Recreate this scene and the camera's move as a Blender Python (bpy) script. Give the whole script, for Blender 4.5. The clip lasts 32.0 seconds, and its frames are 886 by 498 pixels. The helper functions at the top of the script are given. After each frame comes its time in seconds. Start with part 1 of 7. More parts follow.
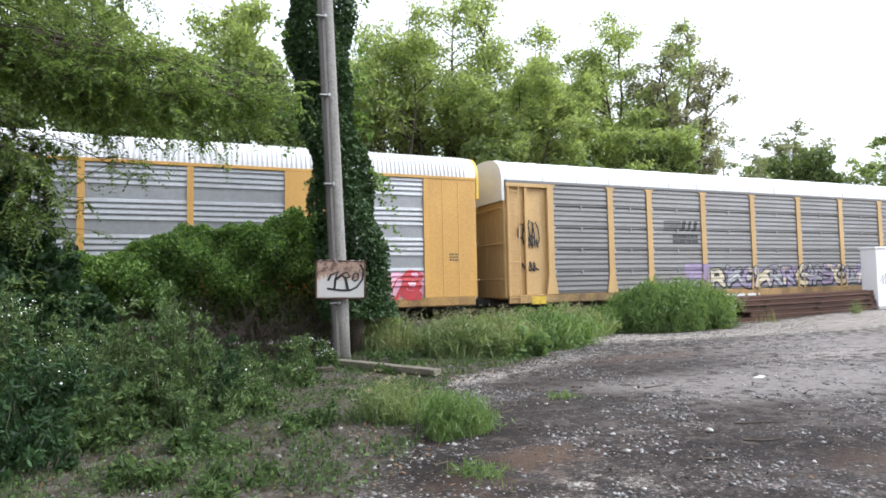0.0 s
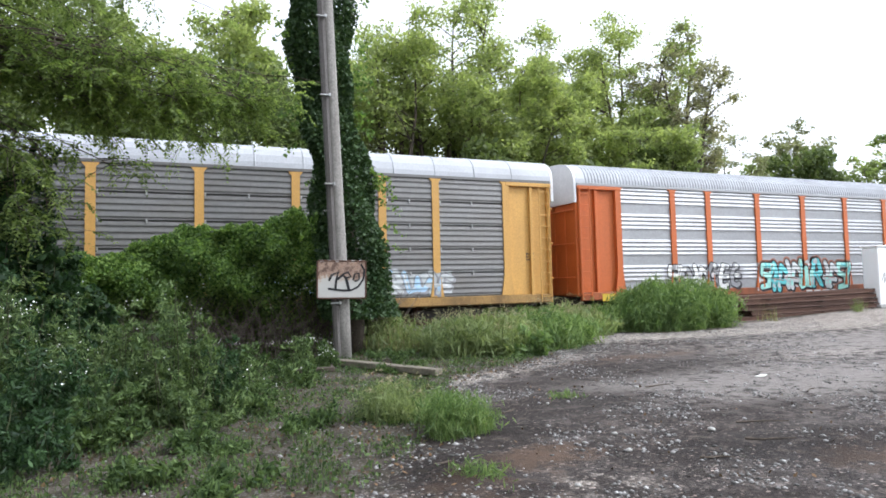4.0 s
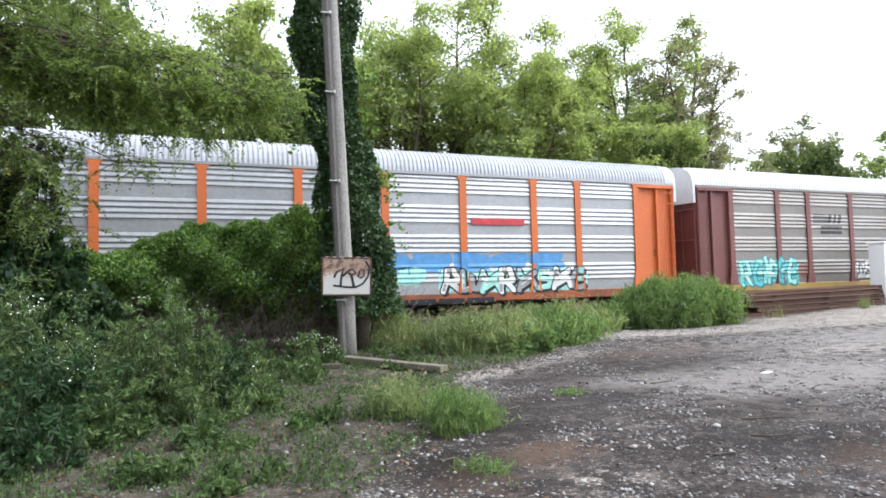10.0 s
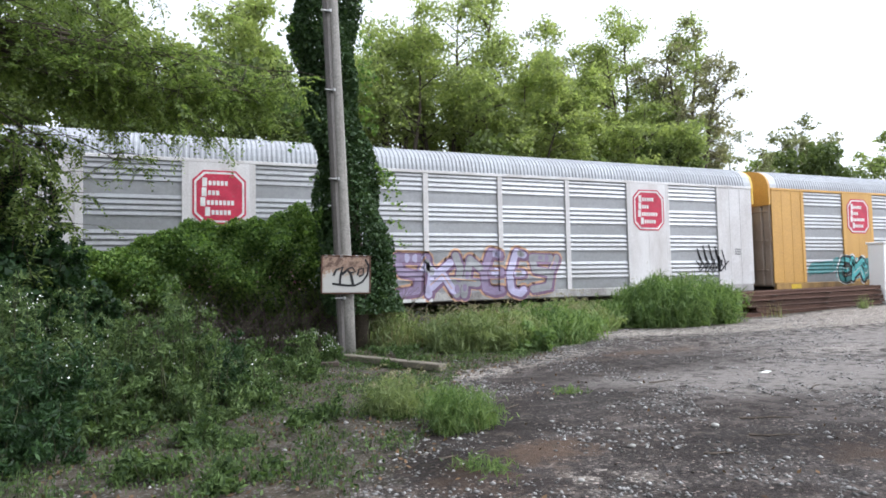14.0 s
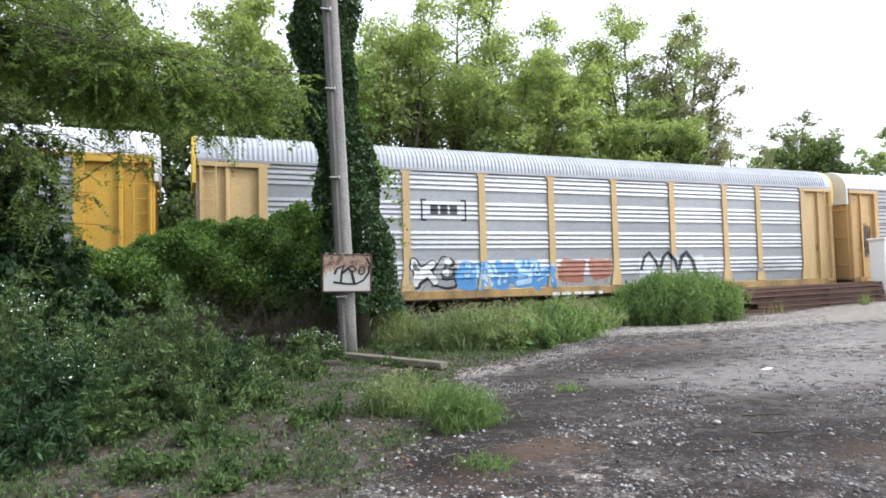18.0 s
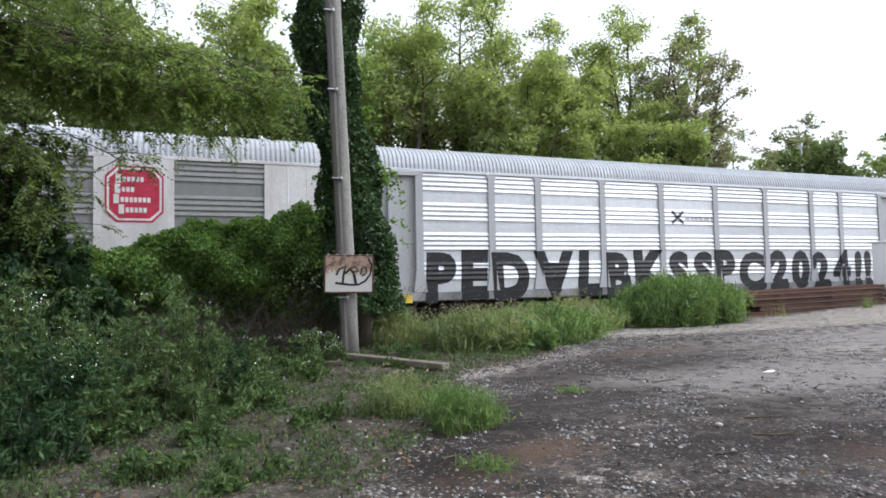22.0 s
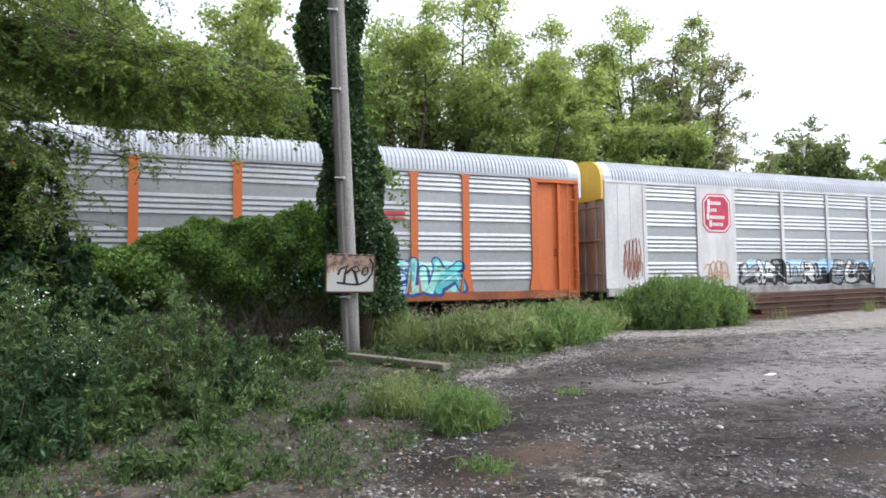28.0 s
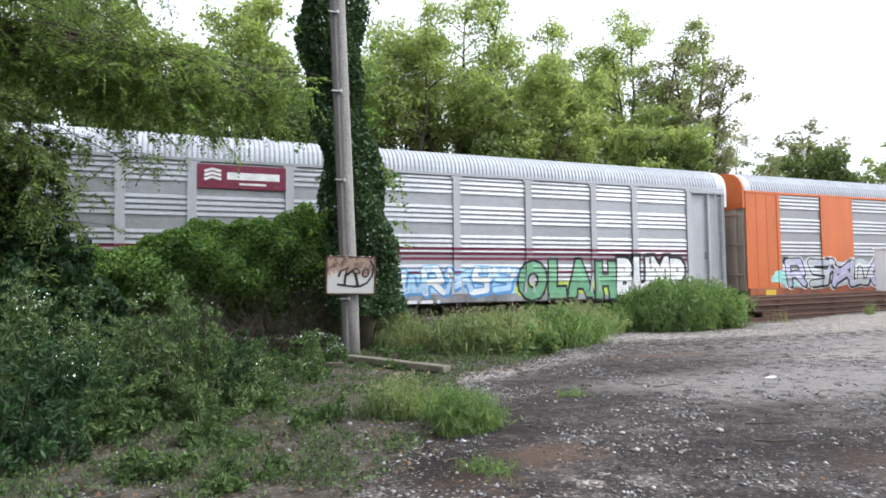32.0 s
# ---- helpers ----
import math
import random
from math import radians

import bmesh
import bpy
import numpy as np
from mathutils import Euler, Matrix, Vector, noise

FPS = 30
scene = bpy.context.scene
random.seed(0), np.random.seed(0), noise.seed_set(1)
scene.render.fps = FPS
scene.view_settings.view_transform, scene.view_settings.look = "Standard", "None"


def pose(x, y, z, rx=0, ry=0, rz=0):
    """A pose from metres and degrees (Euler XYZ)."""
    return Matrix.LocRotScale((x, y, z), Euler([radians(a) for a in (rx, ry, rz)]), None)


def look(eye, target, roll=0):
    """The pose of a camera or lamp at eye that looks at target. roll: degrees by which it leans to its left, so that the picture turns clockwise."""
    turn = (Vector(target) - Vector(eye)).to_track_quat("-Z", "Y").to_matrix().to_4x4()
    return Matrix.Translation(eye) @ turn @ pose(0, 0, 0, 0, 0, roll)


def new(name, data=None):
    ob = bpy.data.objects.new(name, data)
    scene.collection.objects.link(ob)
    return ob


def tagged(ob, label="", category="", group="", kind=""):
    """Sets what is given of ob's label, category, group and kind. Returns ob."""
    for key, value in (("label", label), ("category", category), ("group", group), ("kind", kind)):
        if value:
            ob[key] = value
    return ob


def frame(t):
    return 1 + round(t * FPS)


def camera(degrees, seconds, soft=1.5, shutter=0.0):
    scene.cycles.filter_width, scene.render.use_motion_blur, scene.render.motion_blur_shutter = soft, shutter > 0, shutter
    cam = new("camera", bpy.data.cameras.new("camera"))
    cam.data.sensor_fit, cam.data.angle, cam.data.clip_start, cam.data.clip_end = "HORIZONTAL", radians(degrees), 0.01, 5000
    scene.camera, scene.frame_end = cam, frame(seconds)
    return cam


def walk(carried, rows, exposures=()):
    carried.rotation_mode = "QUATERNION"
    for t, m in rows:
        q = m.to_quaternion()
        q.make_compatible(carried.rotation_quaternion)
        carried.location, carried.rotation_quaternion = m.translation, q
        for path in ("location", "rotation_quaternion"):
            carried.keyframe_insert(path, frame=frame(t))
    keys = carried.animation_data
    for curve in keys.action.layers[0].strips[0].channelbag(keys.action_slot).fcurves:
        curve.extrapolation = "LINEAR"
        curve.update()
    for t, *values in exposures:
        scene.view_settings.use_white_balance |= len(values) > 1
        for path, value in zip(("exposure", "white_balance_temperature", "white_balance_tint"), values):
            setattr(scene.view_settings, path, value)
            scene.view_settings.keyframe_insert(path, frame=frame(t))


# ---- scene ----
# World: x runs along the track (the train goes towards +x), y away from the camera, z up, lot level at z = 0.
# ================= camera =================
cam = camera(70.0, 32.0, soft=1.7)
# seconds, yaw, pitch, roll in degrees, eye x, y, z
PATH = [
    (0, 22.99, 3.29, -1.15, -0.003, -0.008, 1.656), (0.5, 22.98, 3.30, -1.14, -0.002, -0.008, 1.656), (1, 22.96, 3.29, -1.14, -0.002, -0.008, 1.656),
    (1.5, 22.95, 3.26, -1.17, -0.002, -0.010, 1.656), (2, 22.92, 3.25, -1.21, -0.001, -0.010, 1.654), (2.5, 22.90, 3.26, -1.22, 0.002, -0.003, 1.651),
    (3, 22.89, 3.27, -1.24, 0.003, 0.001, 1.651), (3.5, 22.88, 3.27, -1.27, 0.003, 0.001, 1.650), (5.5, 23.05, 3.39, -1.61, 0.005, -0.001, 1.649), (6,
    23.07, 3.39, -1.62, 0.002, -0.005, 1.651), (6.5, 23.09, 3.40, -1.62, -0.002, -0.010, 1.653), (7, 23.08, 3.39, -1.67, -0.000, -0.010, 1.653), (7.5,
    22.99, 3.37, -1.70, 0.000, -0.009, 1.653), (8, 22.86, 3.31, -1.63, -0.005, -0.010, 1.654), (8.5, 22.75, 3.21, -1.51, -0.010, -0.013, 1.657), (9,
    22.64, 3.12, -1.44, -0.009, -0.010, 1.656), (9.5, 22.54, 3.06, -1.41, -0.006, -0.004, 1.653), (10, 22.48, 3.00, -1.38, -0.004, -0.003, 1.651),
    (10.5, 22.46, 2.95, -1.37, -0.005, -0.004, 1.651), (11, 22.46, 2.92, -1.43, -0.006, -0.006, 1.653), (11.5, 22.46, 2.90, -1.49, -0.003, -0.004,
    1.652), (12, 22.48, 2.90, -1.48, 0.002, 0.001, 1.649), (12.5, 22.50, 2.90, -1.35, 0.005, 0.004, 1.647), (13, 22.51, 2.89, -1.21, 0.002, 0.002,
    1.650), (13.5, 22.52, 2.88, -1.17, -0.001, -0.003, 1.652), (14, 22.52, 2.87, -1.17, -0.002, -0.005, 1.652), (14.5, 22.52, 2.85, -1.16, -0.003,
    -0.005, 1.651), (16.5, 22.55, 2.68, -1.45, -0.007, -0.005, 1.653), (17, 22.52, 2.68, -1.45, -0.005, -0.002, 1.653), (17.5, 22.48, 2.68, -1.45,
    -0.003, -0.002, 1.653), (18, 22.44, 2.69, -1.41, -0.002, -0.003, 1.654), (18.5, 22.41, 2.71, -1.33, -0.004, -0.004, 1.654), (19, 22.39, 2.71,
    -1.24, -0.006, -0.004, 1.655), (19.5, 22.36, 2.73, -1.19, -0.005, -0.001, 1.654), (20, 22.34, 2.74, -1.15, -0.005, 0.001, 1.652), (20.5, 22.32,
    2.75, -1.12, -0.006, -0.003, 1.652), (21, 22.30, 2.76, -1.17, -0.005, -0.004, 1.652), (21.5, 22.28, 2.78, -1.23, -0.001, 0.002, 1.649), (22,
    22.27, 2.81, -1.18, -0.003, 0.002, 1.650), (22.5, 22.26, 2.82, -1.10, -0.008, -0.003, 1.653), (23, 22.26, 2.83, -1.07, -0.008, -0.005, 1.653),
    (23.5, 22.25, 2.83, -1.07, -0.006, -0.004, 1.653), (24, 22.24, 2.84, -1.05, -0.007, -0.003, 1.655), (24.5, 22.24, 2.86, -1.04, -0.008, -0.005,
    1.656), (25, 22.25, 2.88, -1.02, -0.008, -0.003, 1.654), (25.5, 22.26, 2.90, -0.98, -0.005, -0.000, 1.653), (27.5, 22.17, 2.85, -0.74, -0.007,
    -0.000, 1.654), (28, 22.14, 2.83, -0.74, -0.008, -0.000, 1.655), (28.5, 22.12, 2.83, -0.76, -0.008, -0.002, 1.655), (29, 22.13, 2.86, -0.78,
    -0.010, -0.003, 1.655), (29.5, 22.13, 2.89, -0.73, -0.009, -0.001, 1.656), (30, 22.12, 2.92, -0.63, -0.010, -0.003, 1.655), (30.5, 22.11, 2.94,
    -0.62, -0.012, -0.008, 1.655), (31, 22.10, 2.97, -0.68, -0.012, -0.012, 1.655), (31.5, 22.10, 3.01, -0.68, -0.011, -0.012, 1.655), (32, 22.10,
    3.02, -0.63, -0.010, -0.007, 1.654),
]


EXPOSURE = [(0, 1.07), (1, 1.06), (2, 1.02), (3, 0.98), (6, 1.15), (7, 1.09), (8, 1.06), (9, 1.2), (10, 1.22), (11, 1.1), (12, 1.0), (13, 0.92), (14, 0.89), (17, 0.97), (18, 1.07), (19, 1.08),
            (20, 0.88), (21, 0.90), (22, 0.70), (23, 0.86), (24, 1.04), (25, 1.02), (28, 0.92), (29, 0.85), (30, 0.90), (31, 1.00), (32, 1.03)]


def aim(yaw, pitch, roll, x, y, z):
    a, b = radians(yaw), radians(pitch)
    way = Vector((math.sin(a) * math.cos(b), math.cos(a) * math.cos(b), math.sin(b)))
    return look((x, y, z), Vector((x, y, z)) + way, roll)


walk(cam, [(r[0], aim(*r[1:])) for r in PATH], exposures=[(q, v - 0.1, 5920, 10.5) for q, v in EXPOSURE])

# ================= light =================
world = bpy.data.worlds.new("world")
scene.world = world
world.use_nodes = True
wn = world.node_tree
wn.nodes.clear()
sky = wn.nodes.new("ShaderNodeTexSky")
sky.sky_type = "NISHITA"
sky.sun_disc = False
sky.sun_elevation = radians(44)
sky.sun_rotation = radians(120)
sky.air_density, sky.dust_density, sky.ozone_density = 1.0, 6.0, 1.0
hazy = wn.nodes.new("ShaderNodeHueSaturation")
hazy.inputs["Saturation"].default_value = 0.14
bg = wn.nodes.new("ShaderNodeBackground")
bg.inputs["Strength"].default_value = 0.175
wout = wn.nodes.new("ShaderNodeOutputWorld")
cloud = wn.nodes.new("ShaderNodeMix")
cloud.data_type = "RGBA"
cloud.inputs[0].default_value = 0.55
cloud.inputs[7].default_value = (6.0, 6.1, 6.25, 1)
wn.links.new(sky.outputs["Color"], hazy.inputs["Color"])
wn.links.new(hazy.outputs["Color"], cloud.inputs[6])
wn.links.new(cloud.outputs[2], bg.inputs["Color"])
wn.links.new(bg.outputs["Background"], wout.inputs["Surface"])

sun_data = bpy.data.lights.new("sun", "SUN")
sun_data.energy = 0.9
sun_data.angle = radians(12)
sun_data.color = (1.0, 0.97, 0.93)
sun = new("sun", sun_data)
sun.matrix_world = look((38, -22, 44), (0, 0, 0))

# ================= materials =================


def nodes(name):
    m = bpy.data.materials.new(name)
    m.use_nodes = True
    t = m.node_tree
    return m, t, t.nodes["Principled BSDF"]


def link(t, a, b):
    t.links.new(a, b)


def noise_node(t, scale, detail=4.0, rough=0.6, coord=None, stretch=None):
    n = t.nodes.new("ShaderNodeTexNoise")
    n.inputs["Scale"].default_value = scale
    n.inputs["Detail"].default_value = detail
    n.inputs["Roughness"].default_value = rough
    tc = t.nodes.new("ShaderNodeTexCoord")
    src = tc.outputs[coord or "Object"]
    if stretch:
        mp = t.nodes.new("ShaderNodeMapping")
        mp.inputs["Scale"].default_value = stretch
        link(t, src, mp.inputs["Vector"])
        src = mp.outputs["Vector"]
    link(t, src, n.inputs["Vector"])
    return n


def ramp(t, fac, stops):
    r = t.nodes.new("ShaderNodeValToRGB")
    e = r.color_ramp.elements
    while len(e) < len(stops):
        e.new(0.5)
    for el, (p, c) in zip(e, stops):
        el.position = p
        el.color = (*c, 1) if len(c) == 3 else c
    link(t, fac, r.inputs["Fac"])
    return r


def mix(t, fac, a, b, mode="MIX"):
    m = t.nodes.new("ShaderNodeMix")
    m.data_type = "RGBA"
    m.blend_type = mode
    for sock, v in ((m.inputs[0], fac), (m.inputs[6], a), (m.inputs[7], b)):
        if isinstance(v, (int, float)):
            sock.default_value = v
        elif isinstance(v, tuple):
            sock.default_value = (*v, 1)
        else:
            link(t, v, sock)
    return m.outputs[2]


def bump(t, b, height, strength, distance):
    n = t.nodes.new("ShaderNodeBump")
    n.inputs["Strength"].default_value = strength
    n.inputs["Distance"].default_value = distance
    link(t, height, n.inputs["Height"])
    link(t, n.outputs["Normal"], b.inputs["Normal"])


def val(t, node_out, lo, hi):
    m = t.nodes.new("ShaderNodeMapRange")
    m.inputs["From Min"].default_value, m.inputs["From Max"].default_value = 0.3, 0.7
    m.inputs["To Min"].default_value, m.inputs["To Max"].default_value = lo, hi
    link(t, node_out, m.inputs["Value"])
    return m.outputs["Result"]


def surface(name, colour, rough=0.6, metal=0.0, grain=30.0, blotch=1.2, dirt=(0.12, 0.1, 0.08), dirty=0.35, wear=0.12, stretch=None, relief=0.15, vary=0.0, span=(0.08, 0.12)):
    """Base colour with grain, large stains and streaks of dirt."""
    m, t, b = nodes(name)
    n1 = noise_node(t, grain, 5, 0.65)
    n2 = noise_node(t, blotch, 6, 0.62, stretch=stretch)
    lo = tuple(c * (1 - wear * 1.6) for c in colour)
    hi = tuple(min(1, c * (1 + wear)) for c in colour)
    c1 = ramp(t, n1.outputs["Fac"], [(0.3, lo), (0.7, hi)]).outputs["Color"]
    f = ramp(t, n2.outputs["Fac"], [(0.42, (0, 0, 0)), (0.75, (dirty, dirty, dirty))]).outputs["Color"]
    c2 = mix(t, f, c1, dirt)
    if vary:
        oi = t.nodes.new("ShaderNodeObjectInfo")
        v = ramp(t, oi.outputs["Random"], [(0.0, (1 - vary,) * 3), (1.0, (1, 1, 1))]).outputs["Color"]
        c2 = mix(t, 1.0, c2, v, "MULTIPLY")
    link(t, c2, b.inputs["Base Color"])
    link(t, val(t, n2.outputs["Fac"], rough - span[0], min(1, rough + span[1])), b.inputs["Roughness"])
    b.inputs["Metallic"].default_value = metal
    if relief:
        bump(t, b, n1.outputs["Fac"], relief, 0.01)
    return m


def leafy(name, dark, light, gloss=0.5, glow=0.45, sheen=0.25):
    """Leaves: each blade its own green, light shining through."""
    m, t, b = nodes(name)
    g = t.nodes.new("ShaderNodeNewGeometry")
    n = noise_node(t, 0.6, 3)
    r1 = ramp(t, g.outputs["Random Per Island"], [(0.0, dark), (0.55, tuple((a + c) / 2 for a, c in zip(dark, light))), (1.0, light)]).outputs["Color"]
    sh = ramp(t, n.outputs["Fac"], [(0.3, (0.8, 0.83, 0.8)), (0.7, (1.15, 1.1, 1.0))]).outputs["Color"]
    c = mix(t, 1.0, r1, sh, "MULTIPLY")
    link(t, c, b.inputs["Base Color"])
    b.inputs["Roughness"].default_value = gloss
    b.inputs["Specular IOR Level"].default_value = sheen
    tr = t.nodes.new("ShaderNodeBsdfTranslucent")
    c_t = mix(t, 1.0, c, (1.2, 1.28, 0.7), "MULTIPLY")
    link(t, c_t, tr.inputs["Color"])
    mx = t.nodes.new("ShaderNodeMixShader")
    mx.inputs["Fac"].default_value = glow
    link(t, b.outputs["BSDF"], mx.inputs[1])
    link(t, tr.outputs["BSDF"], mx.inputs[2])
    link(t, mx.outputs["Shader"], t.nodes["Material Output"].inputs["Surface"])
    return m


PAINT = {}


def paint(name, colour, dirty=0.3, rough=0.55, dirt=(0.16, 0.1, 0.06), metal=0.0, wear=0.12):
    if name not in PAINT:
        PAINT[name] = surface(name, colour, rough, metal, 22, 0.9, dirt, dirty, wear, stretch=(1.0, 1.0, 0.35), relief=0.05, vary=0.1)
    return PAINT[name]


def galvanised(name, colour, dirty=0.3, metal=0.92, dirt=(0.2, 0.17, 0.14), rough=0.27):
    if name not in PAINT:
        PAINT[name] = surface(name, colour, rough, metal, 9, 0.8, dirt, dirty, 0.08, stretch=(0.5, 1, 1.6), relief=0.02, vary=0.16, span=(0.0, 0.06))
    return PAINT[name]


def spray(name, colour):
    """Sprayed paint, a little uneven, over the ribs of the sheet below."""
    key = "spray_" + name
    if key not in PAINT:
        m, t, b = nodes(key)
        n = noise_node(t, 3.0, 6, 0.7)
        c = ramp(t, n.outputs["Fac"], [(0.3, tuple(x * 0.7 for x in colour)), (0.7, tuple(min(1, x * 1.12) for x in colour))]).outputs["Color"]
        worn = noise_node(t, 7.0, 7, 0.75, stretch=(0.6, 1, 2.2))
        c = mix(t, ramp(t, worn.outputs["Fac"], [(0.56, (0, 0, 0)), (0.72, (0.55,) * 3)]).outputs["Color"], c, (0.26, 0.26, 0.26))
        link(t, c, b.inputs["Base Color"])
        b.inputs["Roughness"].default_value = 0.5
        b.inputs["Specular IOR Level"].default_value = 0.35
        PAINT[key] = m
    return PAINT[key]


COL = dict(char=(0.035, 0.037, 0.042), black=(0.015, 0.015, 0.018), white=(0.72, 0.72, 0.7), mint=(0.35, 0.68, 0.6), aqua=(0.12, 0.5, 0.52), teal=(0.05, 0.2, 0.2),
           blue=(0.1, 0.28, 0.55), sky=(0.4, 0.58, 0.75), navy=(0.04, 0.07, 0.25), red=(0.5, 0.05, 0.06), rust=(0.32, 0.13, 0.08), pink=(0.65, 0.35, 0.45),
           magenta=(0.55, 0.08, 0.3), lilac=(0.48, 0.45, 0.62), purple=(0.28, 0.22, 0.33), plum=(0.2, 0.12, 0.2), green=(0.12, 0.34, 0.13), mossy=(0.16, 0.36, 0.2), lime=(0.5, 0.6, 0.1),
           yellow=(0.65, 0.5, 0.1), cream=(0.6, 0.52, 0.36), peach=(0.6, 0.36, 0.22), brown=(0.2, 0.1, 0.07), grey=(0.3, 0.3, 0.31), pale=(0.5, 0.52, 0.52),
           faded_red=(0.24, 0.085, 0.075), faded_white=(0.3, 0.3, 0.29), faded_grey=(0.19, 0.19, 0.185), maroon=(0.16, 0.02, 0.045), orange=(0.6, 0.16, 0.03))


def ink(name):
    return spray(name, COL[name])


BARK = surface("bark", (0.11, 0.085, 0.065), 0.9, 0, 18, 2.0, (0.04, 0.035, 0.03), 0.6, 0.3, stretch=(3, 3, 0.4), relief=0.6)
POLE_WOOD = surface("pole_wood", (0.27, 0.255, 0.235), 0.85, 0, 24, 2.5, (0.1, 0.085, 0.07), 0.5, 0.25, stretch=(6, 6, 0.25), relief=0.5)
PLANK_WOOD = surface("plank_wood", (0.19, 0.16, 0.125), 0.9, 0, 24, 2.5, (0.06, 0.08, 0.04), 0.6, 0.25, stretch=(1, 6, 6), relief=0.5)
DARK_STEEL = surface("dark_steel", (0.035, 0.032, 0.03), 0.75, 0.2, 20, 2, (0.07, 0.045, 0.03), 0.6, 0.3)
RUST = surface("rust", (0.135, 0.068, 0.047), 0.85, 0.1, 16, 1.4, (0.2, 0.12, 0.085), 0.75, 0.35, stretch=(0.4, 1, 2), relief=0.35, vary=0.45)
RAIL_TOP = surface("rail_steel", (0.3, 0.28, 0.26), 0.4, 0.8, 20, 2, (0.15, 0.09, 0.06), 0.5, 0.2)
ZINC = surface("zinc", (0.5, 0.5, 0.5), 0.4, 0.7, 30, 3, (0.2, 0.18, 0.16), 0.4, 0.15)
SLEEPER = surface("sleeper_wood", (0.07, 0.055, 0.045), 0.95, 0, 20, 2, (0.13, 0.1, 0.08), 0.6, 0.3, relief=0.5)
BALLAST = surface("ballast_stone", (0.2, 0.185, 0.17), 0.95, 0, 14, 1.5, (0.08, 0.06, 0.05), 0.6, 0.4, relief=1.0)
WHITE_SHELTER = surface("white_shelter", (0.9, 0.9, 0.9), 0.45, 0, 30, 1, (0.74, 0.74, 0.72), 0.3, 0.03)
LEAF_TREE = leafy("leaf_tree", (0.17, 0.215, 0.09), (0.31, 0.37, 0.175), 0.5, 0.62, 0.5)
LEAF_BRIGHT = leafy("leaf_bright", (0.23, 0.28, 0.125), (0.41, 0.46, 0.225), 0.5, 0.65, 0.5)
LEAF_DULL = leafy("leaf_dull", (0.18, 0.195, 0.13), (0.3, 0.31, 0.21), 0.55, 0.5)
LEAF_BROWN = leafy("leaf_thin_brown", (0.22, 0.215, 0.165), (0.37, 0.35, 0.28), 0.55, 0.55)
LEAF_NEAR = leafy("leaf_near", (0.095, 0.14, 0.052), (0.29, 0.365, 0.14), 0.5, 0.62)
LEAF_IVY = leafy("leaf_ivy", (0.028, 0.06, 0.026), (0.075, 0.125, 0.052), 0.5, 0.25)
LEAF_VINE = leafy("leaf_vine", (0.05, 0.105, 0.03), (0.25, 0.37, 0.105), 0.55, 0.45)
LEAF_SHRUB = leafy("leaf_shrub", (0.01, 0.028, 0.012), (0.06, 0.115, 0.046), 0.5, 0.3)
LEAF_UNDER = leafy("leaf_undergrowth", (0.075, 0.105, 0.042), (0.18, 0.225, 0.095), 0.6, 0.45)
LEAF_PALE = leafy("leaf_pale_weed", (0.03, 0.06, 0.023), (0.205, 0.28, 0.12), 0.6, 0.38)
LEAF_WEED = leafy("leaf_weed", (0.022, 0.046, 0.016), (0.145, 0.215, 0.08), 0.6, 0.35)
GRASS = leafy("grass_blade", (0.085, 0.145, 0.055), (0.25, 0.345, 0.14), 0.55, 0.42)
GRASS_PALE = leafy("pale_grass_blade", (0.11, 0.15, 0.065), (0.32, 0.375, 0.19), 0.55, 0.42)
SEED = leafy("grass_seed", (0.24, 0.21, 0.14), (0.42, 0.38, 0.27), 0.6, 0.3)
LITTER = leafy("dead_leaf", (0.06, 0.036, 0.022), (0.19, 0.12, 0.07), 0.7, 0.1)
GRASS_DRY = leafy("dry_grass", (0.2, 0.17, 0.09), (0.36, 0.32, 0.18), 0.6, 0.25)
PETAL = surface("petal", (0.75, 0.75, 0.7), 0.6, 0, 30, 2, (0.6, 0.6, 0.5), 0.2, 0.05)
STEM = surface("stem", (0.07, 0.08, 0.035), 0.8, 0, 30, 3, (0.1, 0.07, 0.04), 0.5, 0.2)
TWIG = surface("dry_twig", (0.13, 0.105, 0.085), 0.9, 0, 18, 2.0, (0.06, 0.05, 0.04), 0.5, 0.3, relief=0.3)
STONE = surface("gravel_stone", (0.34, 0.33, 0.32), 0.9, 0, 25, 4, (0.12, 0.11, 0.1), 0.6, 0.3)


def island_tone(m, lo, hi):
    """Gives each loose piece in a joined mesh its own tone."""
    t = m.node_tree
    b = t.nodes["Principled BSDF"]
    src = b.inputs["Base Color"].links[0].from_socket
    g = t.nodes.new("ShaderNodeNewGeometry")
    r = ramp(t, g.outputs["Random Per Island"], [(0.0, (lo,) * 3), (1.0, (hi,) * 3)]).outputs["Color"]
    link(t, mix(t, 1.0, src, r, "MULTIPLY"), b.inputs["Base Color"])


island_tone(STONE, 0.25, 1.5)


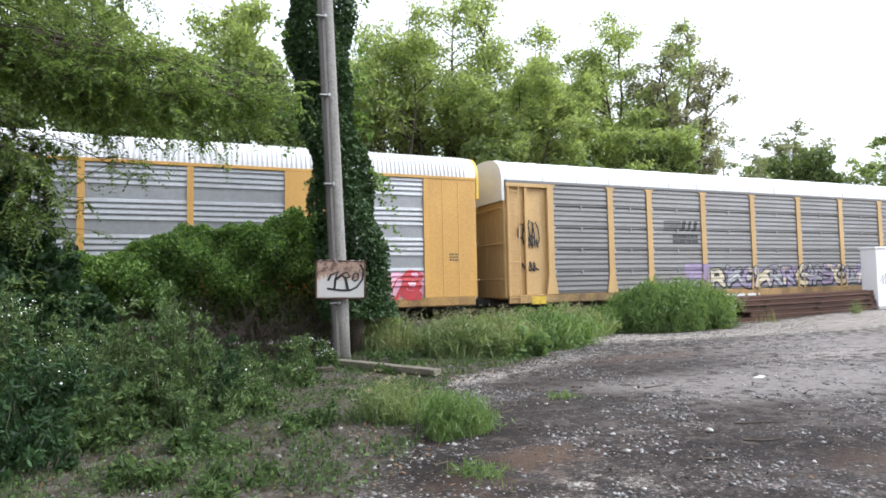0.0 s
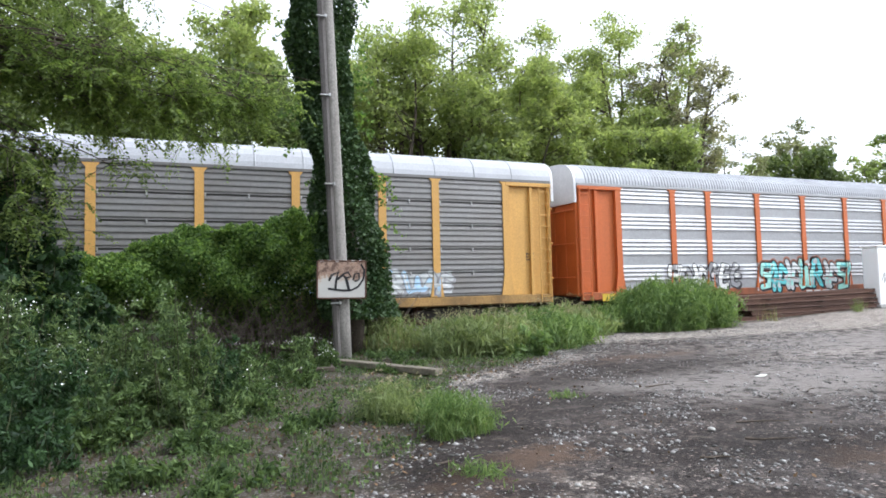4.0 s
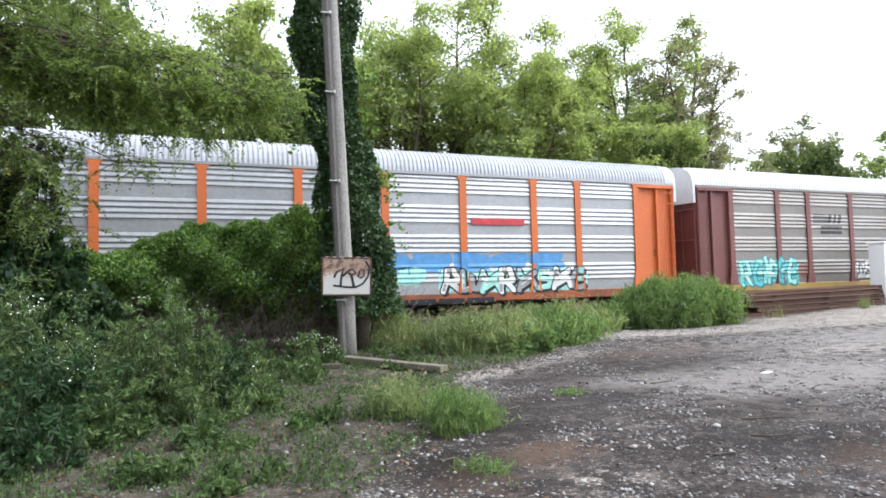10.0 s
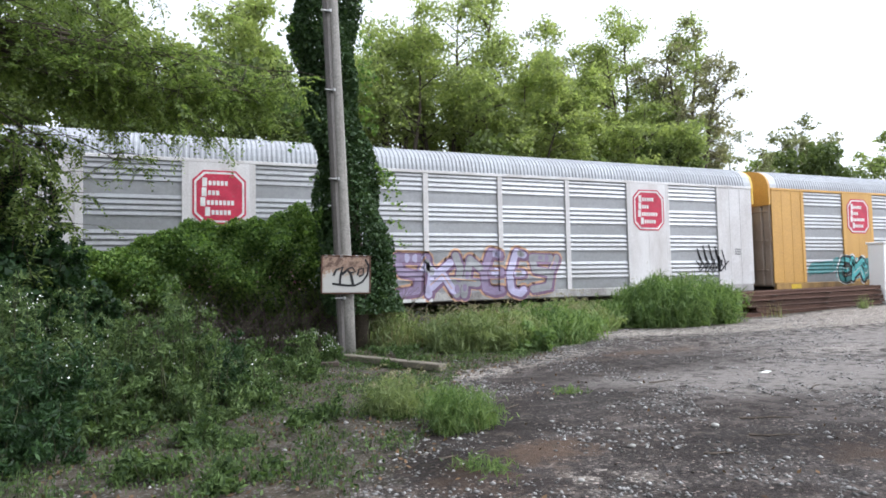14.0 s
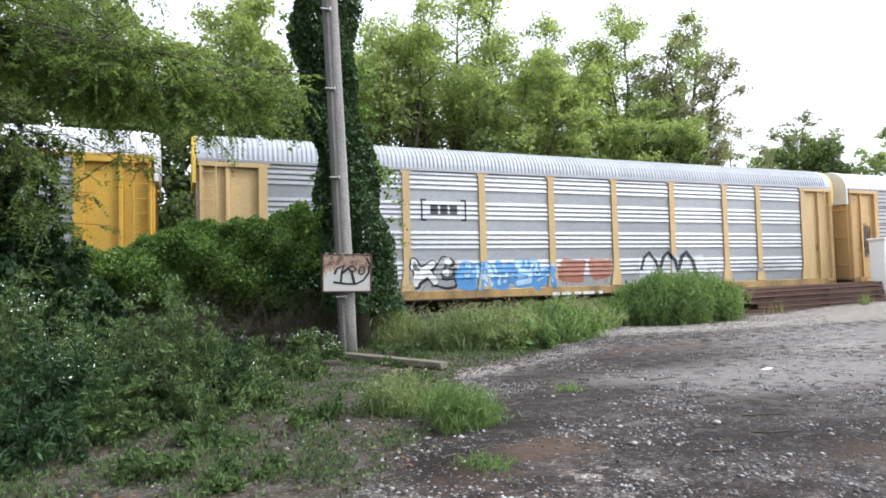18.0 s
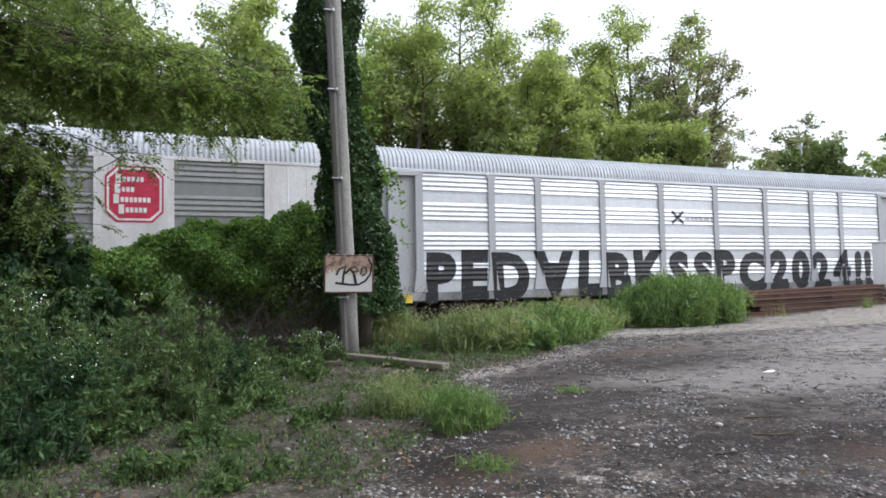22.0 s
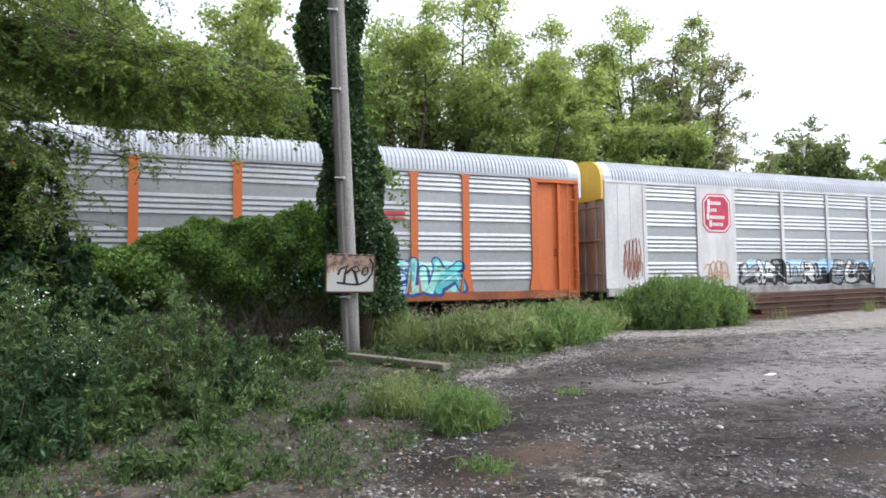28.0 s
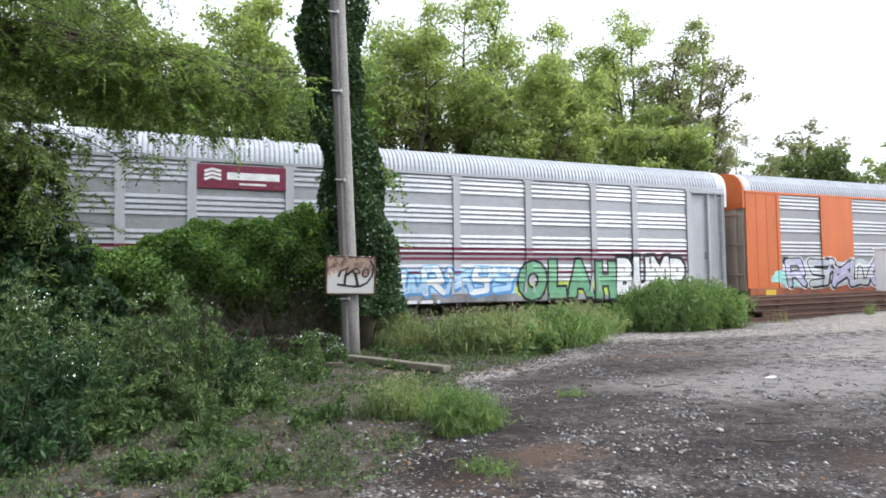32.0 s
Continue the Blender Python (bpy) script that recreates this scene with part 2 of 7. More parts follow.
def ground_material():
    m, t, b = nodes("lot_ground")
    attr = {}
    for key in ("gravel", "pale", "damp", "earth", "pale_sheen"):
        attr[key] = t.nodes.new("ShaderNodeAttribute")
        attr[key].attribute_name = key
    tc = t.nodes.new("ShaderNodeTexCoord")

    def chips(scale):
        v = t.nodes.new("ShaderNodeTexVoronoi")
        v.inputs["Scale"].default_value = scale
        v.inputs["Randomness"].default_value = 1.0
        link(t, tc.outputs["Object"], v.inputs["Vector"])
        sp = t.nodes.new("ShaderNodeSeparateColor")
        link(t, v.outputs["Color"], sp.inputs["Color"])
        return v, sp.outputs["Red"]

    small, tone = chips(42.0)
    large, tone2 = chips(17.0)
    fine = noise_node(t, 45.0, 6, 0.75)
    mid = noise_node(t, 3.2, 6, 0.7)
    big = noise_node(t, 0.5, 5, 0.65)
    patch = noise_node(t, 0.85, 7, 0.68, stretch=(0.8, 1.3, 1.0))
    soil = ramp(t, mid.outputs["Fac"], [(0.36, (0.024, 0.02, 0.013)), (0.5, (0.06, 0.049, 0.036)), (0.66, (0.12, 0.1, 0.08))]).outputs["Color"]
    soil = mix(t, ramp(t, tone, [(0.86, (0, 0, 0)), (0.9, (0.6, 0.6, 0.6))]).outputs["Color"], soil, (0.2, 0.195, 0.185))
    grit = ramp(t, tone, [(0.0, (0.012, 0.011, 0.011)), (0.5, (0.032, 0.03, 0.03)), (0.9, (0.08, 0.077, 0.076)), (0.96, (0.18, 0.175, 0.17)), (1.0, (0.42, 0.4, 0.38))]).outputs["Color"]
    lumps = ramp(t, tone2, [(0.0, (0.025, 0.024, 0.024)), (0.7, (0.06, 0.058, 0.057)), (1.0, (0.15, 0.145, 0.14))]).outputs["Color"]
    lot = mix(t, ramp(t, mid.outputs["Fac"], [(0.42, (0, 0, 0)), (0.62, (0.75, 0.75, 0.75))]).outputs["Color"], grit, lumps)
    dust = ramp(t, fine.outputs["Fac"], [(0.3, (0.05, 0.05, 0.051)), (0.7, (0.1, 0.1, 0.101))]).outputs["Color"]
    white = ramp(t, tone, [(0.0, (0.07, 0.062, 0.055)), (0.5, (0.21, 0.195, 0.178)), (0.8, (0.35, 0.33, 0.305)), (0.92, (0.6, 0.58, 0.55)), (1.0, (0.7, 0.68, 0.65))]).outputs["Color"]
    lot = mix(t, ramp(t, big.outputs["Fac"], [(0.5, (0, 0, 0)), (0.64, (0.55, 0.55, 0.55))]).outputs["Color"], lot, dust)

    def ragged(key, lo, hi, amount):
        a = t.nodes.new("ShaderNodeMath")
        a.operation = "ADD"
        link(t, attr[key].outputs["Fac"], a.inputs[0])
        link(t, val(t, mid.outputs["Fac"], -0.75, 0.75), a.inputs[1])
        return ramp(t, a.outputs["Value"], [(lo, (0, 0, 0)), (hi, (amount,) * 3)]).outputs["Color"]

    lot = mix(t, 1.0, lot, ramp(t, patch.outputs["Fac"], [(0.36, (0.5, 0.42, 0.4)), (0.46, (0.72, 0.64, 0.615)), (0.54, (0.95, 0.89, 0.87)), (0.64, (1.4, 1.36, 1.36))]).outputs["Color"], "MULTIPLY")
    lot = mix(t, 1.0, lot, ramp(t, mid.outputs["Fac"], [(0.36, (0.58, 0.53, 0.52)), (0.5, (0.95, 0.93, 0.92)), (0.64, (1.5, 1.47, 1.45))]).outputs["Color"], "MULTIPLY")
    lot = mix(t, ragged("pale", 0.35, 0.85, 0.9), lot, white)
    # Smooth grey gravel tone with the sky's sheen painted into its colour.
    smooth = ramp(t, fine.outputs["Fac"], [(0.3, (0.15, 0.145, 0.143)), (0.7, (0.3, 0.29, 0.285))]).outputs["Color"]
    lot = mix(t, ragged("pale_sheen", 0.25, 0.95, 0.75), lot, smooth)
    lot = mix(t, ragged("earth", 0.3, 0.9, 0.8), lot, ramp(t, fine.outputs["Fac"], [(0.3, (0.05, 0.034, 0.024)), (0.7, (0.125, 0.085, 0.06))]).outputs["Color"])
    wet = ragged("damp", 0.3, 0.8, 0.8)
    lot = mix(t, wet, lot, mix(t, 1.0, lot, (0.34, 0.32, 0.31), "MULTIPLY"))
    lot = mix(t, 1.0, lot, (1.16, 1.09, 1.03), "MULTIPLY")
    link(t, mix(t, ragged("gravel", 0.35, 0.65, 1.0), soil, lot), b.inputs["Base Color"])
    link(t, val(t, big.outputs["Fac"], 0.7, 1.0), b.inputs["Roughness"])
    b.inputs["Specular IOR Level"].default_value = 0.22
    add = t.nodes.new("ShaderNodeMath")
    add.operation = "SUBTRACT"
    link(t, fine.outputs["Fac"], add.inputs[0])
    link(t, small.outputs["Distance"], add.inputs[1])
    bump(t, b, add.outputs["Value"], 0.6, 0.02)
    return m


# ================= mesh tools =================


class Geo:
    """Collects vertices and faces; turned into one mesh."""

    def __init__(self):
        self.v, self.f, self.m = [], [], []

    def add(self, verts, faces, mat=0):
        o = len(self.v)
        self.v.extend(verts)
        self.f.extend(tuple(i + o for i in f) for f in faces)
        self.m.extend([mat] * len(faces))
        return self

    def box(self, x0, y0, z0, x1, y1, z1, bev=0.0, mat=0):
        if bev <= 0:
            vs = [(x, y, z) for z in (z0, z1) for y in (y0, y1) for x in (x0, x1)]
            return self.add(vs, [(0, 2, 3, 1), (4, 5, 7, 6), (0, 1, 5, 4), (2, 6, 7, 3), (0, 4, 6, 2), (1, 3, 7, 5)], mat)
        lo, hi = (x0, y0, z0), (x1, y1, z1)
        vs, idx = [], {}
        for c in range(8):
            s = [(c >> k) & 1 for k in range(3)]
            for ax in range(3):
                idx[c, ax] = len(vs)
                vs.append(tuple((hi[k] if s[k] else lo[k]) + (0 if k == ax else (-bev if s[k] else bev)) for k in range(3)))
        fs = []
        for ax in range(3):
            u, w = (ax + 1) % 3, (ax + 2) % 3
            for s in (0, 1):
                q = [(s << ax) | (a << u) | (b << w) for a, b in ((0, 0), (1, 0), (1, 1), (0, 1))]
                q = [idx[c, ax] for c in q]
                fs.append(tuple(q if s else q[::-1]))
            for a in (0, 1):
                for b2 in (0, 1):
                    c0 = (a << u) | (b2 << w)
                    c1 = c0 | (1 << ax)
                    q = (idx[c0, u], idx[c1, u], idx[c1, w], idx[c0, w])
                    fs.append(q if a == b2 else q[::-1])
        for c in range(8):
            q = (idx[c, 0], idx[c, 1], idx[c, 2])
            fs.append(q if bin(c).count("1") % 2 else q[::-1])
        return self.add(vs, fs, mat)

    def sweep(self, profile, x0, x1, mat=0, closed=False):
        """Profile of (y, z), drawn along x."""
        n = len(profile)
        vs = [(x0, y, z) for y, z in profile] + [(x1, y, z) for y, z in profile]
        fs = [(i, (i + 1) % n, n + (i + 1) % n, n + i) for i in range(n if closed else n - 1)]
        if closed:
            fs += [tuple(range(n))[::-1], tuple(range(n, 2 * n))]
        return self.add(vs, fs, mat)

    def plate(self, pts, y0, y1, mat=0):
        """Outline of (x, z), between two depths."""
        n = len(pts)
        vs = [(x, y0, z) for x, z in pts] + [(x, y1, z) for x, z in pts]
        fs = [tuple(range(n)), tuple(range(n, 2 * n))[::-1]] + [(i, n + i, n + (i + 1) % n, (i + 1) % n) for i in range(n)]
        return self.add(vs, fs, mat)

    def tube(self, pts, radii, n=8, mat=0):
        pts = [Vector(p) for p in pts]
        vs, fs = [], []
        for i, p in enumerate(pts):
            d = (pts[min(i + 1, len(pts) - 1)] - pts[max(i - 1, 0)]).normalized()
            a = d.orthogonal().normalized() if abs(d.z) > 0.99 else d.cross(Vector((0, 0, 1))).normalized()
            b = d.cross(a)
            r = radii[i] if isinstance(radii, (list, tuple)) else radii
            for k in range(n):
                w = 2 * math.pi * k / n
                vs.append(tuple(p + (a * math.cos(w) + b * math.sin(w)) * r))
        for i in range(len(pts) - 1):
            for k in range(n):
                k2 = (k + 1) % n
                fs.append((i * n + k, i * n + k2, (i + 1) * n + k2, (i + 1) * n + k))
        fs.append(tuple(range(n))[::-1])
        fs.append(tuple(range((len(pts) - 1) * n, len(pts) * n)))
        return self.add(vs, fs, mat)

    def mesh(self, name, smooth=False):
        me = bpy.data.meshes.new(name)
        me.from_pydata(self.v, [], self.f)
        if any(self.m):
            me.polygons.foreach_set("material_index", self.m)
        if smooth:
            me.polygons.foreach_set("use_smooth", [True] * len(self.f))
        me.update()
        return me


def part(name, shape, material, parent=None, label="", smooth=False):
    """Links a shape (Geo or mesh) as one object under a thing or a part. A shared mesh takes its material on the object."""
    me = shape.mesh(name, smooth) if isinstance(shape, Geo) else shape
    mats = material if isinstance(material, (list, tuple)) else [material]
    while len(me.materials) < len(mats):
        me.materials.append(None)
    ob = new(name, me)
    for slot, mt in zip(ob.material_slots, mats):
        slot.link = "OBJECT"
        slot.material = mt
    if parent:
        ob.parent = parent
    if label:
        ob["label"] = label
    return ob


def thing(name, label, category, group="", kind="", at=(0, 0, 0)):
    ob = new(name)
    ob.empty_display_size = 0.2
    ob.location = at
    return tagged(ob, label, category, group, kind)


def quads(name, centres, u, v, taper=1.0):
    """Many small four-cornered blades at centres, spanned by u and v (arrays)."""
    n = len(centres)
    co = np.empty((n, 4, 3), np.float32)
    co[:, 0], co[:, 1], co[:, 2], co[:, 3] = centres - u, centres - v * taper, centres + u, centres + v * taper
    return raw(name, co.reshape(-1, 3), np.arange(4 * n, dtype=np.int32), 4)


def raw(name, co, loops, k):
    me = bpy.data.meshes.new(name)
    me.vertices.add(len(co))
    me.vertices.foreach_set("co", np.ascontiguousarray(co, np.float32).ravel())
    me.loops.add(len(loops))
    me.loops.foreach_set("vertex_index", loops)
    n = len(loops) // k
    me.polygons.add(n)
    me.polygons.foreach_set("loop_start", np.arange(0, n * k, k, dtype=np.int32))
    me.update(calc_edges=True)
    return me


def unit(rng, n):
    d = rng.normal(size=(n, 3))
    return d / np.linalg.norm(d, axis=1, keepdims=True)


def leaf_cloud(name, centres, size, rng, droop=0.0, slim=0.5, facing=None):
    """Leaves at centres, random in size and turn; droop lets them hang."""
    n = len(centres)
    a = unit(rng, n)
    if droop:
        a[:, 2] = a[:, 2] * (1 - droop) - droop
        a /= np.linalg.norm(a, axis=1, keepdims=True)
    w = unit(rng, n)
    if facing is not None:
        w = w * 0.55 + np.asarray(facing)
    b = np.cross(a, w)
    b /= np.linalg.norm(b, axis=1, keepdims=True) + 1e-9
    s = size * rng.uniform(0.6, 1.35, (n, 1))
    return quads(name, centres, a * s * 0.5, b * s * slim * 0.5)


def in_ball(rng, n, c, r, hollow=0.3):
    d = unit(rng, n)
    q = (hollow + (1 - hollow) * rng.uniform(0, 1, (n, 1))) ** 0.6
    return np.asarray(c) + d * q * np.asarray(r)


# ================= ground =================


def rise(x, y):
    """Height of the lot: flat, lifting a little towards the rails at the far corner."""
    sm = lambda a, b, q: (lambda w: w * w * (3 - 2 * w))(np.clip((q - a) / (b - a), 0, 1))
    return 0.25 * sm(19, 28, x) * sm(9, 17.5, y) + 0.03 * np.sin(x * 0.9 + 1) * np.sin(y * 0.7) * (np.abs(x) < 40)


EDGE = [(-0.3, 2.0), (1.0, 4.6), (2.6, 6.6), (3.4, 8.6), (4.7, 10.6), (6.8, 11.6), (9.4, 13.6), (12.6, 16.2), (17.5, 15.6), (19.3, 17.4), (80, 19.0)]


def lot_side(x, y):
    """Signed distance in y below the edge of the gravel lot: positive inside."""
    ex, ey = zip(*EDGE)
    return np.where(x < ex[0], -3.0, np.interp(x, ex, ey) - y)


def lot_layers(gx, gy):
    """Where the lot is pale, damp, bare earth or lightened by painted sky sheen."""
    def spot(x, y, rx, ry, turn=0.0):
        c, s = math.cos(turn), math.sin(turn)
        return np.exp(-(((gx - x) * c + (gy - y) * s) / rx) ** 2 - (((gy - y) * c - (gx - x) * s) / ry) ** 2)
    return {
        "pale": 1.2 * np.clip((gy - 13.4) / 2.0, 0, 1) * np.clip((gx - 6) / 4, 0, 1) + 0.7 * spot(13, 9.5, 2.5, 0.8) + 0.6 * spot(6.8, 11.1, 3.0, 0.5, 0.5) + 0.3 * spot(4.1, 8.6, 0.6, 1.6, -0.5) + 0.4 * spot(18, 12.0, 7.0, 2.0) + 1.4 * spot(21, 15.8, 7.0, 2.0) + 0.65 * spot(3.25, 4.35, 0.35, 0.4, 0.4) + 0.7 * spot(4.4, 10.4, 1.0, 0.5) + 0.6 * spot(1.4, 4.6, 0.5, 0.35),
        "pale_sheen": 1.1 * spot(18, 10.5, 8.0, 2.6) + 1.0 * spot(9.5, 7.2, 3.2, 1.6) + 0.5 * spot(6.6, 8.4, 1.4, 0.6),
        "damp": 0.75 * spot(8.0, 9.6, 4.2, 1.1, 0.2) + 1.1 * spot(3.3, 6.4, 0.9, 0.6) + 1.0 * spot(2.1, 5.3, 0.6, 0.7) + 0.9 * spot(5.2, 7.2, 1.2, 0.7) + 0.7 * spot(7.6, 6.1, 1.4, 0.4) + spot(5.6, 4.6, 1.6, 0.8),
        "earth": 1.2 * spot(3.3, 5.35, 0.5, 0.35) + 0.8 * spot(5.9, 4.0, 0.7, 0.4) + 0.8 * spot(9.5, 11.2, 2.6, 0.5, 0.2) + 0.7 * spot(2.2, 4.9, 0.7, 0.6),
    }


def ground():
    far = [60, 90, 140, 220, 350, 600, 1000, 2000]
    xs = np.array([-v for v in far[::-1]] + list(np.arange(-40, -8, 2.0)) + list(np.arange(-8, 24, 0.3)) + list(np.arange(24, 60, 1.5)) + far)
    ys = np.array([-v for v in far[::-1]] + list(np.arange(-40, 0, 4.0)) + list(np.arange(0, 22, 0.3)) + list(np.arange(22, 58, 3.0)) + far)
    gx, gy = np.meshgrid(xs, ys)
    gz = rise(gx, gy)
    nx, ny = len(xs), len(ys)
    i = (np.arange(ny - 1)[:, None] * nx + np.arange(nx - 1)).ravel()
    loops = np.stack([i, i + 1, i + nx + 1, i + nx], 1).ravel().astype(np.int32)
    me = raw("ground", np.stack([gx, gy, gz], -1).reshape(-1, 3), loops, 4)
    side = lot_side(gx, gy)
    a = me.attributes.new("gravel", "FLOAT", "POINT")
    a.data.foreach_set("value", np.clip(0.5 + side / 1.2, 0, 1).ravel().astype(np.float32))
    layers = lot_layers(gx, gy)
    for key, value in layers.items():
        p = me.attributes.new(key, "FLOAT", "POINT")
        p.data.foreach_set("value", np.clip(value, 0, 1).ravel().astype(np.float32))
    me.polygons.foreach_set("use_smooth", [True] * len(me.polygons))
    ob = part("ground", me, ground_material())
    tagged(ob, "dark wet gravel lot with earth and weeds along its edge", "ground", kind="structure")


ground()

RAIL_Z = 0.2
NEAR_SIDE = 20.118
TRACK_Y = NEAR_SIDE + 1.52


def track():
    bed = Geo().sweep([(TRACK_Y - 2.6, -0.1), (TRACK_Y - 1.7, 0.03), (TRACK_Y + 1.7, 0.03), (TRACK_Y + 2.8, -0.1)], -700, 700)
    tagged(part("track_bed", bed, BALLAST), "grey-brown ballast bed under the rails", "track bed", kind="structure")
    for s in (-1, 1):
        y = TRACK_Y + s * 0.75
        foot = [(y - 0.07, 0.05), (y + 0.07, 0.05), (y + 0.07, 0.065), (y + 0.012, 0.08), (y + 0.012, 0.16), (y + 0.035, 0.165), (y + 0.035, 0.2), (y - 0.035, 0.2),
                (y - 0.035, 0.165), (y - 0.012, 0.16), (y - 0.012, 0.08), (y - 0.07, 0.065)]
        r = Geo().sweep(foot, -700, 700, closed=True)
        tagged(part("rail", r, RAIL_TOP), "steel running rail with a worn bright head", "rail", "running rails", "structure")
    g = Geo()
    for k in range(330):
        x = -60 + k * 0.54
        g.box(x - 0.11, TRACK_Y - 1.25, -0.08, x + 0.11, TRACK_Y + 1.25, 0.05, 0.012)
    tagged(part("sleepers", g, SLEEPER), "dark creosoted wooden sleepers", "sleepers", kind="stuff")


track()

# ================= the train =================
BAYS = [-11.8, -9.05, -7.13, -4.28, -1.43, 1.43, 4.28, 7.13, 9.05, 11.8]
HALF = 13.6
W = 1.52
Z_SILL, Z_DECK, Z_TOP, Z_EAVE = 0.73, 1.05, 5.15, 5.24
PITCH = 28.6
FACE = -W - 0.036  # paint lies on the outermost face of the posts
MESH = {}


def cached(key, make):
    if key not in MESH:
        MESH[key] = make()
    return MESH[key]


def rib_profile(kind):
    """Cross-section (depth, height) of one column of ribbed side sheets."""
    pts = []
    rows = 5 if kind == 1 else 4
    h = (Z_TOP - Z_DECK) / rows
    for r in range(rows):
        z = Z_DECK + r * h
        if kind == 1:
            pts += [(0.09, z - 0.02), (0.09, z + 0.03), (0.0, z + 0.04)]
            ribs, start, span = 4, z + 0.05, h - 0.07
        else:
            pts += [(0.03, z), (0.03, z + 0.33)]
            ribs, start, span = 4, z + 0.35, h - 0.36
        p = span / ribs
        deep = 0.018 if kind == 1 else 0.026
        for k in range(ribs):
            a = start + k * p
            pts += [(deep, a + p * 0.02), (deep, a + p * 0.22), (0.0, a + p * 0.36), (0.0, a + p * 0.5), (deep, a + p * 0.98)]
    pts.append((0.012, Z_TOP))
    return pts


def sheet_mesh(width, kind):
    prof = [(-W + d, z) for d, z in rib_profile(kind)]
    return cached(("sheet", round(width, 2), kind), lambda: Geo().sweep(prof[::-1], -width / 2, width / 2).mesh("side_sheet"))


def post_mesh(flared):
    def make():
        g = Geo()
        w = 0.13
        y0, y1 = -W - 0.032, -W + 0.03
        if flared:
            pts = [(-w - 0.12, Z_DECK), (w + 0.12, Z_DECK), (w, Z_DECK + 0.75), (w, Z_TOP - 0.12), (w + 0.1, Z_TOP), (-w - 0.1, Z_TOP), (-w, Z_TOP - 0.12), (-w, Z_DECK + 0.75)]
        else:
            w = 0.09
            pts = [(-w, Z_DECK), (w, Z_DECK), (w, Z_TOP), (-w, Z_TOP)]
        g.plate(pts, y0, y1)
        return g.mesh("post")
    return cached(("post", flared), make)


ROOF_SHAPE = [(-W, Z_EAVE), (-W + 0.02, 5.42), (-W + 0.1, 5.66), (-W + 0.26, 5.86), (-W + 0.52, 6.02), (-W + 0.95, 6.12), (0, 6.16)]


def roof_mesh(ribbed):
    def make():
        half = ROOF_SHAPE
        prof = half + [(-y, z) for y, z in half[-2::-1]]
        n = len(prof)
        nrm = []
        for i in range(n):
            a, b = prof[max(i - 1, 0)], prof[min(i + 1, n - 1)]
            d = Vector((b[0] - a[0], b[1] - a[1])).normalized()
            nrm.append((-d.y, d.x))
        xs, off = [], []
        if ribbed:
            p = 0.15
            k = int(2 * (HALF - 0.25) / p)
            for i in range(k):
                x = -HALF + 0.25 + i * p
                xs += [x, x + 0.05, x + 0.075, x + 0.125]
                off += [0, 0, 0.03, 0.03]
        else:
            k = 18
            p = 2 * HALF / k
            for i in range(k):
                x = -HALF + i * p
                xs += [x, x + 0.04, x + 0.05, x + p - 0.01]
                off += [0.022, 0.022, 0, 0]
        xs = [-HALF - 0.12] + xs + [HALF + 0.12]
        off = [0] + off + [0]
        co = [(x, y + o * nv[0], z + o * nv[1]) for x, o in zip(xs, off) for (y, z), nv in zip(prof, nrm)]
        fs = [(i * n + j, (i + 1) * n + j, (i + 1) * n + j + 1, i * n + j + 1) for i in range(len(xs) - 1) for j in range(n - 1)]
        g = Geo()
        g.add(co, fs)
        for x, s in ((-HALF - 0.12, 1), (HALF + 0.12, -1)):
            pts = [(x, y, z) for y, z in prof]
            g.add(pts, [tuple(range(n))[::s]])
        return g.mesh("roof")
    return cached(("roof", ribbed), make)


def arch_mesh(s):
    """Arched end hood: the roof's end with a deep lip."""
    def make():
        prof = ROOF_SHAPE + [(-y, z) for y, z in ROOF_SHAPE[-2::-1]]
        x0, x1 = HALF + 0.13, HALF + 0.24
        n = len(prof)
        g = Geo()
        outl = [(-W, 4.5)] + prof + [(W, 4.5)]
        m = len(outl)
        vs = [(x, y, z) for x in (x0, x1) for y, z in outl]
        fs = [tuple(range(m))[::-1], tuple(range(m, 2 * m))] + [(i, m + i, m + (i + 1) % m, (i + 1) % m)[::-1] for i in range(m)]
        g.add([(s * x, y, z) for x, y, z in vs], [f if s > 0 else f[::-1] for f in fs])
        return g.mesh("end_hood")
    return cached(("hood", s), make)


def box_mesh(name, *dims, bev=0.012):
    return cached((name, dims, bev), lambda: Geo().box(*dims, bev).mesh(name))


def end_doors(car, s, kind, mat):
    """Folding end doors: upright leaves set at angles, or wide flat leaves, held by cross bars."""
    leaves = 8 if kind == 2 else 4
    w = 2 * (W - 0.08) / leaves
    door = part("end_door", box_mesh("end_door", -0.02, -W + 0.06, 0.9, 0.02, W - 0.06, 5.0), mat, car)
    door.location.x = s * (HALF + 0.03)
    for k in range(leaves):
        d = 0.08 if (kind == 2 and k % 2) else 0.0
        p = part("door_leaf", box_mesh("door_leaf", -0.05 - d / 2, 0.012, 0.95, 0.05 + d / 2, w - 0.012, 4.95, bev=0.02), mat, door)
        p.location = (s * (0.06 + d / 2), -W + 0.08 + k * w, 0)
    for z in (1.6, 2.9, 4.2):
        p = part("lock_bar", box_mesh("lock_bar", -0.03, -W + 0.15, 0, 0.03, W - 0.15, 0.06), mat, door)
        p.location = (s * 0.2, 0, z)


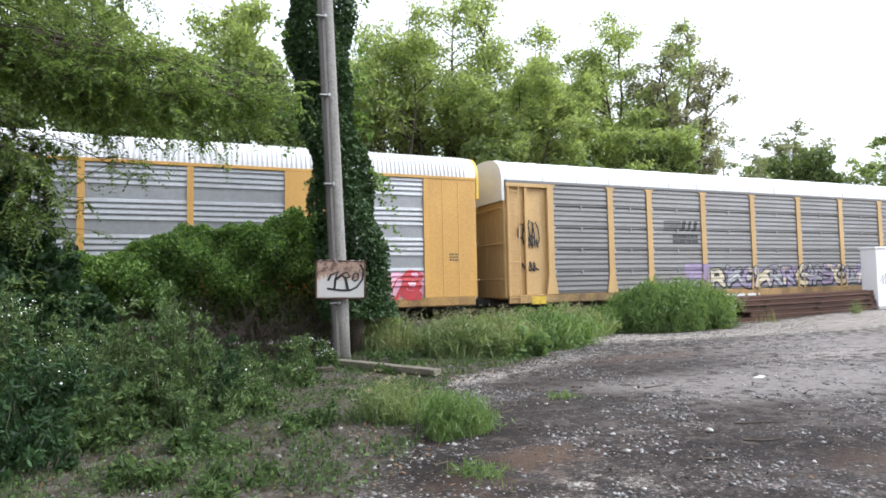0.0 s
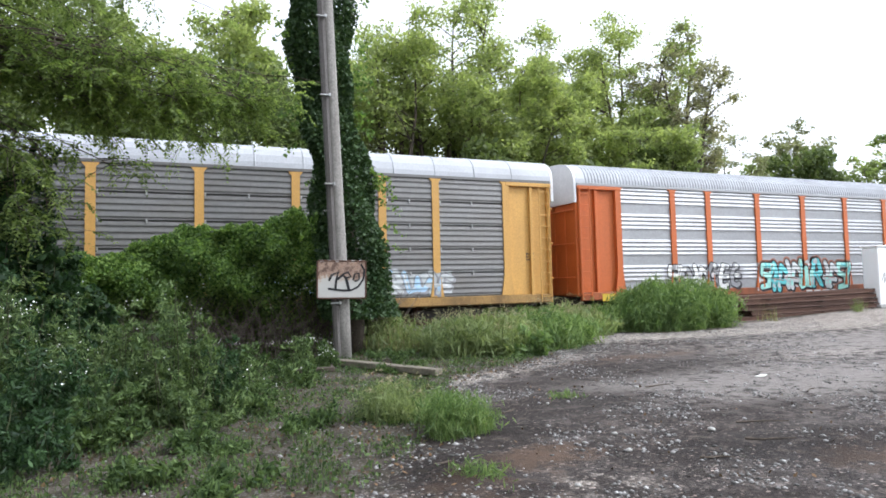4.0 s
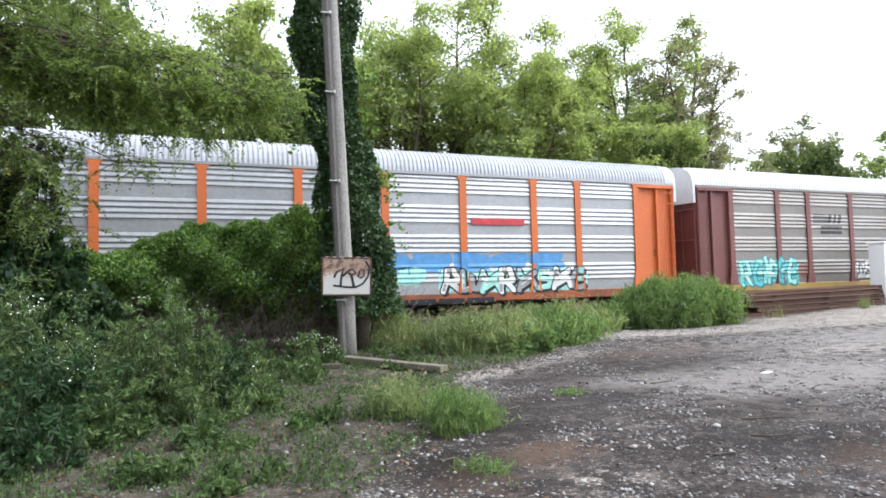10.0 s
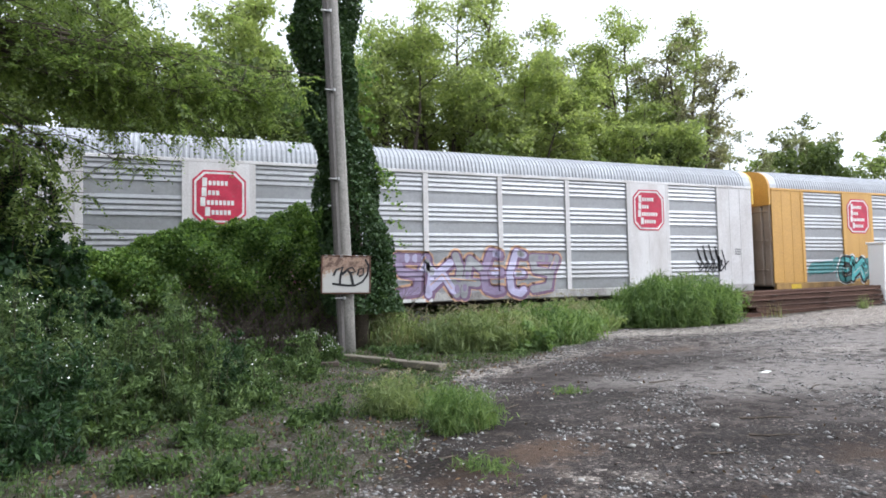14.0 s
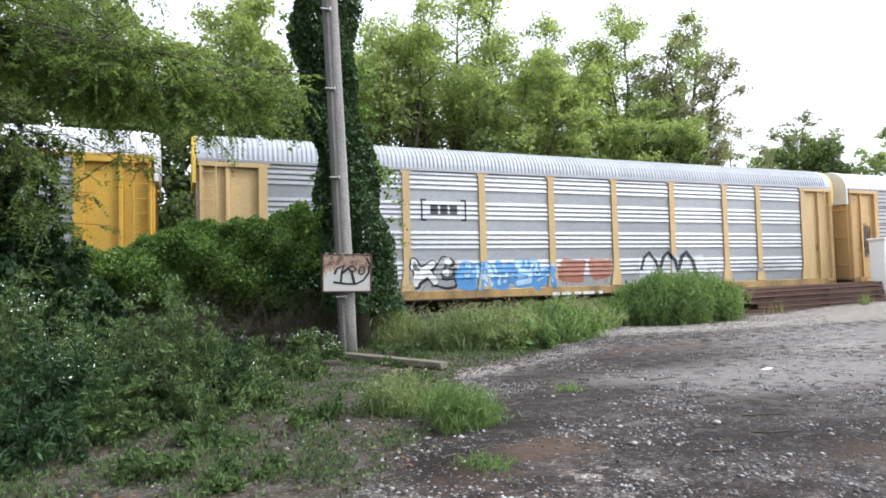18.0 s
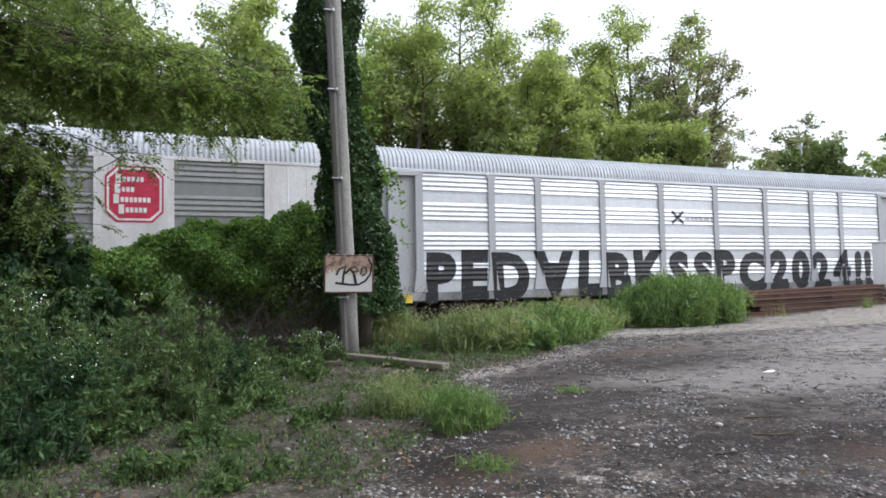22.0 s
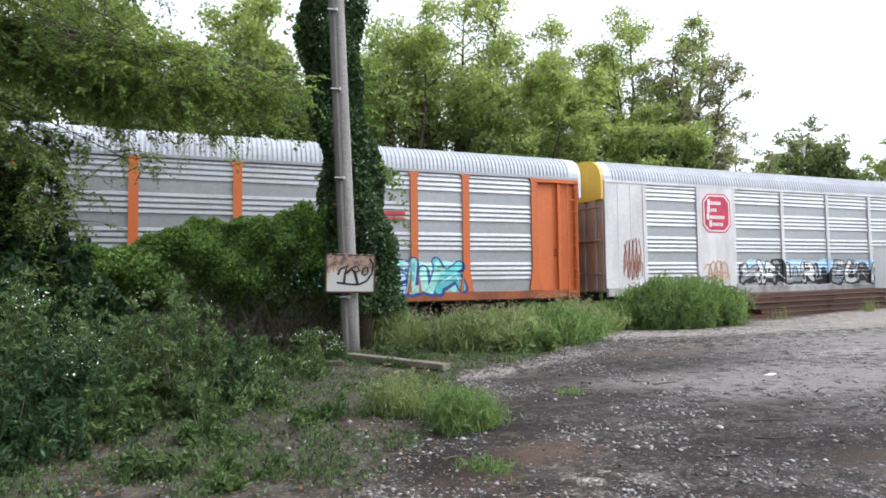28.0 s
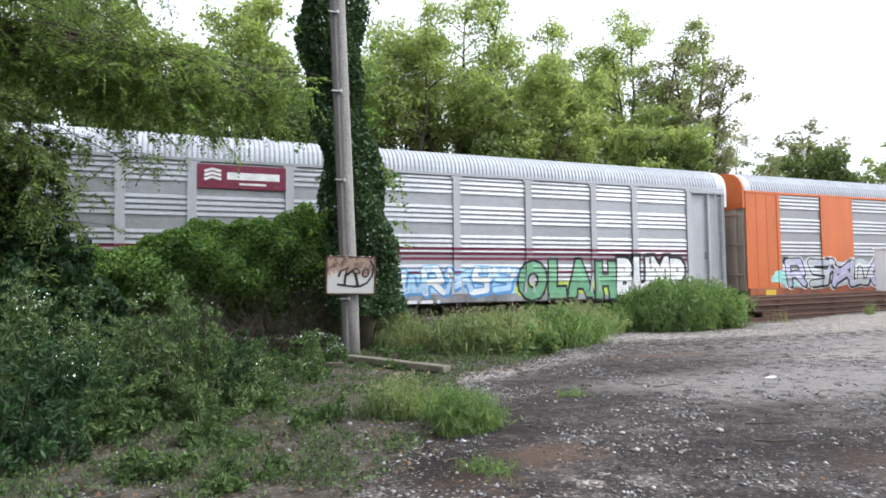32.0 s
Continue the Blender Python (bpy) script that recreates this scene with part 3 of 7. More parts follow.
def end_plates(car, s, kind, side, mat):
    """Plain plate that closes the side beyond the last ribbed sheet, with its upright stiffeners."""
    x0, x1 = (11.8, HALF + 0.1) if s > 0 else (-HALF - 0.1, -11.8)
    y = side * W
    dip = 0.12 * -side if kind == 1 else 0.0
    plate = part("end_plate", box_mesh("end_plate", -0.95, -0.025, Z_DECK, 0.95, 0.025, Z_TOP + 0.03), mat, car)
    plate.location = ((x0 + x1) / 2, y + dip - side * 0.015, 0)
    if kind == 1:
        xs = (x0 + 0.08, x0 + 1.05, x1 - 0.1) if s > 0 else (x1 - 0.08, x1 - 1.05, x0 + 0.1)
        for x in xs:
            p = part("stiffener", box_mesh("stiffener", -0.055, -0.09, Z_DECK - 0.05, 0.055, 0.09, Z_TOP - 0.02), mat, plate)
            p.location = (x - plate.location.x, y - plate.location.y - side * 0.08, 0)
        p = part("header", box_mesh("header", -0.95, -0.1, Z_TOP - 0.14, 0.95, 0.1, Z_TOP + 0.0), mat, plate)
        p.location = (0, y - plate.location.y - side * 0.06, 0)
    else:
        for x in (x0 + 0.62, x0 + 1.22):
            p = part("seam_strip", box_mesh("seam_strip", -0.02, -0.02, Z_DECK, 0.02, 0.02, Z_TOP, bev=0.006), mat, plate)
            p.location = (x - plate.location.x, side * 0.015, 0)


def ladder(car, s, mat):
    lad = new("ladder")
    lad.parent = car
    lad.empty_display_size = 0.1
    lad.location = (s * (HALF - 0.2), -W - 0.045, 0)
    for x in (-0.22, 0.22):
        part("stile", box_mesh("stile", -0.02, -0.015, 0.75, 0.02, 0.015, 5.1, bev=0.005), mat, lad).location.x = x
    for k in range(10):
        part("rung", box_mesh("rung", -0.22, -0.014, 0, 0.22, 0.014, 0.028, bev=0.005), mat, lad).location.z = 0.95 + k * 0.43


def sill_mesh():
    def make():
        g = Geo()
        for s in (-1, 1):
            y0, y1 = (-W - 0.02, -W + 0.12) if s < 0 else (W - 0.12, W + 0.02)
            g.sweep([(y0, Z_SILL + 0.04), (y0, Z_DECK - 0.02), (y0 + 0.03, Z_DECK), (y1, Z_DECK), (y1, Z_SILL), (y0 + 0.05, Z_SILL)], -HALF, HALF, closed=True)
        return g.mesh("side_sill")
    return cached("sill", make)


def eave_mesh():
    def make():
        g = Geo()
        for s in (-1, 1):
            y0, y1 = (-W - 0.03, -W + 0.1) if s < 0 else (W - 0.1, W + 0.03)
            g.box(-HALF - 0.1, y0, Z_TOP, HALF + 0.1, y1, Z_EAVE + 0.02, 0.012)
        return g.mesh("eave_rail")
    return cached("eave", make)


def frame_mesh():
    def make():
        g = Geo()
        g.box(-HALF, -W + 0.12, Z_DECK - 0.12, HALF, W - 0.12, Z_DECK - 0.02, 0.01)
        g.box(-HALF - 0.1, -0.35, 0.55, HALF + 0.1, 0.35, Z_DECK - 0.12, 0.02)
        for k in range(-6, 7):
            x = k * 1.9
            if abs(abs(x) - 9.75) > 1.4:
                g.box(x - 0.06, -W + 0.14, 0.7, x + 0.06, W - 0.14, Z_DECK - 0.12, 0.01)
        for z in (2.45, 3.85):
            g.box(-HALF + 0.2, -W + 0.16, z, HALF - 0.2, W - 0.16, z + 0.06)
        g.tube([(-1.2, -0.7, 0.75), (0.1, -0.7, 0.75)], 0.2, 10)
        return g.mesh("underframe")
    return cached("frame", make)


def coupler_mesh(s):
    def make():
        g = Geo()
        x0, x1 = sorted((s * (HALF + 0.1), s * PITCH / 2))
        g.box(x0, -0.11, 0.66, x1, 0.11, 0.9, 0.03)
        a, b = sorted((s * (PITCH / 2 - 0.28), s * PITCH / 2))
        g.box(a, -0.2, 0.6, b, 0.16, 0.95, 0.05)
        return g.mesh("coupler")
    return cached(("coupler", s), make)


def bogie_mesh():
    def make():
        g = Geo()
        for s in (-1, 1):
            y0, y1 = (s * 1.02 - 0.06, s * 1.02 + 0.06)
            pts = [(-1.25, 0.3), (-1.05, 0.3), (-0.75, 0.34), (-0.35, 0.18), (0.35, 0.18), (0.75, 0.34), (1.05, 0.3), (1.25, 0.3), (1.25, 0.56), (0.9, 0.62), (0.45, 0.66),
                   (-0.45, 0.66), (-0.9, 0.62), (-1.25, 0.56)]
            g.plate(pts, y0, y1)
            for x in (-0.89, 0.89):
                g.tube([(x, s * 0.96, 0.42), (x, s * 1.13, 0.42)], 0.13, 10)
            for x in (-0.16, 0, 0.16):
                g.tube([(x, s * 1.03, 0.26), (x, s * 1.03, 0.58)], 0.07, 8)
        g.box(-0.2, -1.1, 0.4, 0.2, 1.1, 0.6, 0.03)
        return g.mesh("bogie_frame")
    return cached("bogie", make)


def wheel_mesh():
    def make():
        g = Geo()
        g.tube([(0, -0.95, 0), (0, 0.95, 0)], 0.08, 8)
        for s in (-1, 1):
            y = s * 0.75
            ring = [(0.42, y - s * 0.06), (0.42, y + s * 0.08), (0.36, y + s * 0.08), (0.33, y + s * 0.03), (0.14, y + s * 0.02), (0.12, y + s * 0.09), (0.0, y + s * 0.09)]
            ring = [(0.0, y - s * 0.07), (0.45, y - s * 0.07), (0.45, y - s * 0.04)] + ring
            n = 18
            vs = [(r * math.cos(2 * math.pi * k / n), yy, r * math.sin(2 * math.pi * k / n)) for r, yy in ring for k in range(n)]
            fs = [(i * n + k, i * n + (k + 1) % n, (i + 1) * n + (k + 1) % n, (i + 1) * n + k) for i in range(len(ring) - 1) for k in range(n)]
            g.add(vs, fs)
            for a in range(3):
                w = 2.1 * a
                g.tube([(0.24 * math.cos(w), y + s * 0.02, 0.24 * math.sin(w)), (0.24 * math.cos(w), y + s * 0.05, 0.24 * math.sin(w))], 0.035, 6)
        return g.mesh("wheelset")
    return cached("wheel", make)


# ---- paint on the cars ----


def text_mesh(body, bold=0.0, key=None):
    """Flat letters of the built-in font, one unit high, from x = 0; returns the mesh's corners and faces."""
    k = ("text", body, bold)
    if k in MESH:
        return MESH[k]
    cu = bpy.data.curves.new("letters", "FONT")
    cu.body, cu.offset, cu.resolution_u = body, bold, 3
    tmp = new("letters", cu)
    bpy.context.view_layer.update()
    me = bpy.data.meshes.new_from_object(tmp.evaluated_get(bpy.context.evaluated_depsgraph_get()))
    vs = [tuple(v.co) for v in me.vertices]
    fs = [tuple(p.vertices) for p in me.polygons]
    bpy.data.objects.remove(tmp)
    bpy.data.curves.remove(cu)
    bpy.data.meshes.remove(me)
    MESH[k] = (vs, fs)
    return MESH[k]


def letter(ch, x0, x1, z0, z1, y, bold=0.0):
    """One letter of the built-in font, fitted to a box."""
    vs, fs = text_mesh(ch, bold)
    ref, _ = text_mesh(ch, 0.0)
    ax, bx = min(v[0] for v in ref), max(v[0] for v in ref)
    az, bz = min(v[1] for v in ref), max(v[1] for v in ref)
    sx, sz = (x1 - x0) / (bx - ax), (z1 - z0) / (bz - az)
    return [(x0 + (v[0] - ax) * sx, y, z0 + (v[1] - az) * sz) for v in vs], fs


def press(g, car):
    """Lays flat paint on the car's side, so that it follows every rib, post and plate below it."""
    kind, panel = car["side_form"]
    prof = rib_profile(panel)
    pd, pz = np.array([p[0] for p in prof]), np.array([p[1] for p in prof])
    post = 0.13 if kind == 1 else 0.09
    bm = bmesh.new()
    vs = [bm.verts.new(v) for v in g.v]
    for f, m in zip(g.f, g.m):
        if len(set(f)) > 2:
            try:
                bm.faces.new([vs[i] for i in f]).material_index = m
            except ValueError:
                pass
    xs, zs = [v[0] for v in g.v], [v[2] for v in g.v]
    cuts = [((0, 0, z), (0, 0, 1)) for z in [Z_DECK - 0.002] + list(pz) if min(zs) < z < max(zs)]
    edges = [x + s * (post + d) for x in BAYS for s in (-1, 1) for d in (-0.002, 0.006)]
    cuts += [((x, 0, 0), (1, 0, 0)) for x in edges if min(xs) < x < max(xs)]
    for co, no in cuts:
        bmesh.ops.bisect_plane(bm, geom=bm.verts[:] + bm.edges[:] + bm.faces[:], plane_co=co, plane_no=no, dist=1e-5)
    bm.verts.index_update()
    out = Geo()
    for v in bm.verts:
        x, y, z = v.co
        lift = y - FACE
        bay = int(np.searchsorted(BAYS, x)) - 1
        if z < Z_DECK - 0.001:
            base = -W - 0.022
        elif min(abs(x - b) for b in BAYS) < post:
            base = -W - 0.034
        elif bay < 0 or bay > 8:
            base = -W + (0.08 if kind == 1 else -0.012)
        elif kind == 2 and bay in (1, 7):
            base = -W - 0.035
        else:
            base = -W + float(np.interp(z, pz, pd))
        out.v.append((x, base - 0.004 + lift, z))
    out.f = [tuple(v.index for v in f.verts) for f in bm.faces]
    out.m = [f.material_index for f in bm.faces]
    bm.free()
    return out


def group_part(name, parent, label):
    """An empty part that holds the pieces of one painted work."""
    e = new(name)
    e.parent = parent
    e.empty_display_size = 0.1
    e["label"] = label
    return e


def blob(g, cx, cz, rx, rz, y, rng, mat=0, sq=0.55, n=14):
    """Rounded, uneven patch."""
    ph = rng.uniform(0, 6.28)
    pts = []
    for k in range(n):
        a = 2 * math.pi * k / n
        w = 1 + 0.12 * math.sin(3 * a + ph) + rng.uniform(-0.07, 0.07)
        c, s = math.cos(a), math.sin(a)
        pts.append((cx + rx * w * math.copysign(abs(c) ** sq, c), y, cz + rz * w * math.copysign(abs(s) ** sq, s)))
    g.add(pts, [tuple(range(n))], mat)


def stroke(g, pts, width, y, mat=0):
    """Brush or spray line through (x, z) points."""
    n = len(pts)
    vs = []
    for i, (x, z) in enumerate(pts):
        a, b = pts[max(i - 1, 0)], pts[min(i + 1, n - 1)]
        d = Vector((b[0] - a[0], b[1] - a[1]))
        d = d.normalized() if d.length > 1e-6 else Vector((1, 0))
        vs += [(x - d.y * width / 2, y, z + d.x * width / 2), (x + d.y * width / 2, y, z - d.x * width / 2)]
    g.add(vs, [(2 * i, 2 * i + 1, 2 * i + 3, 2 * i + 2) for i in range(n - 1)], mat)


def curly(rng, x0, x1, z0, z1, loops=4, n=26):
    """A looping line inside a box."""
    w, h = x1 - x0, z1 - z0
    p1, p2 = rng.uniform(0, 6.28, 2)
    return [(x0 + w * (0.1 + 0.8 * k / n + 0.1 * math.sin(loops * 6.28 * k / n + p1)), z0 + h * (0.5 + 0.45 * math.sin(loops * 6.28 * k / n + p2) * (0.6 + 0.4 * math.sin(3.0 * k / n)))) for k in range(n)]


def bold_line(g, pts, width, y, mat, seq):
    """Thick line with round joints; each piece lies a hair above the one before."""
    for i, (x, z) in enumerate(pts):
        yy = y - 0.00015 * next(seq)
        g.add([(x + width / 2 * math.cos(6.283 * k / 10), yy, z + width / 2 * math.sin(6.283 * k / 10)) for k in range(10)], [tuple(range(10))], mat)
        if i:
            stroke(g, [pts[i - 1], (x, z)], width, y - 0.00015 * next(seq), mat)


def wild_shape(rng, x0, x1, z0, z1):
    """Two leaning uprights tied by a kinked bar and a hook: one sprayed form, no letter."""
    w, h = x1 - x0, z1 - z0
    at = lambda u, v: (x0 + w * u, z0 + h * v)
    lean, j = rng.uniform(-0.12, 0.16), lambda: rng.uniform(-0.07, 0.07)
    left = [at(0.16 + j(), 0.02), at(0.2 + lean * 0.4 + j(), 0.5), at(0.16 + lean + j(), 0.97)]
    right = [at(0.82 + j(), 0.03 + abs(j())), at(0.8 + lean * 0.4 + j(), 0.5), at(0.8 + lean + j(), 0.95)]
    kind = int(rng.integers(0, 6))
    if kind == 0:
        return [left, [left[2], at(0.6, 1.0), right[1], at(0.3, 0.45)], [at(0.45, 0.45), right[0]]]
    if kind == 1:
        return [[right[2], at(0.5, 1.02), left[1], at(0.3, 0.08), at(0.6, 0.0), right[0]], [at(0.5, 0.5), right[1]]]
    if kind == 2:
        return [[left[2], at(0.3, 0.55), left[0]], [at(0.1, 0.75), at(0.5, 0.55), at(0.95, 0.85)], [at(0.3, 0.2), right[1], at(1.05, 0.1)]]
    if kind == 3:
        return [[right[2], left[2], at(0.25, 0.6), right[1], at(0.78, 0.1), left[0]], [at(0.9, 0.6), at(1.1, 0.95)]]
    if kind == 4:
        return [[left[0], at(0.35, 0.7), at(0.2, 1.05)], [at(0.45, 0.0), at(0.7, 0.95), at(1.05, 0.7)], [at(0.05, 0.4), at(0.95, 0.3)]]
    return [[left[2], left[0], at(0.5, 0.12), at(0.55, 0.7), at(0.62, 0.1), right[0], at(1.05, 0.6)]]


def tag_row(car, x0, x1, z0, z1, fills, edge, seed, n=None, halo=None, label="spray-painted graffiti"):
    """Row of interlocked, outlined forms as on sprayed graffiti that cannot be read."""
    rng = np.random.default_rng(seed)
    top = group_part("graffiti", car, label)
    n = max(2, round((n or (x1 - x0) / 0.75) * 1.05))
    w = (x1 - x0) / n
    mats = [ink(edge)] + [ink(f) for f in fills] + [ink(halo or "white")]
    body = float(np.clip(min(w * 0.27, (z1 - z0) * 0.2), 0.08, 0.26))
    rim = 0.028 + 0.1 * body
    under = Geo()
    top_line = [(x0 - 0.1 + (x1 - x0 + 0.2) * k / (3 * n), z0 + (z1 - z0) * rng.uniform(0.78, 0.98)) for k in range(3 * n + 1)]
    foot_line = [(x, z0 + (z1 - z0) * rng.uniform(0.02, 0.18)) for x, _ in top_line[::-1]]
    under.add([(x, FACE + 0.0027, z) for x, z in foot_line[::-1] + top_line[::-1]], [(i, i + 1, 6 * n - i, 6 * n + 1 - i) for i in range(3 * n)])
    part("painted_ground", press(under, car), ink(fills[-1]), top)
    for k in range(n):
        g, seq = Geo(), iter(range(4000))
        a, b = x0 + (k - 0.16) * w + body / 2, x0 + (k + 1.16) * w - body / 2
        lo, hi = z0 + body / 2 + rng.uniform(-0.05, 0.08), z1 - body / 2 + rng.uniform(-0.12, 0.08)
        form = wild_shape(rng, a, b, lo, hi)
        flip = 0.0006 * (k % 2)
        if halo:
            for p in form:
                bold_line(g, p, body + 2 * rim + 0.16, FACE + 0.0022, len(mats) - 1, iter([0] * 99))
        for p in form:
            bold_line(g, [(x + 0.05, z - 0.05) for x, z in p], body + 2 * rim, FACE + 0.0012 - flip, 0, iter(range(99)))
        for p in form:
            bold_line(g, p, body + 2 * rim, FACE - 0.002 - flip, 0, iter(range(99)))
        f1 = 1 + k % len(fills)
        for p in form:
            bold_line(g, p, body, FACE - 0.0065 - flip, f1, seq)
        m2 = 1 + (k + 1) % len(fills)
        for p in form[:2]:
            c, d = p[0], p[1]
            for f in (0.2, 0.55):
                q = (c[0] + (d[0] - c[0]) * f, c[1] + (d[1] - c[1]) * f)
                blob(g, q[0], q[1], body * 0.36, body * rng.uniform(0.3, 0.7), FACE - 0.0105, rng, m2 if len(fills) > 1 else len(mats) - 1, 0.9, 9)
        p = form[-1]
        stroke(g, [(x - body * 0.22, z + body * 0.26) for x, z in p[:3]], 0.035, FACE - 0.0115, len(mats) - 1)
        if k % 2 == 0:
            u = rng.uniform(a, b)
            stroke(g, [(u, lo - 0.02), (u + 0.02, max(1.0, lo - rng.uniform(0.1, 0.3)))], 0.035, FACE - 0.0118, 0)
        part("painted_shape", press(g, car), mats, top)


def word(car, body, x0, x1, z0, z1, fill, edge, bold=0.03, halo=0.0, label="spray-painted lettering", turned=(), rim=None):
    """Sprayed or stencilled word, letter by letter."""
    top = group_part("lettering", car, label)
    wide = lambda ch: 0.42 if ch == " " else max(v[0] for v in text_mesh(ch)[0]) - min(v[0] for v in text_mesh(ch)[0])
    gap = 0.24 if bold > 0.06 else 0.13
    k = (x1 - x0) / (sum(wide(ch) + gap for ch in body) - gap)
    x = x0
    for n, ch in enumerate(body):
        w = wide(ch)
        if ch != " ":
            g = Geo()
            up, sway = (0.05 * math.sin(n * 2.4 + len(body)), 0.06 * math.sin(n * 1.7 + 1)) if bold > 0.03 else (0, 0)
            layers = [(FACE - 0.004, bold, 0)] + ([(FACE - 0.0004 * (n % 2), bold + (halo or 0.022), 1)] if edge else [])
            if edge and rim:
                layers.append((FACE + 0.002 - 0.0004 * (n % 2), bold + (halo or 0.022) + 0.05, 2))
            for y, fat, slot in layers:
                vs, fs = letter(ch, x, x + w * k, z0, z1, y, fat)
                if n in turned:
                    vs, fs = [(a, b, z0 + z1 - c) for a, b, c in vs], [f[::-1] for f in fs]
                g.add([(a + sway * (c - z0), b, c + up) for a, b, c in vs], fs, slot)
            part("letter", press(g, car), [ink(fill), ink(edge or fill), ink(rim or fill)], top)
        x += (w + gap) * k


def scrawl(car, x0, x1, z0, z1, colour, seed, width=0.05, loops=4, y=None, label="scrawled spray-paint line"):
    rng = np.random.default_rng(seed)
    g = Geo()
    stroke(g, curly(rng, x0, x1, z0, z1, loops), width, y or FACE - 0.008)
    stroke(g, curly(rng, x0 + 0.1 * (x1 - x0), x1, z0, z0 + 0.5 * (z1 - z0), loops - 1), width * 0.8, (y or FACE - 0.008) - 0.001)
    return part("scrawl", press(g, car), ink(colour), car, label)


def smear(car, x0, x1, z0, z1, colour, seed, n=1, label="faded block of sprayed paint", block=False):
    rng = np.random.default_rng(seed)
    g = Geo()
    w = (x1 - x0) / n
    h = z1 - z0
    for k in range(n):
        if block:
            blob(g, x0 + (k + 0.5) * w, (z0 + z1) / 2, w * rng.uniform(0.42, 0.52), h * rng.uniform(0.42, 0.5), FACE + 0.0022, rng, 0, 0.14, 20)
            continue
        for q in range(5):
            blob(g, x0 + (k + rng.uniform(0.3, 0.7)) * w, (z0 + z1) / 2 + h * rng.uniform(-0.16, 0.16), w * rng.uniform(0.22, 0.46), h * rng.uniform(0.2, 0.36), FACE + 0.0022 + 0.0006 * (k % 2) - 0.0001 * q, rng, 0, rng.uniform(0.35, 0.8), 18)
        for q in range(4):
            u = x0 + (k + rng.uniform(0.1, 0.9)) * w
            stroke(g, [(u, z0 + h * rng.uniform(0.3, 0.6)), (u + rng.uniform(-0.1, 0.1), z0 + h * rng.uniform(0.0, 0.2))], 0.05, FACE + 0.001)
    return part("paint_patch", press(g, car), ink(colour), car, label)


def bars(car, x0, x1, z0, z1, rows, colour, fill=0.8, y=None, name="marking", label="stencilled marking", seed=1):
    """Plain bars for small stencils."""
    rng = np.random.default_rng(seed)
    g = Geo()
    h = (z1 - z0) / rows
    for r in range(rows):
        x = x0
        while x < x1 - 0.02:
            w = min(x1 - x, (x1 - x0) * rng.uniform(0.1, 0.3))
            g.plate([(x, z0 + r * h), (x + w * fill, z0 + r * h), (x + w * fill, z0 + r * h + h * 0.62), (x, z0 + r * h + h * 0.62)], (y or FACE) - 0.003, (y or FACE) + 0.001)
            x += w
    return tagged(part(name, g if y else press(g, car), ink(colour), car, label), kind="stuff")


def octagon_badge(car, cx, cz, r):
    """Red eight-sided emblem with a thin white line inside its rim; its lettering as rows of small plain bars behind four tall ones."""
    cut = 0.36 * r

    def ring(inset):
        w, h, c = r * 0.93 - inset, r * 0.99 - inset, cut - inset * 0.4
        return [(cx + a, cz + b) for a, b in ((w, -h + c), (w, h - c), (w - c, h), (-w + c, h), (-w, h - c), (-w, -h + c), (-w + c, -h), (w - c, -h))]

    red = spray("emblem_red", (0.5, 0.035, 0.075))
    b = part("emblem", Geo().plate(ring(0.0), FACE - 0.004, FACE + 0.01), red, car, "red and white eight-sided emblem plate")
    part("emblem_line", Geo().plate(ring(0.05), FACE - 0.006, FACE - 0.003), ink("white"), b)
    part("emblem_field", Geo().plate(ring(0.11), FACE - 0.008, FACE - 0.005), red, b)
    for i, (a, marks) in enumerate(((-0.6, 5), (-0.62, 3), (-0.66, 7), (-0.5, 5))):
        z = cz + r * (0.42 - 0.36 * i)
        g = Geo()
        bar = lambda x0, x1, z0, z1: g.plate([(x0, z0), (x1, z0), (x1, z1), (x0, z1)], FACE - 0.011, FACE - 0.007)
        x = cx + a * r
        bar(x, x + 0.14, z - 0.03, z + 0.29 * r)
        for q in range(marks):
            bar(x + 0.18 + 0.115 * q, x + 0.265 + 0.115 * q, z + 0.01, z + 0.15)
        tagged(part("emblem_bar", g, ink("white"), b), kind="stuff")


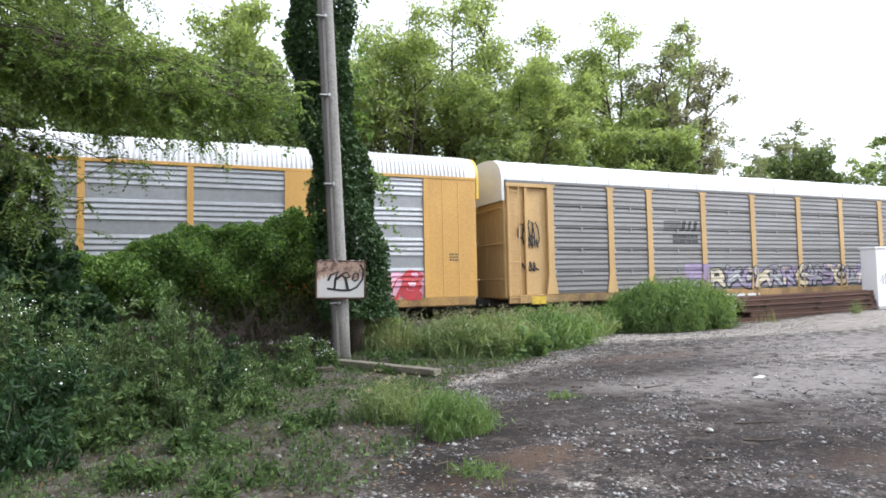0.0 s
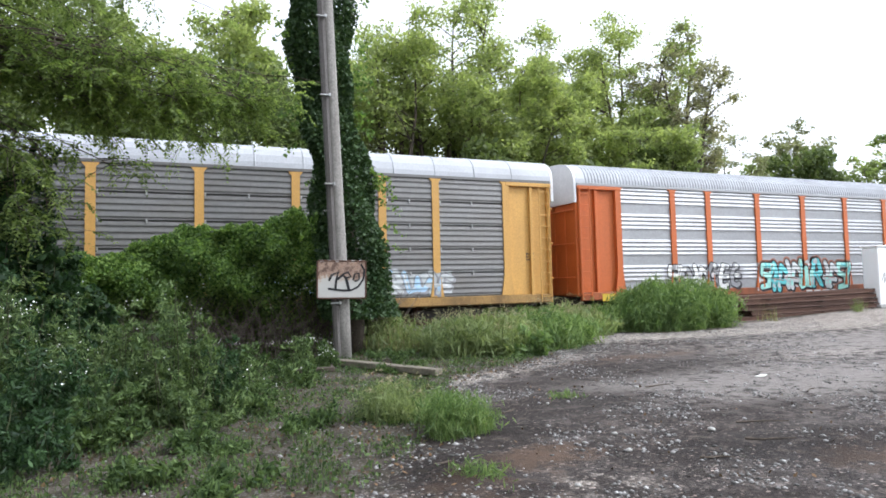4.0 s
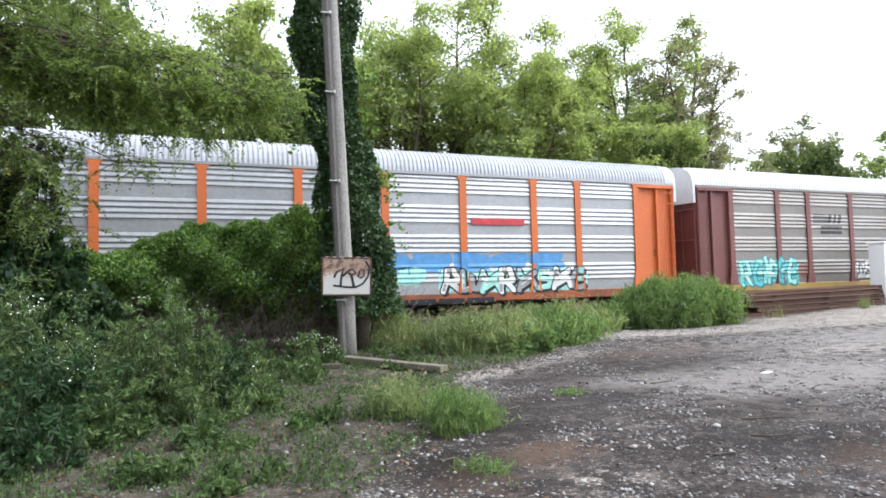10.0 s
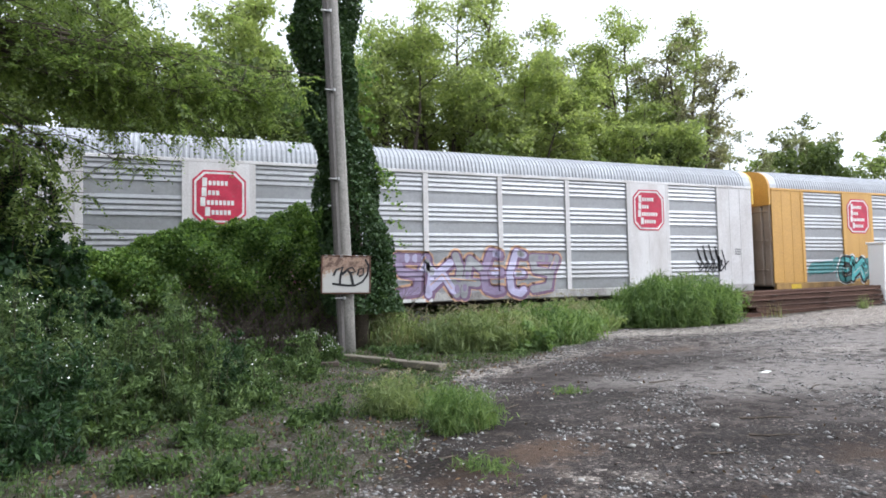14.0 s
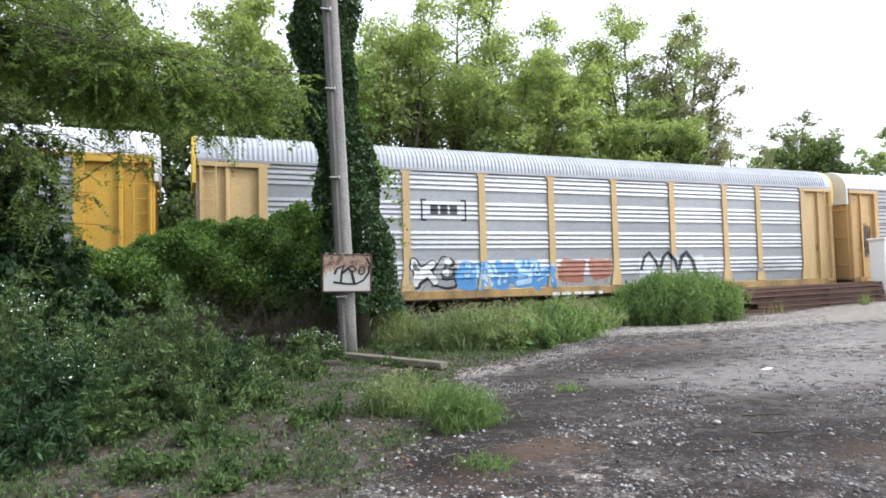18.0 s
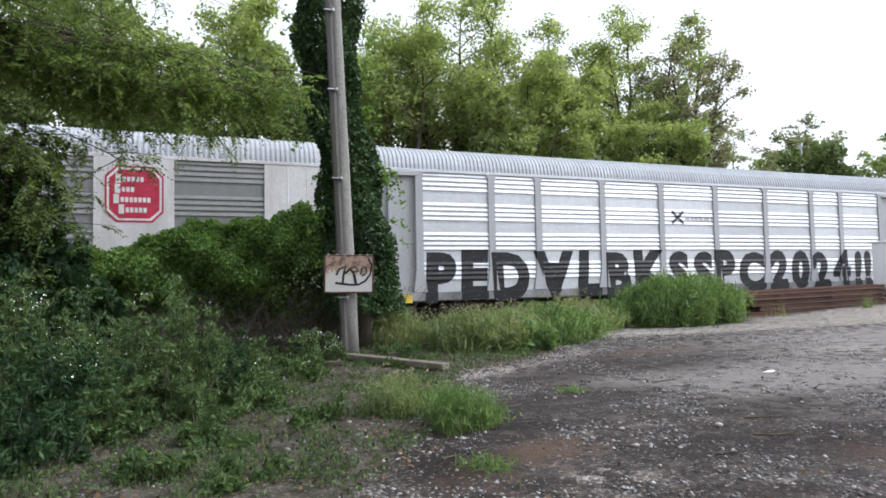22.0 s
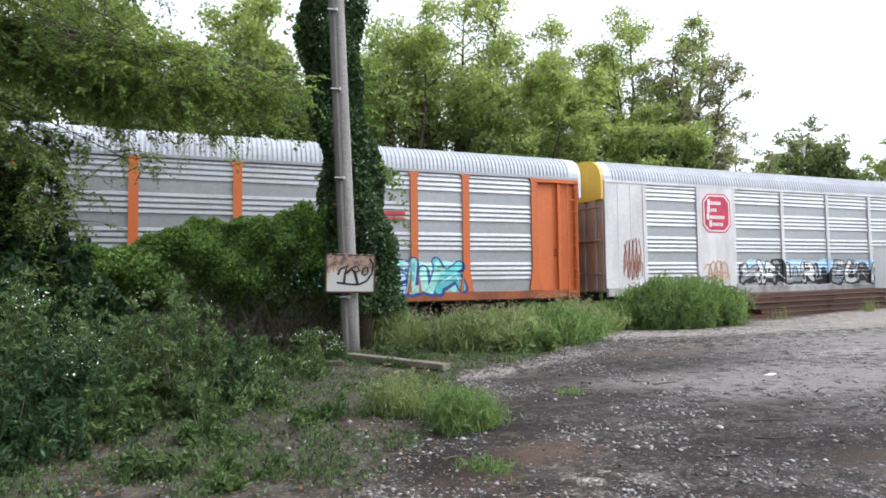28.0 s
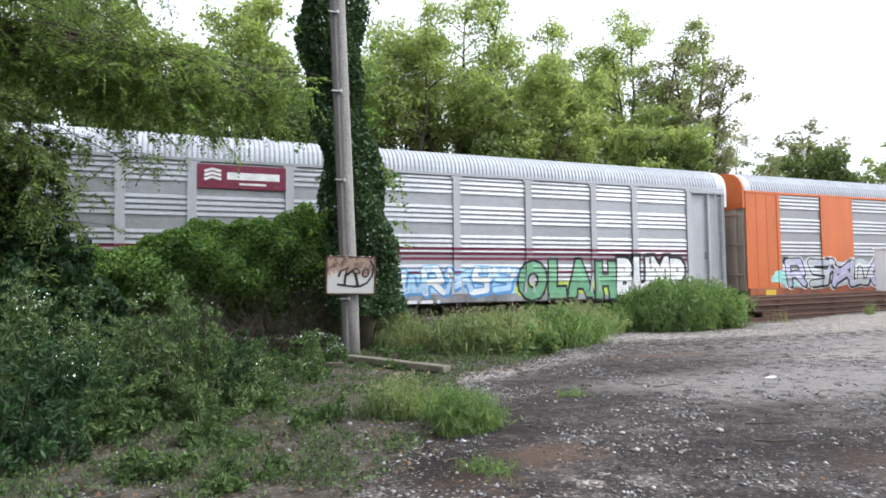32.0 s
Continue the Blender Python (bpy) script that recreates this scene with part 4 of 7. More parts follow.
def shield_badge(car, cx, cz, w, h):
    top, bot = cz + h / 2, cz - h / 2
    out = [(cx - w / 2, top - 0.05), (cx - w / 4, top), (cx, top - 0.04), (cx + w / 4, top), (cx + w / 2, top - 0.05), (cx + w * 0.48, bot + 0.25), (cx + w * 0.3, bot + 0.05), (cx, bot),
           (cx - w * 0.3, bot + 0.05), (cx - w * 0.48, bot + 0.25)]
    b = part("emblem", Geo().plate(out[::-1], FACE - 0.006, FACE + 0.01), ink("white"), car, "shield emblem in blue, white and red")
    k = 0.9
    blue = [(cx - w / 2 * k, top - 0.1), (cx + w / 2 * k, top - 0.1), (cx + w / 2 * k, cz + 0.1), (cx - w / 2 * k, cz + 0.1)]
    part("emblem_field", Geo().plate(blue[::-1], FACE - 0.009, FACE - 0.004), ink("navy"), b)
    g = Geo()
    for i in range(6):
        x = cx - w * 0.42 + i * w * 0.15
        g.plate([(x, bot + 0.18), (x, cz + 0.07), (x + w * 0.085, cz + 0.07), (x + w * 0.085, bot + 0.18)], FACE - 0.009, FACE - 0.004)
    part("emblem_stripes", g, ink("red"), b)
    g = Geo()
    for z in (0.0, 0.22):
        g.plate([(cx - w * 0.36, cz + 0.2 + z), (cx - w * 0.36, cz + 0.33 + z), (cx + w * 0.36, cz + 0.33 + z), (cx + w * 0.36, cz + 0.2 + z)], FACE - 0.012, FACE - 0.008)
    tagged(part("emblem_bar", g, ink("white"), b), kind="stuff")


def stripe_mark(car, x0, x1, z, colour="black"):
    """Speed-line mark: thin lines that run into a block."""
    g = Geo()
    w = x1 - x0
    for i in range(5):
        zz = z + 0.09 * i
        g.plate([(x0, zz), (x0, zz + 0.045), (x0 + w * 0.5, zz + 0.045), (x0 + w * 0.5, zz)], FACE - 0.003, FACE + 0.001)
    for a, b in ((0.5, 0.66), (0.69, 0.82), (0.85, 1.0)):
        g.plate([(x0 + w * a, z), (x0 + w * a + 0.1, z + 0.42), (x0 + w * b, z + 0.42), (x0 + w * b - 0.1, z)], FACE - 0.003, FACE + 0.001)
    part("rail_mark", press(g, car), ink(colour), car, "dark striped company mark")
    bars(car, x0 + 0.25 * w, x1, z - 0.5, z - 0.06, 2, colour, 0.9, seed=3)


TRUCKS = []  # wheelsets with their car's number


def rack_car(number, kind, trim, sheets, roof, ribbed, sill=None, panel=2, blank=None, door=None, hood=None, label=""):
    """A covered car carrier: ribbed side sheets between posts, plain end plates, curved roof, folding end doors, two four-wheel bogies."""
    car = thing("rail_car", label, "rail car", "cars of the train")
    car["side_form"] = (kind, panel)
    blank = blank or trim
    for s in (-1, 1):
        mirror = Matrix.Identity(4) if s < 0 else Matrix.Rotation(math.pi, 4, "Z")
        for i in range(9):
            a, b = BAYS[i], BAYS[i + 1]
            plain = kind == 2 and i in (1, 7)
            if plain:
                me = cached(("blank", s), lambda: Geo().box(-0.96, -W - 0.028, Z_DECK, 0.96, -W + 0.03, Z_TOP, 0.008).box(-0.012, -W - 0.034, Z_DECK, 0.012, -W - 0.02, 3.1).mesh("plain_panel"))
                p = part("plain_panel", me, blank, car)
            else:
                p = part("side_sheet", sheet_mesh(b - a, panel), sheets, car)
            p.matrix_local = mirror @ Matrix.Translation(((a + b) / 2 * (1 if s < 0 else -1), 0, 0))
        if panel == 1 and s < 0:
            for i in range(9):
                for r in (1, 2, 3, 4):
                    z = Z_DECK + r * (Z_TOP - Z_DECK) / 5
                    for x in ((BAYS[i] + BAYS[i + 1]) / 2, BAYS[i] + 0.17):
                        part("seam_clip", box_mesh("seam_clip", -0.025, -0.03, -0.06, 0.025, 0.01, 0.06, bev=0.006), ZINC, car).location = (x, -W, z)
        for x in BAYS:
            p = part("post", post_mesh(kind == 1), trim, car)
            p.matrix_local = mirror @ Matrix.Translation((x * (1 if s < 0 else -1), 0, 0))
    for s in (-1, 1):
        for side in (-1, 1):
            end_plates(car, s, kind, side, trim)
        end_doors(car, s, kind, door or trim)
        part("end_hood", arch_mesh(s), hood or R_WHITE, car)
        if kind == 1:
            ladder(car, s, trim)
        part("coupler", coupler_mesh(s), DARK_STEEL, car)
        bogie = part("bogie", bogie_mesh(), DARK_STEEL, car)
        bogie.location = (s * 9.75, 0, 0)
        for w in (-0.89, 0.89):
            ws = part("wheelset", wheel_mesh(), RUST, bogie, smooth=False)
            ws.location = (w, 0, 0.45)
            TRUCKS.append((ws, number))
    part("roof", roof_mesh(ribbed), roof, car)
    part("eave_rail", eave_mesh(), blank if kind == 2 or trim == GOLD else sheets, car)
    part("side_sill", sill_mesh(), sill or grimy(trim), car)
    part("underframe", frame_mesh(), DARK_STEEL, car)
    bars(car, HALF - 0.95, HALF - 0.6, 2.3, 2.6, 3, "char", 0.6, seed=number + 40, y=-W - 0.012 if kind == 2 else -W + 0.1)
    bars(car, -3.5 + (number % 4), -1.2 + (number % 4), 0.74, 0.92, 1, "white", 0.75, seed=number + 60, y=-W - 0.024)
    g = Geo().box(-HALF + 0.9, -W - 0.03, 0.7, -HALF + 1.5, -W - 0.015, 0.98)
    part("placard", g, spray("sign_yellow", (0.7, 0.48, 0.04)), car, "yellow consolidated stencil plate")
    return car


SILL_TONE = dict(pale_yellow=(0.44, 0.28, 0.1), faded_yellow=(0.42, 0.26, 0.1), warm_yellow=(0.42, 0.25, 0.08), bright_yellow=(0.5, 0.3, 0.04), orange_paint=(0.36, 0.1, 0.03), oxide_red=(0.14, 0.05, 0.04),
                 white_paint=(0.5, 0.48, 0.46), silver_paint=(0.34, 0.34, 0.35))


def grimy(trim):
    """The same paint, caked with road dirt, for the sill."""
    return paint(trim.name + "_grimy", SILL_TONE[trim.name], 0.9, 0.75, (0.05, 0.035, 0.028), 0.0, 0.3)


YEL = paint("faded_yellow", (0.58, 0.375, 0.155))
YEL2 = paint("warm_yellow", (0.62, 0.35, 0.09), 0.25)
YEL3 = paint("pale_yellow", (0.58, 0.41, 0.19))
GOLD = paint("bright_yellow", (0.62, 0.37, 0.045), 0.35)
ORANGE = paint("orange_paint", (0.58, 0.135, 0.025), 0.3)
OXIDE = paint("oxide_red", (0.17, 0.055, 0.05), 0.3)
WHITE = paint("white_paint", (0.7, 0.68, 0.675), 0.6, dirt=(0.3, 0.25, 0.22))
SILVER = paint("silver_paint", (0.42, 0.425, 0.435), 0.45, dirt=(0.24, 0.22, 0.2))
G_DARK = galvanised("weathered_sheet", (0.2, 0.197, 0.192), 0.55, 0.4, (0.15, 0.13, 0.11), 0.48)
G_MID = galvanised("grey_sheet", (0.3, 0.3, 0.307), 0.4, 0.5, rough=0.42)
G_MESH = galvanised("dull_grey_sheet", (0.27, 0.272, 0.27), 0.35, 0.2, (0.2, 0.19, 0.175), 0.55)
G_WARM = galvanised("dust_coated_sheet", (0.25, 0.235, 0.215), 0.55, 0.45, (0.16, 0.13, 0.1), 0.45)
G_LITE = galvanised("bright_sheet", (0.37, 0.377, 0.388), 0.35, 0.5, rough=0.42)
G_MAX = galvanised("pale_sheet", (0.64, 0.65, 0.67), 0.15, 0.45, rough=0.42)
R_WHITE = paint("white_roof", (0.7, 0.7, 0.71), 0.25, dirt=(0.46, 0.43, 0.41))
R_GREY = paint("grey_roof", (0.45, 0.465, 0.495), 0.35, dirt=(0.3, 0.28, 0.28))
DOOR_RUST = paint("rusty_doors", (0.4, 0.33, 0.27), 0.8, dirt=(0.12, 0.06, 0.03))
HOOD_YEL = paint("hood_yellow", (0.72, 0.47, 0.06), 0.2)
CARS = []


def train():
    add = CARS.append
    # 0
    c = rack_car(0, 1, YEL, G_DARK, R_WHITE, False, panel=1, label="faded yellow car carrier with weathered dark grey sheets")
    stripe_mark(c, -6.4, -4.6, 3.5)
    tag_row(c, -4.0, 12.0, 1.1, 2.05, ["cream", "grey", "purple"], "black", 11, 18)
    smear(c, -5.5, -3.6, 1.2, 2.2, "purple", 5)
    scrawl(c, -13.2, -12.2, 2.7, 3.9, "black", 7)
    scrawl(c, -13.1, -12.3, 1.9, 2.3, "black", 8)
    add(c)
    # 1
    c = rack_car(1, 2, YEL2, G_LITE, R_WHITE, True, door=DOOR_RUST, hood=HOOD_YEL, label="yellow car carrier with bright galvanised sheets and white roof")
    stripe_mark(c, -6.7, -4.4, 3.55)
    tag_row(c, -9.6, -6.0, 1.1, 2.1, ["peach", "pink"], "brown", 21, 4)
    tag_row(c, -6.0, -1.6, 1.15, 1.9, ["lilac", "pale"], "purple", 22, 6)
    word(c, "SADA", 0.95, 3.6, 1.15, 2.0, "black", None, 0.06)
    tag_row(c, 4.6, 8.6, 1.05, 2.1, ["red", "orange"], "brown", 23, 5)
    tag_row(c, 8.9, 11.6, 1.05, 2.0, ["red", "pink"], "red", 24, 3)
    add(c)
    # 2
    c = rack_car(2, 1, ORANGE, G_LITE, R_GREY, True, label="orange car carrier with galvanised sheets and grey ribbed roof")
    part("marking_board", Geo().box(4.6, FACE - 0.003, 3.5, 6.6, FACE + 0.02, 3.62).box(4.6, FACE - 0.002, 3.66, 6.6, FACE + 0.02, 3.78), ink("red"), c)
    tag_row(c, -4.4, 1.4, 0.85, 2.25, ["mint", "aqua", "pale"], "black", 31, 7, "rust")
    tag_row(c, 3.2, 8.3, 1.0, 2.3, ["mint", "sky"], "black", 32, 6, "rust")
    tag_row(c, -9.5, -5.4, 1.05, 2.1, ["white", "grey"], "black", 33, 6)
    add(c)
    # 3
    c = rack_car(3, 1, YEL2, G_DARK, R_GREY, False, panel=1, label="yellow car carrier with dark grey sheets and shield emblem")
    part("plain_panel", Geo().box(-9.02, FACE - 0.001, 3.05, -7.16, -W + 0.02, Z_TOP - 0.02, 0.008), YEL2, c)
    shield_badge(c, -8.1, 4.2, 1.2, 1.5)
    word(c, "BUILDING AMERICA", -6.7, -2.2, 4.05, 4.32, "black", None, 0.025)
    tag_row(c, -11.4, -5.0, 1.1, 2.05, ["sky", "white", "blue"], "black", 41, 9)
    tag_row(c, -4.3, 2.0, 1.15, 2.1, ["white", "pale"], "black", 42, 6)
    tag_row(c, 3.0, 9.5, 1.15, 1.95, ["sky", "pale"], "grey", 43, 8)
    add(c)
    # 4
    c = rack_car(4, 1, YEL, G_DARK, R_WHITE, False, panel=1, label="faded yellow car carrier, grey sheets with worn red and white paint")
    rng = np.random.default_rng(3)
    for i in range(9):
        a, b = BAYS[i] + 0.14, BAYS[i + 1] - 0.14
        x = a
        while x < b - 0.25:
            w = min(b - x, rng.uniform(0.35, 0.95))
            z0 = rng.uniform(1.1, 1.5) if rng.uniform() < 0.6 else 1.9
            smear(c, x - 0.08, min(b + 0.1, x + w + 0.08), 1.06 if z0 < 1.6 else 1.5, rng.uniform(2.3, 2.95), ("faded_red", "faded_white", "faded_red", "faded_grey")[int(rng.integers(0, 4))], int(x * 31 + 900), label="worn remains of red and white paint", block=True)
            x += w
    stripe_mark(c, -6.8, -4.6, 3.75)
    word(c, "R1", -3.9, -3.5, 0.74, 0.98, "white", None, 0.0, label="stencilled white lettering")
    add(c)
    # 5
    c = rack_car(5, 1, OXIDE, G_WARM, R_WHITE, True, sill=paint("sill_mustard", (0.4, 0.26, 0.06), 0.5), label="oxide red car carrier with dust-coated grey sheets")
    stripe_mark(c, -6.8, -4.9, 3.75)
    tag_row(c, -11.4, -8.0, 0.95, 2.15, ["mint", "aqua"], "teal", 61, 5)
    smear(c, -7.9, -7.2, 1.1, 2.1, "brown", 62)
    tag_row(c, -4.1, 0.8, 1.15, 1.95, ["pale", "white"], "black", 63, 8)
    tag_row(c, 2.0, 4.4, 1.15, 1.9, ["green", "cream"], "grey", 64, 4)
    tag_row(c, 4.4, 7.2, 1.15, 2.15, ["pale", "cream"], "grey", 65, 3)
    add(c)
    # 6
    c = rack_car(6, 1, ORANGE, G_LITE, R_GREY, True, label="orange car carrier with bright sheets and blue graffiti")
    part("marking_board", Geo().box(4.6, FACE - 0.003, 3.45, 6.7, FACE + 0.02, 3.68), ink("red"), c)
    smear(c, 0.9, 8.3, 1.7, 2.55, "blue", 71, 5)
    tag_row(c, 3.4, 9.3, 1.0, 1.95, ["white", "grey", "mint"], "black", 72, 8)
    tag_row(c, -7.0, -0.6, 1.15, 2.1, ["sky", "mint", "blue"], "black", 73, 9, "white")
    smear(c, -0.4, 2.8, 1.2, 2.1, "mint", 74, 3)
    bars(c, 1.0, 5.5, 0.7, 1.0, 1, "black", 0.9, seed=75)
    add(c)
    # 7
    c = rack_car(7, 2, YEL2, G_LITE, R_GREY, True, door=DOOR_RUST, hood=YEL2, label="yellow car carrier with bright sheets and two red emblems")
    octagon_badge(c, -8.09, 4.1, 0.82)
    octagon_badge(c, 8.09, 4.1, 0.82)
    smear(c, -11.6, -5.0, 1.3, 2.2, "teal", 81, 4)
    tag_row(c, -9.6, -4.0, 1.05, 2.2, ["teal", "aqua"], "black", 82, 7, "white")
    smear(c, -4.0, 0.2, 1.5, 2.1, "teal", 83, 3)
    tag_row(c, -1.2, 7.2, 1.05, 2.35, ["purple", "pale", "plum", "teal", "pale", "sky"], "plum", 84, 10)
    tag_row(c, 7.2, 10.2, 1.1, 2.3, ["rust", "peach"], "brown", 85, 3)
    add(c)
    # 8
    c = rack_car(8, 2, WHITE, G_LITE, R_GREY, True, door=DOOR_RUST, hood=HOOD_YEL, label="white car carrier with galvanised sheets and two red emblems")
    octagon_badge(c, -8.09, 4.1, 0.82)
    octagon_badge(c, 8.09, 4.1, 0.82)
    tag_row(c, -2.6, 3.6, 0.85, 2.5, ["purple", "lilac", "grey"], "plum", 91, 6, "peach")
    tag_row(c, -11.0, -5.6, 1.1, 2.1, ["magenta", "pink"], "brown", 92, 7)
    scrawl(c, 10.3, 12.3, 1.5, 2.8, "black", 93, 0.08, 5)
    bars(c, 8.3, 9.0, 1.3, 1.6, 1, "black", 0.6, seed=94)
    add(c)
    # 9
    c = rack_car(9, 1, YEL, G_MID, R_WHITE, False, panel=1, label="faded yellow car carrier with grey sheets and white roof")
    stripe_mark(c, -6.9, -4.6, 3.55)
    tag_row(c, -7.6, -6.0, 1.05, 2.2, ["cream", "white"], "brown", 101, 2)
    tag_row(c, -6.0, 1.6, 1.05, 2.15, ["mint", "aqua", "peach"], "teal", 102, 9, "peach")
    tag_row(c, 1.8, 8.8, 1.05, 2.15, ["pink", "mint", "lilac"], "aqua", 103, 9)
    scrawl(c, -13.1, -12.1, 1.9, 3.8, "black", 104, 0.05, 5)
    add(c)
    # 10
    c = rack_car(10, 1, YEL3, G_LITE, R_GREY, True, door=DOOR_RUST, hood=HOOD_YEL, label="yellow car carrier with silver sheets and bracketed company mark")
    g = Geo()
    for x, s in ((-6.6, 1), (-4.9, -1)):
        g.plate([(x, 3.45), (x, 4.2), (x + 0.06 * s, 4.2), (x + 0.06 * s, 3.45)][::s], FACE - 0.003, FACE + 0.001)
        g.plate([(x, 3.45), (x, 3.51), (x + 0.2 * s, 3.51), (x + 0.2 * s, 3.45)][::s], FACE - 0.003, FACE + 0.001)
        g.plate([(x, 4.14), (x, 4.2), (x + 0.2 * s, 4.2), (x + 0.2 * s, 4.14)][::s], FACE - 0.003, FACE + 0.001)
    for k in range(3):
        g.plate([(-6.25 + k * 0.36, 3.68), (-6.25 + k * 0.36, 4.0), (-5.97 + k * 0.36, 4.0), (-5.97 + k * 0.36, 3.68)], FACE - 0.003, FACE + 0.001)
    part("rail_mark", press(g, c), ink("black"), c, "black bracketed company mark")
    tag_row(c, -12.0, -8.9, 1.05, 2.2, ["aqua", "mint"], "teal", 111, 3)
    tag_row(c, -7.0, -5.4, 1.1, 2.2, ["white", "grey"], "black", 112, 2)
    tag_row(c, -5.4, -1.5, 1.05, 2.0, ["blue", "sky"], "blue", 113, 5)
    smear(c, -1.2, 1.3, 1.1, 2.3, "rust", 114, 2)
    smear(c, 2.2, 6.2, 1.1, 2.25, "pale", 115, 3)
    g = Geo()
    for k in range(3):
        x = 2.6 + k * 0.95
        stroke(g, [(x, 1.6), (x + 0.2, 2.1), (x + 0.45, 2.3), (x + 0.75, 1.95), (x + 1.0, 1.2)], 0.13 + 0.03 * k, FACE - 0.012)
    part("painted_shape", press(g, c), ink("black"), c, "black spray-painted arches")
    scrawl(c, 7.6, 11.0, 1.4, 1.9, "grey", 116, 0.06, 6)
    add(c)
    # 11
    c = rack_car(11, 1, GOLD, G_LITE, R_WHITE, True, panel=1, label="bright yellow car carrier with silver sheets and shield emblem")
    part("plain_panel", Geo().box(-9.02, FACE - 0.001, 3.1, -7.16, -W + 0.02, Z_TOP - 0.02, 0.008), GOLD, c)
    shield_badge(c, -8.1, 4.35, 0.95, 1.15)
    bars(c, -8.8, -7.4, 3.35, 3.5, 1, "brown", 0.9, seed=120)
    smear(c, -9.2, -1.2, 1.05, 2.2, "rust", 121, 5)
    smear(c, -8.4, -2.0, 1.0, 1.5, "aqua", 125, 5)
    word(c, "OHDEC", -8.6, -1.7, 1.0, 2.2, "char", "rust", 0.075, 0.035, label="black graffiti lettering with rust and white outline", rim="white")
    tag_row(c, -0.9, 3.6, 1.1, 2.0, ["purple", "lime", "lilac"], "magenta", 122, 6)
    tag_row(c, 4.2, 8.9, 1.05, 2.0, ["pale", "cream"], "black", 123, 6, "white")
    tag_row(c, 9.0, 11.6, 1.05, 1.95, ["white", "blue"], "navy", 124, 3)
    add(c)
    # 12
    c = rack_car(12, 1, SILVER, G_MAX, R_GREY, True, hood=HOOD_YEL, label="pale silver car carrier with huge black lettering along its foot")
    g = Geo()
    stroke(g, [(-0.9, 3.55), (-0.3, 4.05)], 0.12, FACE - 0.002)
    stroke(g, [(-0.9, 4.05), (-0.3, 3.55)], 0.12, FACE - 0.003)
    part("rail_mark", press(g, c), ink("black"), c, "black crossed company mark")
    bars(c, -0.2, 1.3, 3.7, 3.9, 1, "grey", 0.8, seed=130)
    word(c, "PEDALBKSSPC2024!!!", -11.5, 11.6, 0.85, 2.3, "black", None, 0.065, label="huge black graffiti lettering", turned=(3,))
    add(c)
    # 13
    c = rack_car(13, 2, WHITE, G_MESH, R_GREY, True, door=DOOR_RUST, hood=HOOD_YEL, label="white car carrier with dark mesh sheets and two red emblems")
    octagon_badge(c, -8.09, 4.1, 0.82)
    octagon_badge(c, 8.09, 4.1, 0.82)
    smear(c, -6.0, -0.6, 1.05, 1.6, "blue", 140, 3)
    smear(c, 0.0, 11.8, 1.05, 1.5, "aqua", 141, 5)
    word(c, "THE STREET NINJAS", -11.6, 11.7, 1.25, 2.3, "black", "white", 0.07, 0.02, label="huge black graffiti lettering with white shading")
    smear(c, -6.6, -5.8, 1.2, 2.3, "lime", 142)
    add(c)
    # 14
    c = rack_car(14, 1, SILVER, G_LITE, R_GREY, True, label="silver car carrier with maroon stripes and maroon sign board")
    stripes(c)
    sign_board(c, -7.0, -4.4)
    word(c, "AW", -10.2, -8.1, 1.35, 2.15, "black", "white", 0.05, label="black graffiti lettering")
    smear(c, -7.6, -1.4, 1.0, 1.7, "lilac", 152, 4)
    word(c, "WETCH", -7.4, -1.5, 0.95, 2.1, "black", "lilac", 0.06, 0.05, label="black graffiti lettering")
    smear(c, -1.0, 6.3, 1.15, 2.2, "lilac", 153, 4)
    word(c, "KYZE", -1.2, 3.0, 1.1, 2.15, "black", "lilac", 0.05, label="black graffiti lettering")
    word(c, "PNK", 3.7, 6.3, 1.15, 2.0, "black", "pink", 0.04, label="black graffiti lettering")
    tag_row(c, 6.6, 11.6, 1.1, 1.95, ["black", "aqua", "red"], "white", 154, 7)
    add(c)
    # 15
    c = rack_car(15, 2, WHITE, G_LITE, R_GREY, True, door=DOOR_RUST, hood=HOOD_YEL, label="grubby white car carrier with two red emblems")
    octagon_badge(c, -8.09, 4.1, 0.82)
    octagon_badge(c, 8.09, 4.1, 0.82)
    smear(c, -7.0, 2.3, 1.2, 2.3, "sky", 160, 4)
    tag_row(c, -6.8, 2.2, 1.1, 2.1, ["grey", "white", "black"], "black", 161, 10)
    word(c, "FOOD", 4.2, 7.0, 1.25, 1.9, "white", "black", 0.05)
    scrawl(c, -13.0, -11.9, 1.3, 3.2, "rust", 162, 0.05, 5)
    scrawl(c, -8.9, -7.4, 1.2, 2.2, "peach", 163, 0.07, 4)
    add(c)
    # 16
    c = rack_car(16, 1, ORANGE, G_LITE, R_GREY, True, label="orange car carrier with bright sheets and long graffiti")
    part("marking_board", Geo().box(4.6, FACE - 0.003, 3.5, 6.8, FACE + 0.02, 3.58).box(4.6, FACE - 0.002, 3.66, 6.8, FACE + 0.02, 3.78), ink("red"), c)
    tag_row(c, -9.8, -5.0, 0.85, 2.25, ["black", "char"], "white", 171, 5)
    tag_row(c, -4.9, 1.8, 0.85, 2.25, ["brown", "rust", "char"], "black", 172, 7, "pale")
    tag_row(c, 2.2, 8.8, 0.95, 2.25, ["sky", "mint", "aqua", "mint"], "navy", 173, 7)
    add(c)
    # 17
    c = rack_car(17, 2, ORANGE, G_MID, R_GREY, True, door=DOOR_RUST, hood=ORANGE, label="orange car carrier with grey sheets and lilac graffiti")
